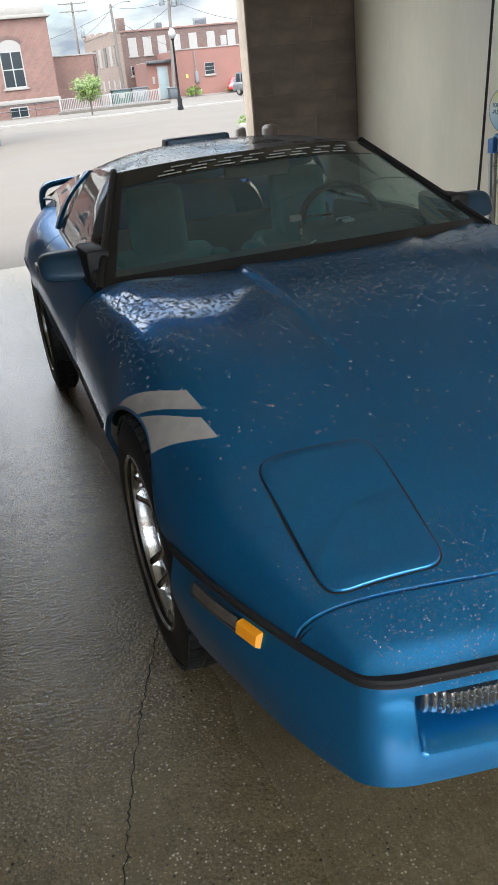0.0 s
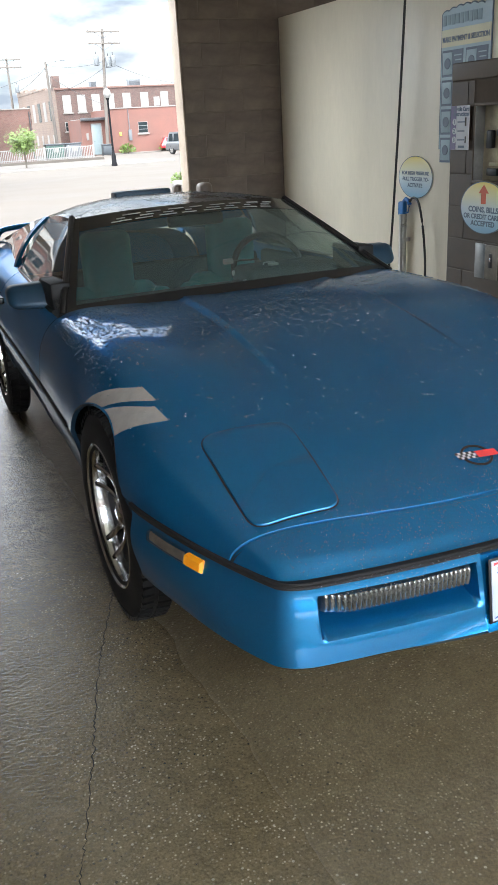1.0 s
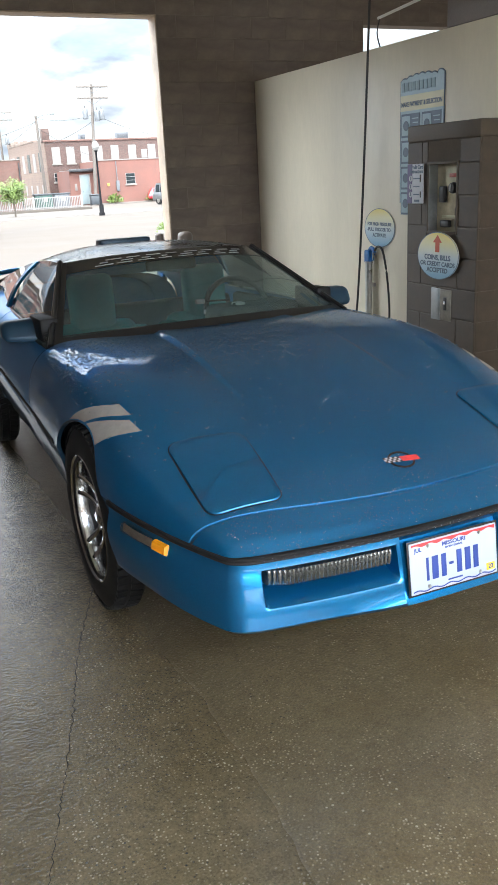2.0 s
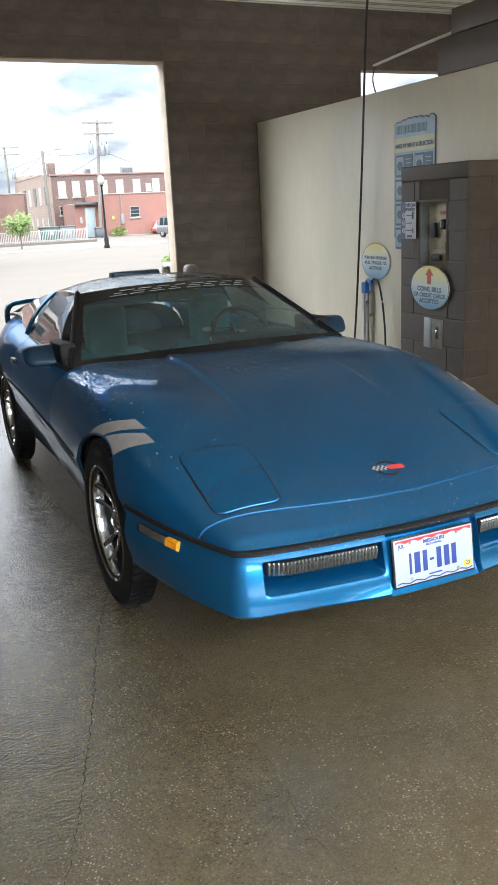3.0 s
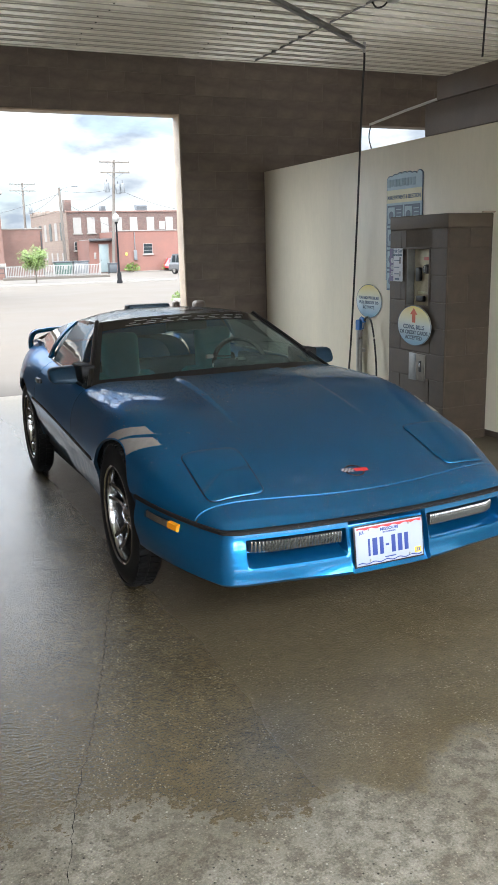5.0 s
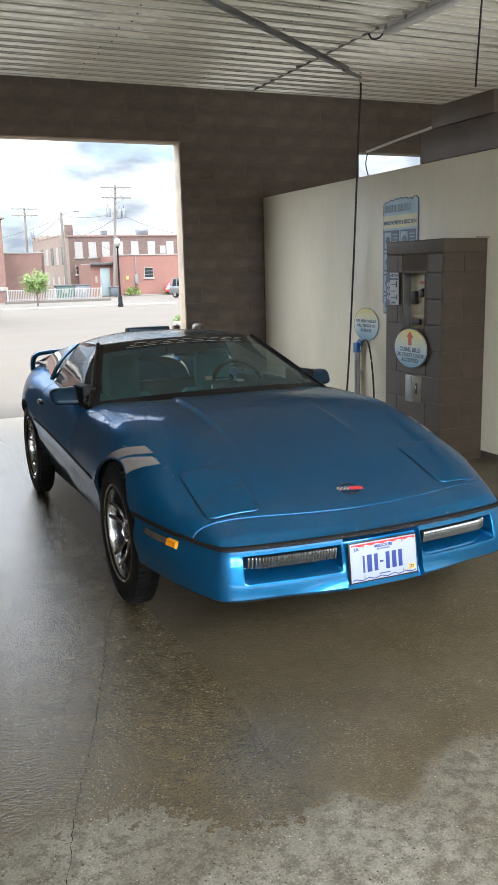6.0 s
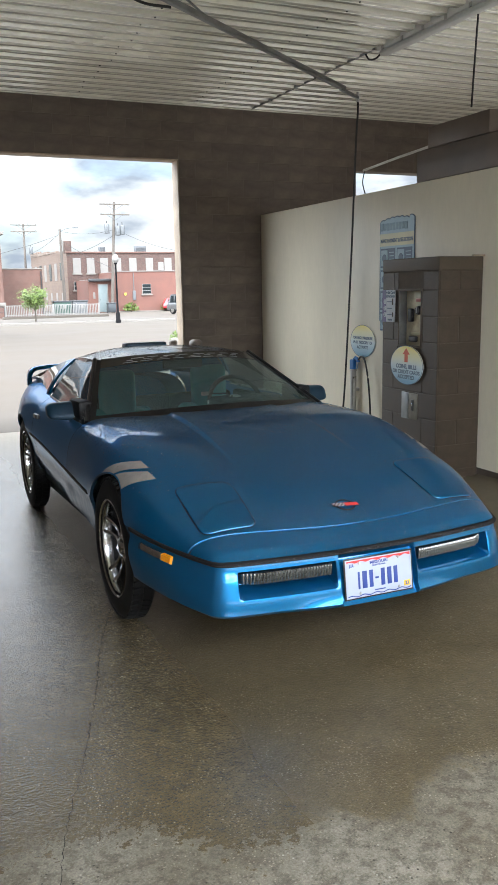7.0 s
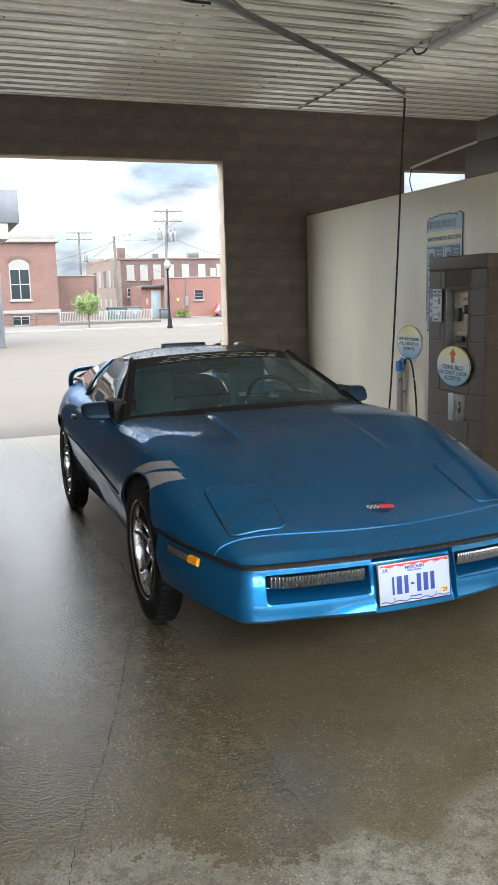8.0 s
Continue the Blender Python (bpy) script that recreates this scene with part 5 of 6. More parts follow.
card = thing("card_sign", (PX - 0.013, 4.22, 1.325), "white instruction card with a purple edge and three steps", "sign")
part("sign_face", rbox(-0.006, 0.0, -0.09, 0.09, -0.13, 0.13, 0.002), M_PLATE, card)
part("purple_edge", rbox(-0.0075, -0.0055, 0.035, 0.089, -0.129, 0.129), M_PURPLE, card)
lettering("wording", "Credit Card", 0.034, facing_left(-0.0072, -0.015, 0.108), M_SIGNDARK, card, 0.9)
lettering("wording", "Instructions", 0.034, facing_left(-0.0072, -0.015, 0.08), M_SIGNDARK, card, 0.9)
for k, z in enumerate((0.035, -0.018, -0.07)):
    c_ = part("step_disc", lathe([(0.001, -0.009), (0.019, -0.009), (0.021, -0.006)], 24), M_PLATE, card)
    c_.location = (0, 0.05, z)
    lettering("number", str(k + 1), 0.034, facing_left(-0.0098, 0.05, z), M_SIGNDARK, card)
    part("text_bar", rbox(-0.0072, -0.0058, -0.05, 0.02, z - 0.004, z + 0.003), M_SIGNDARK, card)
part("swipe_drawing", rbox(-0.0074, -0.0058, -0.066, -0.052, 0.01, 0.06), M_KNOB, card)
part("swipe_drawing", rbox(-0.0074, -0.0058, -0.066, -0.056, -0.09, -0.05), M_KNOB, card)
part("text_bar", rbox(-0.0072, -0.0058, -0.05, 0.01, -0.118, -0.104), M_SIGNDARK, card)

# tall menu board behind the pay station
board = thing("menu_board", (X_PART - 0.014, 4.74, 1.09), "faded blue and yellow menu board with a scalloped top", "sign")
top = []
for k in range(41):
    y = 0.265 - 0.53 * k / 40
    top.append((y, 0.96 + 0.03 * math.sin(math.pi * k / 40) + 0.012 * abs(math.sin(k * 0.55)) + (0.02 if k > 34 else 0)))
prof_ = [(0.265, 0.08)] + top + [(-0.265, 0.08)]
prof_.reverse()
vs_ = [(-0.008, y, z) for y, z in prof_] + [(0.0, y, z) for y, z in prof_]
n_ = len(prof_)
part("board", (vs_, [tuple(range(n_))] + [(k, k + n_, (k + 1) % n_ + n_, (k + 1) % n_) for k in range(n_)]), M_SIGNBLUE, board, smooth=False)
part("board_edge", tube([(-0.004, y, z) for y, z in prof_], 0.006, 6), M_SIGNDARK, board)
part("yellow_band", rbox(-0.0105, -0.0075, -0.262, 0.262, 0.75, 0.86), M_SIGNYEL, board)
lettering("wording", "MAKE PAYMENT & SELECTION", 0.046, facing_left(-0.0115, 0.0, 0.795), M_SIGNDARK, board, 0.8)
for k in range(9):
    y = 0.23 - 0.047 * k
    part("title_bar", rbox(-0.0115, -0.0075, y - 0.017, y + 0.017, 0.885 + 0.004 * (k % 2), 0.95), M_TITLE, board, smooth=False)
for r in range(4):
    for c in range(2):
        y, z = 0.135 - 0.26 * c, 0.645 - 0.19 * r
        part("menu_field", rbox(-0.0105, -0.0075, y - 0.115, y + 0.115, z - 0.085, z + 0.085), M_SIGNDARK, board)
        part("menu_picture", rbox(-0.0125, -0.0098, y + 0.0, y + 0.105, z - 0.07, z + 0.07, 0.001), M_SIGNBLUE, board)
        part("picture_mark", lathe([(0.001, -0.0145), (0.034, -0.0145), (0.036, -0.012)], 16), M_SIGNDARK, board).location = (0, y + 0.052, z)
        for j in range(4):
            part("text_bar", rbox(-0.0118, -0.0098, y - 0.1, y - 0.02 - 0.012 * (j % 2), z + 0.045 - 0.03 * j, z + 0.052 - 0.03 * j), M_SIGNBLUE, board)

# spray gun in its holder, with hoses
gunholder = thing("gun_holder", (X_PART - 0.06, 5.40, -0.127), "stainless pipe holder fixed upright to the panel", "holder")
gz0 = -0.127
part("pipe", lathe([(0.03, 0.09), (0.03, 0.80), (0.033, 0.80), (0.033, 0.815), (0.026, 0.815), (0.026, 0.3)], 20, "z"), M_STEEL, gunholder)
for z in (0.2, 0.6):
    part("bracket", rbox(0.0, 0.06, -0.035, 0.035, z, z + 0.03, 0.004), M_STEEL, gunholder)
gun = thing("spray_gun", (X_PART - 0.06, 5.40, gz0 + 0.80), "blue plastic trigger spray gun hanging in its holder", "spray gun")
part("barrel", tube([(0, 0, -0.12), (0, 0, 0.05)], 0.013, 10), M_STEEL, gun)
part("body", rbox(-0.022, 0.022, -0.03, 0.045, 0.0, 0.11, 0.014, 3), M_BLUEPL, gun)
part("handle", tube([(0, -0.005, 0.1), (0, -0.04, 0.13), (0, -0.075, 0.12), (0, -0.09, 0.09)], 0.017, 8), M_BLUEPL, gun)
part("trigger_guard", tube([(0, -0.02, 0.02), (0, -0.07, 0.03), (0, -0.085, 0.08)], 0.006, 6), M_BLUEPL, gun)


def sagging(points, n=40):
    """A smooth path through points."""
    out = []
    ps = [Vector(p) for p in points]
    ps = [ps[0] * 2 - ps[1]] + ps + [ps[-1] * 2 - ps[-2]]
    for i in range(1, len(ps) - 2):
        for k in range(n // (len(ps) - 3)):
            t = k / (n // (len(ps) - 3))
            a, b, c, d = ps[i - 1], ps[i], ps[i + 1], ps[i + 2]
            out.append(0.5 * (2 * b + (c - a) * t + (2 * a - 5 * b + 4 * c - d) * t * t + (3 * b - a - 3 * c + d) * t ** 3))
    return out + [ps[-2]]


HX = X_PART - 0.06
hose = thing("gun_hose", (HX, 5.3, gz0 + 0.9), "black rubber hose looping from the spray gun to the floor", "hose")
part("hose_run", tube([p - Vector((HX, 5.3, gz0 + 0.9)) for p in sagging([(HX, 5.32, gz0 + 0.90), (HX, 5.26, gz0 + 0.945), (HX - 0.01, 5.17, gz0 + 0.90), (HX - 0.02, 5.09, gz0 + 0.68), (HX - 0.02, 5.06, gz0 + 0.38), (HX - 0.03, 5.1, ground_z(5.1) + 0.01)])], 0.009, 8), M_HOSE, hose)
BOOM = Vector((3.96, 5.23, 3.19))
drop = thing("drop_hose", BOOM, "black hose hanging from the boom's tip down to the floor", "hose")
part("hose_run", tube([p - BOOM for p in sagging([BOOM, BOOM + Vector((0.0, 0.0, -0.15)), (3.965, 5.27, 2.75), (3.98, 5.38, 1.6), (3.99, 5.5, 0.5), (3.97, 5.56, ground_z(5.56) + 0.02)])], 0.0095, 8), M_HOSE, drop)

boom = thing("ceiling_boom", (1.22, 3.64, Z_CEIL), "grey steel swing boom carrying the wash hose under the ceiling", "boom")
P0 = Vector((0, 0, -0.17))
tip = BOOM - Vector((1.22, 3.64, Z_CEIL))
ax = (tip - P0).normalized()
part("ceiling_plate", rbox(-0.09, 0.09, -0.09, 0.09, -0.03, 0.0, 0.004), M_GREYMETAL, boom)
part("pivot", tube([(0, 0, -0.03), (0, 0, -0.2)], 0.03, 14), M_GREYMETAL, boom)
turn_m = Matrix.Translation(P0) @ ax.to_track_quat("X", "Z").to_matrix().to_4x4()
L_ = (tip - P0).length
part("arm", rbox(0.03, L_ - 0.25, -0.019, 0.019, -0.019, 0.019, 0.003, 2, turn_m), M_GREYMETAL, boom)
part("arm_end", rbox(L_ - 0.32, L_, -0.013, 0.013, -0.03, -0.004, 0.003, 2, turn_m), M_GREYMETAL, boom)
part("tip_fitting", tube([tip + Vector((0, 0, 0.03)), tip + Vector((0, 0, -0.06))], 0.014, 10), M_STEEL, boom)
part("stay_rod", tube([turn_m @ Vector((0.95, 0, 0.02)), turn_m @ Vector((0.55, -0.02, 0.09)), turn_m @ Vector((0.2, -0.03, 0.14))], 0.008, 6), M_GREYMETAL, boom)
coil = [turn_m @ Vector((0.5 + 0.0016 * k, -0.02 + 0.022 * math.cos(k * 0.7), 0.09 - 0.00008 * k + 0.022 * math.sin(k * 0.7))) for k in range(90)]
part("spring", tube(coil, 0.0035, 5), M_STEEL, boom)
part("boom_hose", tube(sagging([turn_m @ Vector((0.0, 0.06, 0.0)), turn_m @ Vector((0.2, 0.1, -0.03)), turn_m @ Vector((0.42, 0.08, -0.05)), turn_m @ Vector((0.62, 0.02, -0.028))]), 0.0095, 8), M_HOSE, boom)

light = thing("strip_light", (4.03, 4.95, Z_CEIL), "long white fluorescent strip light, switched off", "strip light")
part("housing", rbox(-0.06, 0.06, -2.44, 0.0, -0.065, -0.005, 0.008), M_WHITE, light)
part("diffuser", rbox(-0.045, 0.045, -2.42, -0.02, -0.105, -0.063, 0.02, 3), M_LIGHT, light)
for k in range(9):
    part("clip", rbox(-0.068, -0.058, -0.12 - 0.29 * k, -0.09 - 0.29 * k, -0.075, -0.04, 0.002), M_STEEL, light)
conduit = thing("conduit", (3.985, 7.6, Z_CEIL - 0.03), "thin grey electrical conduit along the ceiling", "conduit")
part("pipe", tube([(0, 0, 0), (0, -1.2, 0), (0, -2.5, 0), (0.0, -2.6, 0)], 0.011, 8), M_GREYMETAL, conduit)
for y in (-0.5, -1.1, -1.7, -2.3):
    part("saddle", rbox(-0.02, 0.02, y - 0.01, y + 0.01, -0.014, 0.02, 0.003), M_GREYMETAL, conduit)
part("cable_loop", tube(sagging([(0.0, -2.45, 0.0), (0.01, -2.5, -0.06), (0.03, -2.58, -0.07), (0.045, -2.66, -0.03)]), 0.008, 6), M_HOSE, conduit)
cord = thing("hanging_cord", (4.03, 3.7, Z_CEIL - 0.1), "dark cord sagging from the ceiling to the upper block beam", "cord")
part("cord_run", tube(sagging([(0.03, 0, 0.08), (0.03, 0.02, -0.15), (0.05, 0.06, -0.35), (0.09, 0.13, -0.63)]), 0.008, 6), M_HOSE, cord)

# block beam on top of the partition
beam = tagged(obj("upper_beam", rbox(X_PART + 0.005, X_PART + 0.4, Y_FRONT, 4.5, 2.345, 2.6, 0.01), M_BLOCK), "brown painted beam along the top of the partition", "beam", kind="structure")
tagged(obj("upper_block", rbox(X_PART + 0.0, X_PART + 0.4, 3.58, 4.34, 2.603, 2.772, 0.01), M_BLOCK), "brown painted block pier on the beam", "beam", kind="structure")
pipe = thing("white_pipe", (X_PART + 0.12, 4.5, 2.63), "white pipe running from the beam towards the back wall", "pipe")
part("pipe_run", tube([(0, -0.12, 0.02), (0.03, 0.5, 0.0), (0.06, 1.12, -0.03)], 0.012, 8), M_WHITE, pipe)
part("pipe_run", tube([(0.02, -0.1, -0.03), (0.02, 0.05, -0.03)], 0.01, 8), M_WHITE, pipe)
part("wire", tube(sagging([(0.06, 1.1, -0.03), (0.05, 1.12, -0.15), (0.07, 1.08, -0.3)]), 0.006, 6), M_HOSE, pipe)

for x, y, r in ((2.86, 7.42, 0.045), (3.12, 7.38, 0.075)):
    bo = thing("bollard", (x, y, ground_z(y)), "dark steel bollard with a domed top by the doorway", "bollard", "bollards at the doorway")
    h = 0.92 - ground_z(y)
    part("post", lathe([(r, 0.0), (r, h - r * 0.5), (r * 0.9, h - r * 0.2), (r * 0.6, h), (0.001, h + r * 0.08)], 20, "z"), M_BLOCK, bo)
    part("base_plate", rbox(-r * 1.4, r * 1.4, -r * 1.4, r * 1.4, 0, 0.012, 0.003), M_GREYMETAL, bo)

# crack in the slab
pts = [(0.69, 2.12), (0.655, 2.03), (0.594, 1.87), (0.545, 1.74), (0.47, 1.5), (0.43, 1.36), (0.355, 1.12), (0.315, 1.0), (0.24, 0.78), (0.17, 0.6), (0.1, 0.4), (0.02, 0.1)]
rng = random.Random(9)
line = []
for (x0, y0), (x1, y1) in zip(pts, pts[1:]):
    for k in range(14):
        t = k / 14
        line.append((x0 + (x1 - x0) * t + rng.uniform(-0.0045, 0.0045), y0 + (y1 - y0) * t))
rows = []
for x, y in line:
    w = 0.0004 + 0.0011 * rng.random() + 0.0006 * sstep(0.9, 1.5, y)
    rows.append([(x - w, y, ground_z(y) + 0.0012), (x + w, y, ground_z(y) + 0.0012)])
tagged(part("crack", grid(rows), M_UNDER, floor, "thin dark crack"))


# ---- the street outside ----
def brick_mat(name, c1, c2, mortar, scale=1.0):
    m, n, l, p = tree(name)
    tc, mp, br = n.new("ShaderNodeTexCoord"), n.new("ShaderNodeMapping"), n.new("ShaderNodeTexBrick")
    mp.inputs["Rotation"].default_value = (radians(90), 0, 0)
    l.new(tc.outputs["Object"], mp.inputs[0])
    l.new(mp.outputs[0], br.inputs["Vector"])
    br.inputs["Color1"].default_value, br.inputs["Color2"].default_value, br.inputs["Mortar"].default_value = (*c1, 1), (*c2, 1), (*mortar, 1)
    br.inputs["Scale"].default_value, br.inputs["Brick Width"].default_value, br.inputs["Row Height"].default_value, br.inputs["Mortar Size"].default_value = 4.4 * scale, 0.9, 0.3, 0.03
    c = mixed(n, l, 0.5, br.outputs["Color"], ramp(n, l, link_noise(n, l, 0.7, 6, 0.7), ((0.3, 0.5), (0.7, 1.0))), "MULTIPLY")
    l.new(c, p.inputs["Base Color"])
    p.inputs["Roughness"].default_value = 0.85
    bumped(n, l, p, br.outputs["Fac"], 0.2, 0.01)
    return m


M_BRICK_A = brick_mat("red_brick", (0.116, 0.0533, 0.0409), (0.0895, 0.0428, 0.0333), (0.129, 0.0914, 0.0761))
M_BRICK_B = brick_mat("old_brown_brick", (0.0772, 0.0368, 0.0297), (0.0505, 0.0268, 0.022), (0.0889, 0.0713, 0.0594))
M_BRICK_C = brick_mat("tan_side_brick", (0.137, 0.0914, 0.0685), (0.107, 0.0685, 0.0533), (0.152, 0.122, 0.099))
M_REDWALL = mat("painted_red_brick", (0.122, 0.0542, 0.0415), 0.8, var=0.15, scale=0.6, fine=9)
M_STONE = mat("pale_stone", (0.15, 0.137, 0.123), 0.8, var=0.12, scale=1.0, fine=12)
M_BOARD = mat("white_boarding", (0.151, 0.14, 0.13), 0.7, var=0.08, scale=2, fine=10)
M_DARKWIN = mat("dark_window_glass", (0.012, 0.016, 0.018), 0.2, var=0.1, bump=0, spec=0.12)
M_OUTGREY = mat("weathered_grey_casing", (0.0854, 0.0915, 0.0976), 0.6, var=0.15, scale=2)
M_ROOFFELT = mat("grey_roofing", (0.2, 0.2, 0.2), 0.9, scale=1.0, fine=8)
M_WOOD = mat("weathered_pole_wood", (0.0854, 0.0732, 0.0634), 0.85, var=0.2, scale=2, fine=20, stretch=(1, 1, 0.1))
M_LEAF = mat("young_green_leaf", (0.0654, 0.104, 0.0109), 0.6, var=0.35, scale=3, fine=12, piece=0.0)
M_BARK = mat("grey_bark", (0.056, 0.0455, 0.035), 0.9, scale=6)
M_OUTWHITE = mat("weathered_white_paint", (0.169, 0.165, 0.157), 0.6, var=0.1)
M_DOORBLUE = mat("pale_blue_door", (0.141, 0.176, 0.182), 0.5, var=0.06)
M_BINBLACK = plain("black_bin_plastic", (0.025, 0.03, 0.035), 0.5)
M_IRON = mat("black_cast_iron", (0.006, 0.006, 0.007), 0.85, spec=0.15, var=0.2)
M_DUMPGREEN = mat("green_dumpster_paint", (0.011, 0.0439, 0.033), 0.5, scale=2)
M_GREYFASCIA = mat("grey_metal_fascia", (0.0732, 0.0769, 0.0842), 0.5, scale=1, fine=6)
M_CANSOFFIT = mat("pale_soffit", (0.4, 0.38, 0.35), 0.6, scale=1, fine=6)


def slab(name, x0, x1, y0, y1, z0, z1, m, label):
    return tagged(obj(name, rbox(x0, x1, y0, y1, z0, z1, 0.01), m), label, name.replace("_", " "), kind="structure")


# raised sidewalk with a kerb
rows = [[(x, y, z) for x in (-80, 17.4)] for y, z in ((50.0, -0.6), (50.0, -0.36), (50.03, -0.34), (50.2, -0.34), (58.5, -0.44), (60.9, -0.46), (60.9, -0.8))]
tagged(obj("pavement", grid(rows), M_WALK), "pale concrete sidewalk with a kerb along the street", "sidewalk", kind="structure")
tagged(obj("retaining_kerb", rbox(8.4, 16.3, 61.6, 62.2, -0.8, -0.3, 0.03), M_WALK), "low pale concrete retaining kerb", "kerb", kind="structure")
tagged(obj("kerb_line", rbox(-80, 17.6, 49.82, 49.99, -0.62, -0.35, 0.02), M_STONE), "pale kerb stone along the street", "kerb", kind="structure")


def shell(name, x0, x1, y0, y1, z0, z1, m, label, roof_m=None):
    b = thing(name, (x0, y0, z0), label, "building")
    part("wall", rbox(0, x1 - x0, 0, y1 - y0, 0, z1 - z0), m, b, smooth=False)
    part("roof", rbox(0.25, x1 - x0 - 0.25, 0.25, y1 - y0 - 0.25, z1 - z0, z1 - z0 + 0.06), M_ROOFFELT, b, smooth=False)
    return b


def window(b, x0, x1, z0, z1, ox, oz, arch=0.0, panes=(2, 2), frame_w=0.09, sill=True, material=None):
    """A window standing a little proud of a wall that looks to -y; ox, oz: the building's corner."""
    x0, x1, z0, z1 = x0 - ox, x1 - ox, z0 - oz, z1 - oz
    w = part("window", rbox(x0, x1, -0.03, 0.02, z0, z1), M_OUTWHITE, b, smooth=False)
    if material:
        part("board", rbox(x0 + 0.05, x1 - 0.05, -0.055, -0.03, z0 + 0.05, z1 - 0.05), material, w, smooth=False)
    else:
        nx, nz = panes
        pw, ph = (x1 - x0 - frame_w * (nx + 1)) / nx, (z1 - arch - z0 - frame_w * (nz + 1)) / nz
        for i in range(nx):
            for j in range(nz):
                a, c = x0 + frame_w + i * (pw + frame_w), z0 + frame_w + j * (ph + frame_w)
                part("pane", rbox(a, a + pw, -0.045, -0.028, c, c + ph), M_DARKWIN, w, smooth=False)
    if sill:
        part("sill", rbox(x0 - 0.12, x1 + 0.12, -0.12, 0.0, z0 - 0.16, z0 - 0.002, 0.01), M_STONE, w)
    return w


hall = shell("brick_hall", -30, 10.4, 75, 96, -0.85, 6.5, M_BRICK_A, "red brick civic hall with a pale stone cornice")
ox, oz = -30, -0.85
part("cornice", rbox(-0.3, 40.7, -0.3, 21.3, 7.3, 7.55, 0.03), M_STONE, hall)
part("parapet", rbox(0.0, 40.3, 0.0, 21.0, 7.552, 8.12, 0.03), M_STONE, hall)
part("plinth", rbox(-0.1, 40.5, -0.12, 0.0, 1.12, 1.45, 0.02), M_STONE, hall)
for x in (-25.0, -19.8, -14.6, -9.4, -4.2, 1.0, 6.25):
    w = window(hall, x, x + 1.75, 1.5, 4.2, ox, oz, 0, (2, 2))
    rows = []
    hx = x - ox
    for k in range(13):
        t = k / 12
        rows.append([(hx + 1.75 * t, -0.04, 5.05), (hx + 1.75 * t, -0.04, 5.35 + 0.52 * math.sin(math.pi * (0.15 + 0.7 * t)))])
    part("arched_top", grid(rows), M_BOARD, w, smooth=False)
    for k in range(15):
        t = math.pi * (0.18 + 0.64 * k / 14)
        c_ = Matrix.Translation((hx + 0.875 - 1.12 * math.cos(t), 0, 5.1 + 0.92 * math.sin(t))) @ pose(0, 0, 0, 0, 90 - math.degrees(t) if False else math.degrees(t) - 90, 0)
        part("arch_brick", rbox(-0.06, 0.06, -0.05, 0.0, -0.16, 0.16, 0.0, 2, c_), M_BRICK_B, w, smooth=False)
    window(hall, x, x + 1.5, -0.75, 0.08, ox, oz, 0, (2, 1), 0.08, False)
rail = thing("hand_rail", (-2, 73.9, -0.75), "thin dark metal rail before the brick hall", "railing")
for z in (0.55, 0.95):
    part("rail_bar", tube([(0, 0, z), (12.2, 0, z)], 0.03, 6), M_KNOB, rail)
for k in range(7):
    part("rail_post", tube([(12.2 - 2.0 * k, 0, 0), (12.2 - 2.0 * k, 0, 0.95)], 0.03, 6), M_KNOB, rail)

low_b = shell("low_brick_building", 10.45, 14.8, 80, 92, -0.9, 3.6, M_BRICK_A, "low windowless red brick building")
part("coping", rbox(-0.05, 4.4, -0.06, 12.05, 4.5, 4.6, 0.01), M_STONE, low_b)
part("rain_pipe", tube([(4.2, -0.08, 0.2), (4.2, -0.08, 4.3)], 0.06, 8), M_KNOB, low_b)

block = shell("old_brick_block", 21.1, 38.0, 98, 122, -1.1, 5.9, M_BRICK_B, "long two-storey old brick block with boarded windows")
ox, oz = 21.1, -1.1
part("side_wall", rbox(-0.06, 0.0, 0.05, 23.9, 0, 7.3), M_BRICK_C, block, smooth=False)
part("parapet", rbox(-0.15, 16.9, -0.12, 0.3, 7.0, 7.18, 0.02), M_BRICK_A, block)
for k in range(3):
    part("stepped_parapet", rbox(-0.1, 0.4, 6 + 6 * k, 12 + 6 * k, 7.3, 7.5 + 0.22 * k, 0.02), M_BRICK_C, block)
for x in (21.77, 23.42, 25.06, 26.7, 28.63, 30.73, 33.13, 35.2):
    window(block, x, x + 0.92, 3.55, 5.32, ox, oz, material=M_BOARD)
window(block, 32.3, 33.0, 3.85, 4.8, ox, oz, material=M_BOARD, sill=False)
window(block, 21.74, 22.68, 1.58, 2.58, ox, oz, panes=(3, 2), frame_w=0.06)
window(block, 21.9, 22.9, -0.6, 0.25, ox, oz, material=M_BOARD, sill=False)
for k in range(6):
    y = 2.5 + 3.4 * k
    part("side_window", rbox(-0.1, -0.06, y, y + 1.5, 3.9, 6.0), M_BOARD if k % 2 else M_DARKWIN, block, smooth=False)
    part("side_window", rbox(-0.1, -0.06, y + 0.2, y + 1.2, 1.2, 2.4), M_BOARD, block, smooth=False)
part("chimney", rbox(-0.1, 0.75, 0.7, 1.6, 7.0, 8.45, 0.02), M_BRICK_B, block)
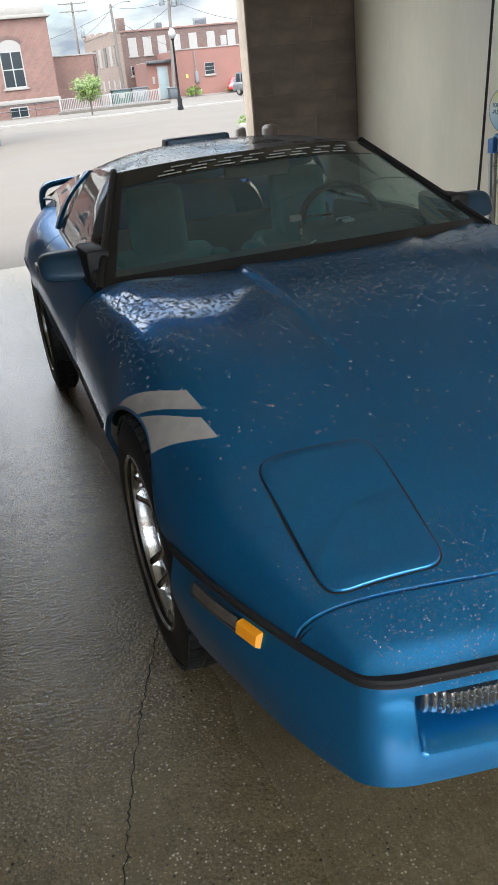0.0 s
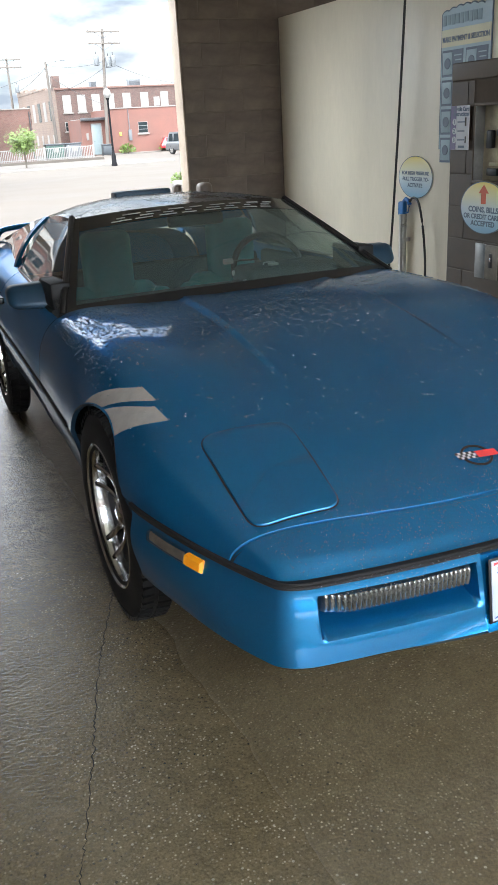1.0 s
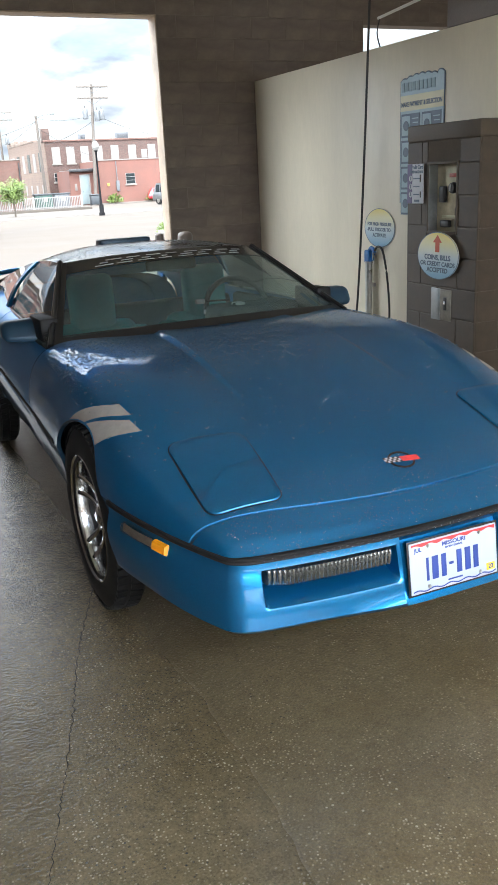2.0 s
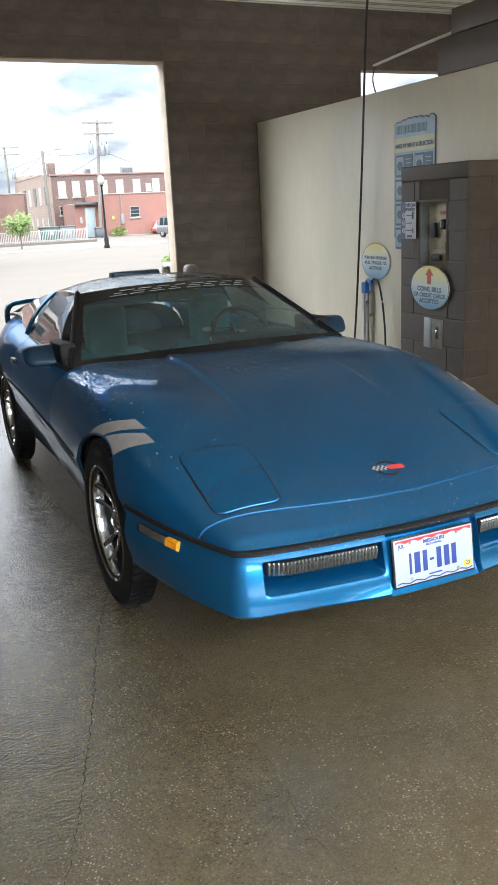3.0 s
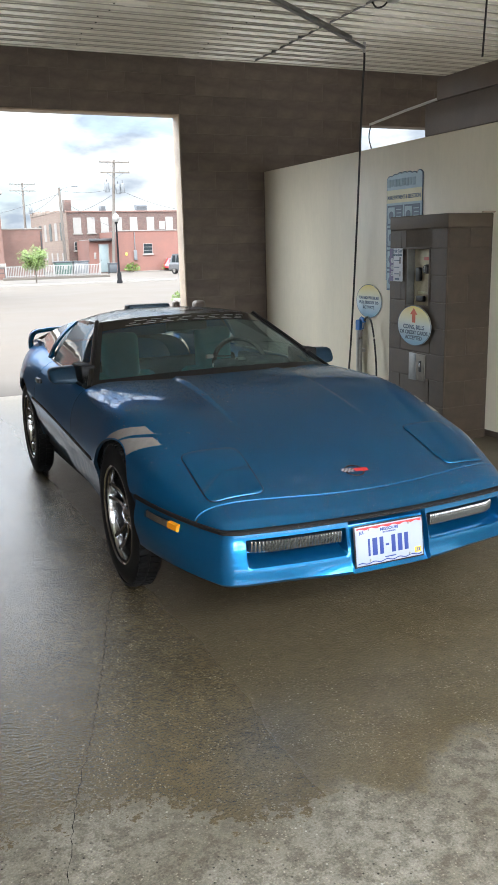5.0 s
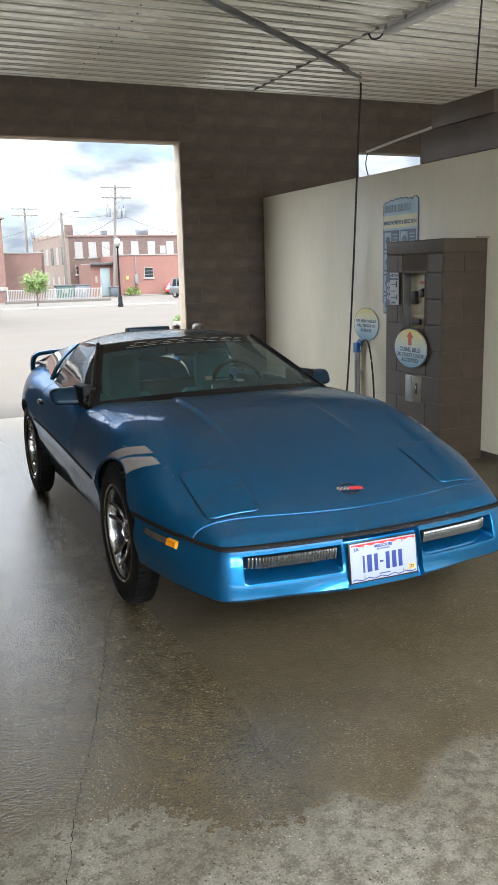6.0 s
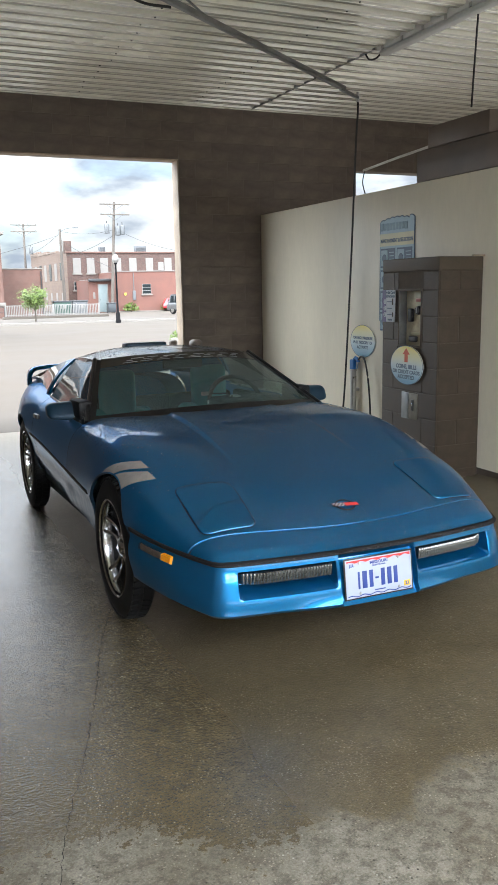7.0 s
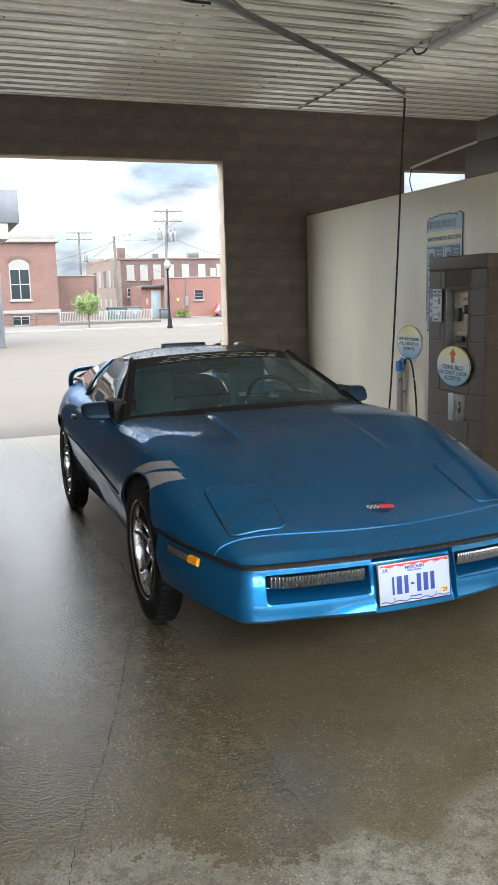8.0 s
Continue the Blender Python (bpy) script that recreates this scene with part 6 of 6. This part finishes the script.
for x0, x1, zt in ((4.5, 5.2, 6.75), (9.0, 10.4, 6.86)):
    ac = thing("roof_unit", (21.1 + x0, 100, 5.96), "grey roof-top cooling unit", "roof unit", "roof units")
    part("cabinet", rbox(0, x1 - x0, 0, 0.8, 0.06, zt - 5.96, 0.03), M_GREYFASCIA, ac)
    for k in range(6):
        part("louvre", rbox(0.06, x1 - x0 - 0.06, -0.02, 0.0, 0.15 + 0.1 * k, 0.2 + 0.1 * k), M_KNOB, ac, smooth=False)
    part("skid", rbox(0.0, x1 - x0, 0.1, 0.7, 0.0, 0.06), M_KNOB, ac, smooth=False)

red = shell("red_workshop", 24.75, 38.0, 90, 97.9, -1.0, 3.5, M_REDWALL, "single-storey red painted brick workshop")
ox, oz = 24.75, -1.0
part("coping", rbox(-0.05, 13.3, -0.08, 0.3, 4.5, 4.6, 0.01), M_BOARD, red)
window(red, 27.7, 28.75, 1.02, 2.14, ox, oz, panes=(1, 3), frame_w=0.04)
part("meter_box", rbox(1.8, 2.15, -0.2, 0.0, 1.35, 2.42, 0.02), M_OUTGREY, red)
part("service_pipe", tube([(1.95, -0.1, 2.4), (1.95, -0.1, 4.4)], 0.05, 8), M_OUTGREY, red)
part("gas_meter", rbox(0.85, 1.05, -0.15, 0.0, 1.9, 2.2, 0.03), M_YELLOW, red)
part("footing", rbox(-0.03, 13.2, -0.05, 0.0, 0, 0.18), M_STONE, red, smooth=False)
annex = shell("red_annex", 22.03, 24.74, 92, 97.9, -1.0, 2.65, M_REDWALL, "small red brick annex with a pale door")
dr_ = part("door", rbox(1.2, 2.1, -0.06, 0.0, 0.1, 3.1, 0.02), M_DOORBLUE, annex, "pale blue door with a white surround")
part("surround", rbox(1.08, 1.2, -0.09, 0.0, 0.1, 3.22), M_OUTWHITE, dr_, smooth=False)
part("surround", rbox(2.1, 2.22, -0.09, 0.0, 0.1, 3.22), M_OUTWHITE, dr_, smooth=False)
part("surround", rbox(1.2, 2.1, -0.09, 0.0, 3.1, 3.22), M_OUTWHITE, dr_, smooth=False)
part("handle", rbox(1.28, 1.34, -0.12, -0.06, 1.4, 1.5, 0.01), M_KNOB, dr_)
part("awning", rbox(0.0, 2.72, -0.5, 0.0, 3.5, 3.8, 0.03), M_KNOB, annex)
part("vent", rbox(0.5, 0.75, -0.05, 0.0, 1.6, 2.3, 0.01), M_BOARD, annex)


def utility_pole(x, y, top, label, lean=0.0, arms=(), drums=(), street_arm=False):
    z = ground_z(y)
    p = thing("utility_pole", (x, y, z), label, "utility pole", "utility poles")
    h = top - z
    part("pole", tube([(lean * k / 6, 0, h * k / 6) for k in range(7)], 0.19, 12, 0.13), M_WOOD, p)
    for dz, ln in arms:
        arm = part("cross_arm", rbox(lean - ln / 2, lean + ln / 2, -0.22, -0.1, h - dz - 0.07, h - dz + 0.07, 0.01), M_WOOD, p)
        for k in range(4):
            xx = lean - ln / 2 + 0.12 + (ln - 0.24) * k / 3
            part("insulator", lathe([(0.03, 0), (0.055, 0.08), (0.03, 0.12), (0.05, 0.18), (0.001, 0.24)], 8, "z"), M_OUTWHITE, arm).location = (xx, -0.16, h - dz + 0.07)
        for s_ in (-1, 1):
            part("brace", tube([(lean + s_ * ln * 0.3, -0.16, h - dz), (lean, -0.16, h - dz - 0.6)], 0.025, 5), M_OUTGREY, p)
    for dx, dz in drums:
        d = part("transformer", lathe([(0.001, 0), (0.25, 0.0), (0.27, 0.05), (0.27, 0.95), (0.24, 1.0), (0.001, 1.05)], 16, "z"), M_OUTGREY, p)
        d.location = (lean * 0.7 + dx, -0.2, h - dz)
        part("bushing", tube([(0, 0, 1.0), (0, 0, 1.3)], 0.04, 6), M_KNOB, d)
    if street_arm:
        part("lamp_arm", tube([(lean, 0, h - 0.3), (lean + 0.7, -0.2, h + 0.0), (lean + 1.5, -0.3, h + 0.12)], 0.04, 6), M_OUTGREY, p)
        part("lamp_head", rbox(lean + 1.4, lean + 2.0, -0.42, -0.2, h + 0.04, h + 0.18, 0.05), M_OUTGREY, p)
    return p


utility_pole(19.85, 120, 10.9, "weathered wooden utility pole with two cross arms", 0.1, ((0.2, 3.6), (1.1, 3.6)), ((0.85, 4.2),))
utility_pole(19.75, 94, 8.4, "leaning wooden pole with a street light arm", -0.15, (), (), True)
utility_pole(23.6, 88, 10.8, "tall wooden utility pole with cross arms and transformers", 0.75, ((0.25, 3.3), (1.3, 3.2)), ((-0.75, 3.3), (0.45, 3.5), (0.95, 3.4)))
for a, b, sag in (((20.0, 119.8, 6.6), (19.65, 93.9, 8.0), 0.4), ((19.65, 93.9, 8.1), (24.1, 87.9, 7.9), 0.35), ((24.3, 87.9, 8.0), (34.0, 90.0, 5.6), 0.5), ((19.7, 93.9, 7.8), (5.0, 96.0, 4.5), 0.6), ((24.2, 87.8, 7.4), (21.2, 98.0, 5.6), 0.3), ((19.6, 93.9, 7.2), (27.0, 98.0, 4.0), 0.3)):
    wire = thing("overhead_wire", a, "thin dark overhead wire between the poles", "wire", "overhead wires")
    A, B = Vector(a), Vector(b)
    part("wire_run", tube([(B - A) * k / 12 - Vector((0, 0, sag * 4 * (k / 12) * (1 - k / 12))) for k in range(13)], 0.022, 5), M_KNOB, wire)

lamp = thing("street_lamp", (13.3, 48, ground_z(48)), "black cast iron street lamp with a white globe", "street lamp")
part("post", lathe([(0.17, 0), (0.17, 0.12), (0.13, 0.2), (0.13, 0.55), (0.08, 0.65), (0.06, 1.0), (0.05, 3.45), (0.08, 3.5), (0.11, 3.58)], 16, "z"), M_IRON, lamp)
part("globe", lathe([(0.1, 3.56), (0.19, 3.68), (0.21, 3.8), (0.17, 3.95), (0.08, 4.05), (0.001, 4.1)], 16, "z"), M_OUTWHITE, lamp)
part("finial", lathe([(0.06, 4.06), (0.03, 4.14), (0.001, 4.22)], 10, "z"), M_KNOB, lamp)

fence = thing("white_fence", (8.6, 61.9, -0.32), "low white metal picket fence along a retaining kerb", "fence")
for z in (0.1, 0.78):
    part("rail", rbox(0, 7.05, -0.03, 0.03, z, z + 0.06), M_OUTWHITE, fence, smooth=False)
PICK = bpy.data.meshes.new("picket")
pb = rbox(-0.022, 0.022, -0.02, 0.02, 0, 0.8, 0.006)
pb.to_mesh(PICK)
pb.free()
PICK.materials.append(M_OUTWHITE)
for k in range(58):
    o = new("picket", PICK)
    o.parent, o.location = fence, (0.06 + 0.121 * k, -0.05, 0.03)
for k in range(5):
    part("post", rbox(1.75 * k - 0.04 + 0.02, 1.75 * k + 0.06, -0.05, 0.05, 0, 0.9, 0.01), M_OUTWHITE, fence)

# young tree on the sidewalk
rng = random.Random(3)
tr_ = thing("young_tree", (9.05, 52, -0.36), "young street tree with bright spring leaves", "tree")
part("trunk", tube([(0, 0, 0), (0.02, 0, 0.4), (-0.01, 0.02, 0.8), (0.01, 0, 1.25)], 0.055, 9, 0.03), M_BARK, tr_)
tips = []
for k in range(14):
    t, up = k * 2.4, 0.75 + 0.045 * k
    end = Vector((math.cos(t) * rng.uniform(0.4, 0.75), math.sin(t) * rng.uniform(0.4, 0.7), up + rng.uniform(0.25, 0.75)))
    base = Vector((0, 0, up * 0.9))
    part("limb", tube([base, base.lerp(end, 0.5) + Vector((0, 0, 0.06)), end], 0.022, 5, 0.007), M_BARK, tr_)
    tips += [end, base.lerp(end, 0.6)]
geos = []
for _ in range(3200):
    c = rng.choice(tips) + Vector((rng.gauss(0, 0.17), rng.gauss(0, 0.17), rng.gauss(0, 0.13)))
    a = Vector((rng.gauss(0, 1), rng.gauss(0, 1), rng.gauss(0, 0.6))).normalized()
    b = a.orthogonal().normalized()
    s_ = rng.uniform(0.04, 0.075)
    geos.append(([c - a * s_, c + b * s_ * 0.5, c + a * s_, c - b * s_ * 0.5], [(0, 1, 2, 3)]))
tagged(part("crown", join(*geos), M_LEAF, tr_, "bright yellow-green leaves", smooth=False), kind="stuff")


def shrub(x, y, size, label):
    s0 = thing("shrub", (x, y, ground_z(y) - 0.02), label, "shrub", "shrubs")
    geos = []
    for _ in range(220):
        d = Vector((rng.gauss(0, 1), rng.gauss(0, 1), abs(rng.gauss(0, 1)))).normalized() * size * rng.uniform(0.5, 1)
        c = Vector((d.x, d.y, d.z + size * 0.2))
        a = (d + Vector((rng.gauss(0, 0.4), rng.gauss(0, 0.4), 0.3))).normalized()
        b = a.orthogonal().normalized()
        w = size * 0.16
        geos.append(([c - a * w, c + b * w * 0.5, c + a * w, c - b * w * 0.5], [(0, 1, 2, 3)]))
    tagged(part("leaf_mass", join(*geos), M_LEAF, s0, smooth=False), kind="stuff")
    part("stem", tube([(0, 0, 0), (0, 0, size)], size * 0.05, 6), M_BARK, s0)
    return s0


shrub(10.15, 28.0, 0.35, "small green shrub at the edge of the lot")
shrub(26.1, 89.2, 0.9, "green shrub against the red workshop wall")
shrub(30.4, 89.0, 0.9, "green shrub against the red workshop wall")
tagged(obj("lot_kerb", rbox(9.7, 13.5, 27.3, 27.6, -0.45, -0.27, 0.02), M_STONE), "pale kerb at the edge of the lot", "kerb", kind="structure")

bin_ = thing("wheeled_bin", (22.45, 84, ground_z(84)), "black plastic wheeled bin by the annex", "bin")
part("tub", rbox(-0.42, 0.42, -0.4, 0.4, 0.1, 0.98, 0.06), M_BINBLACK, bin_)
part("lid", rbox(-0.46, 0.46, -0.45, 0.44, 0.98, 1.1, 0.04), M_BINBLACK, bin_)
for s_ in (-1, 1):
    part("wheel", lathe([(0.001, -0.04), (0.12, -0.04), (0.12, 0.04), (0.001, 0.04)], 14), M_KNOB, bin_).location = (s_ * 0.36, 0.35, 0.12)
for x, wd, m_, lab in ((16.75, 1.7, M_DUMPGREEN, "green steel dumpster behind the fence"), (18.7, 1.5, M_GREYFASCIA, "dark grey steel dumpster behind the fence")):
    dd = thing("dumpster", (x, 85, ground_z(85)), lab, "dumpster", "dumpsters")
    part("tub", rbox(0, wd, 0, 1.2, 0.12, 1.25, 0.03), m_, dd)
    part("lid", rbox(-0.04, wd + 0.04, -0.05, 1.2, 1.25, 1.4, 0.03), M_BINBLACK, dd)
    for k in range(3):
        part("rib", rbox(0.2 + k * (wd - 0.5) / 2, 0.28 + k * (wd - 0.5) / 2, -0.04, 0.0, 0.2, 1.2, 0.005), m_, dd)
    part("notice", rbox(wd * 0.4, wd * 0.7, -0.03, 0.0, 0.6, 1.0), M_BOARD, dd, smooth=False)

canopy = thing("lot_canopy", (2.2, 33.6, ground_z(33.6)), "flat grey-edged canopy on a square post", "canopy")
zc = ground_z(33.6)
part("post", rbox(-0.33, 0.25, -0.3, 0.3, 0, 3.9 - zc, 0.02), M_GREYFASCIA, canopy)
part("fascia", rbox(-9.0, 1.1, -0.6, 5.0, 4.46 - zc, 5.72 - zc, 0.02), M_GREYFASCIA, canopy)
part("soffit", rbox(-8.8, 0.66, -0.5, 4.8, 3.86 - zc, 4.46 - zc, 0.02), M_CANSOFFIT, canopy)


def vehicle(name, x, y, turn, paint, label, length=4.6, width=1.85, height=1.75):
    """A parked family car or off-roader, nose to its own -y."""
    c = thing(name, pose(x, y, ground_z(y), 0, 0, turn), label, "car")
    hw, hl, sill, waist = width / 2, length / 2, 0.32, height * 0.56
    stations = [(-hl, 0.5, waist * 0.72), (-hl + 0.12, 0.92, waist * 0.86), (-hl + 1.0, 1.0, waist * 0.97), (-0.5, 1.0, waist), (hl - 0.25, 1.0, waist), (hl, 0.92, waist * 0.9)]
    rows = []
    for yy, k, zz in stations:
        rows.append([(s * hw * k, yy, z) for s, z in ((-0.92, sill), (-1, sill + 0.15), (-1, zz - 0.12), (-0.93, zz), (0.93, zz), (1, zz - 0.12), (1, sill + 0.15), (0.92, sill))])
    part("body", capped(rows), paint, c)
    rows = []
    for yy, k, zz in ((-hl + 1.15, 0.9, waist - 0.02), (-hl + 1.75, 0.78, height - 0.03), (0.2, 0.8, height), (hl - 0.45, 0.78, height - 0.04), (hl - 0.1, 0.86, waist - 0.02)):
        rows.append([(-hw * 0.93, yy, waist - 0.03), (-hw * k, yy, zz), (hw * k, yy, zz), (hw * 0.93, yy, waist - 0.03)])
    part("cabin", capped(rows), paint, c)
    for s in (-1, 1):
        for y0, y1 in ((-hl + 1.6, -hl + 2.5), (-hl + 2.58, hl - 1.1), (hl - 1.02, hl - 0.5)):
            q = [(s * hw * 0.945, y0, waist + 0.03), (s * hw * 0.945, y1, waist + 0.03), (s * hw * 0.84, y1 - 0.05, height - 0.15), (s * hw * 0.84, y0 + 0.12, height - 0.15)]
            part("window", (q + [(a * 0.97, b, z) for a, b, z in q], [(0, 1, 2, 3), (4, 7, 6, 5)] + [(k, 4 + k, 4 + (k + 1) % 4, (k + 1) % 4) for k in range(4)]), M_DARKWIN, c, smooth=False)
        part("head_lamp", rbox(s * hw * 0.68 - 0.14, s * hw * 0.68 + 0.14, -hl - 0.02, -hl + 0.14, waist * 0.6, waist * 0.74, 0.02), M_LENS, c)
        for yy in (-hl + 0.9, hl - 0.85):
            w = part("wheel", lathe([(0.2, 0.1), (0.33, 0.09), (0.34, 0.05), (0.34, -0.1), (0.2, -0.1)], 24), M_BLACK, c)
            w.matrix_basis = pose(s * (hw - 0.1), yy, 0.34, 0, 0, 0 if s > 0 else 180)
            part("rim", lathe([(0.001, 0.085), (0.1, 0.075), (0.21, 0.09)], 20), M_STEEL, w)
    part("front_glass", ([(-hw * 0.8, -hl + 1.16, waist + 0.04), (hw * 0.8, -hl + 1.16, waist + 0.04), (hw * 0.7, -hl + 1.66, height - 0.1), (-hw * 0.7, -hl + 1.66, height - 0.1)], [(0, 1, 2, 3)]), M_DARKWIN, c, smooth=False)
    part("grille", rbox(-hw * 0.5, hw * 0.5, -hl - 0.015, -hl + 0.05, waist * 0.45, waist * 0.7, 0.01), M_KNOB, c)
    part("bumper", rbox(-hw * 0.95, hw * 0.95, -hl - 0.06, -hl + 0.3, 0.32, 0.55, 0.05), M_KNOB, c)
    return c


vehicle("off_roader", 25.2, 67.5, 20, mat("grey_car_paint", (0.1, 0.105, 0.11), 0.35, metal=0.4, var=0.05, coat=0.8), "dark grey off-roader parked on the lot")
vehicle("parked_car", 31.6, 88.6, 80, mat("red_car_paint", (0.4, 0.02, 0.03), 0.35, metal=0.1, var=0.05, coat=0.8), "small red car parked by the workshop", 3.9, 1.7, 1.45)

# ---- blocks of the back wall ----
zj = 2.94


def wall_blocks(x0, x1, z0, z1, phase):
    k = math.floor((z0 - zj) / 0.2)
    while zj + 0.2 * k < z1 - 0.02:
        a, b = max(zj + 0.2 * k, z0), min(zj + 0.2 * (k + 1), z1)
        if b - a > 0.04:
            for c, d in course(x0, x1, phase + (0.2 if k % 2 else 0.0)):
                add_block(wall_back, Matrix.Translation(((c + d) / 2, Y_BACK - 0.0025, (a + b) / 2)), d - c - JO, b - a - JO)
        k += 1


wall_blocks(3.078, 5.41, -0.26, 2.94, 3.075)
wall_blocks(X_LEFT, X_DOOR - 0.002, -0.26, 2.94, 3.075)
wall_blocks(X_LEFT, 9.05, 2.94, Z_CEIL, 3.075)

# screw heads in rows under the ceiling ribs
geos = []
for x in (0.55, 1.9, 3.2):
    y = Y_FRONT + 1.9
    while y < Y_BACK - 0.2:
        k = round((y - (Y_FRONT - 0.2)) / PITCH)
        yy = Y_FRONT - 0.2 + k * PITCH + 0.12
        xx = x + 0.03 * math.sin(k * 2.1)
        if k % 2 == 0 or x > 1:
            geos.append(([(xx + r * math.cos(t), yy + r * math.sin(t), Z_CEIL + 0.015 - 0.0515 - h) for r, h in ((0.008, 0.0), (0.006, 0.006)) for t in (2 * math.pi * q / 8 for q in range(8))],
                         [(q, (q + 1) % 8, 8 + (q + 1) % 8, 8 + q) for q in range(8)] + [tuple(range(8, 16))]))
        y += PITCH
screws = obj("ceiling_screw", join(*geos), M_DISC)
tagged(screws, "small dark screw heads holding the ribbed ceiling", "screws", kind="stuff")
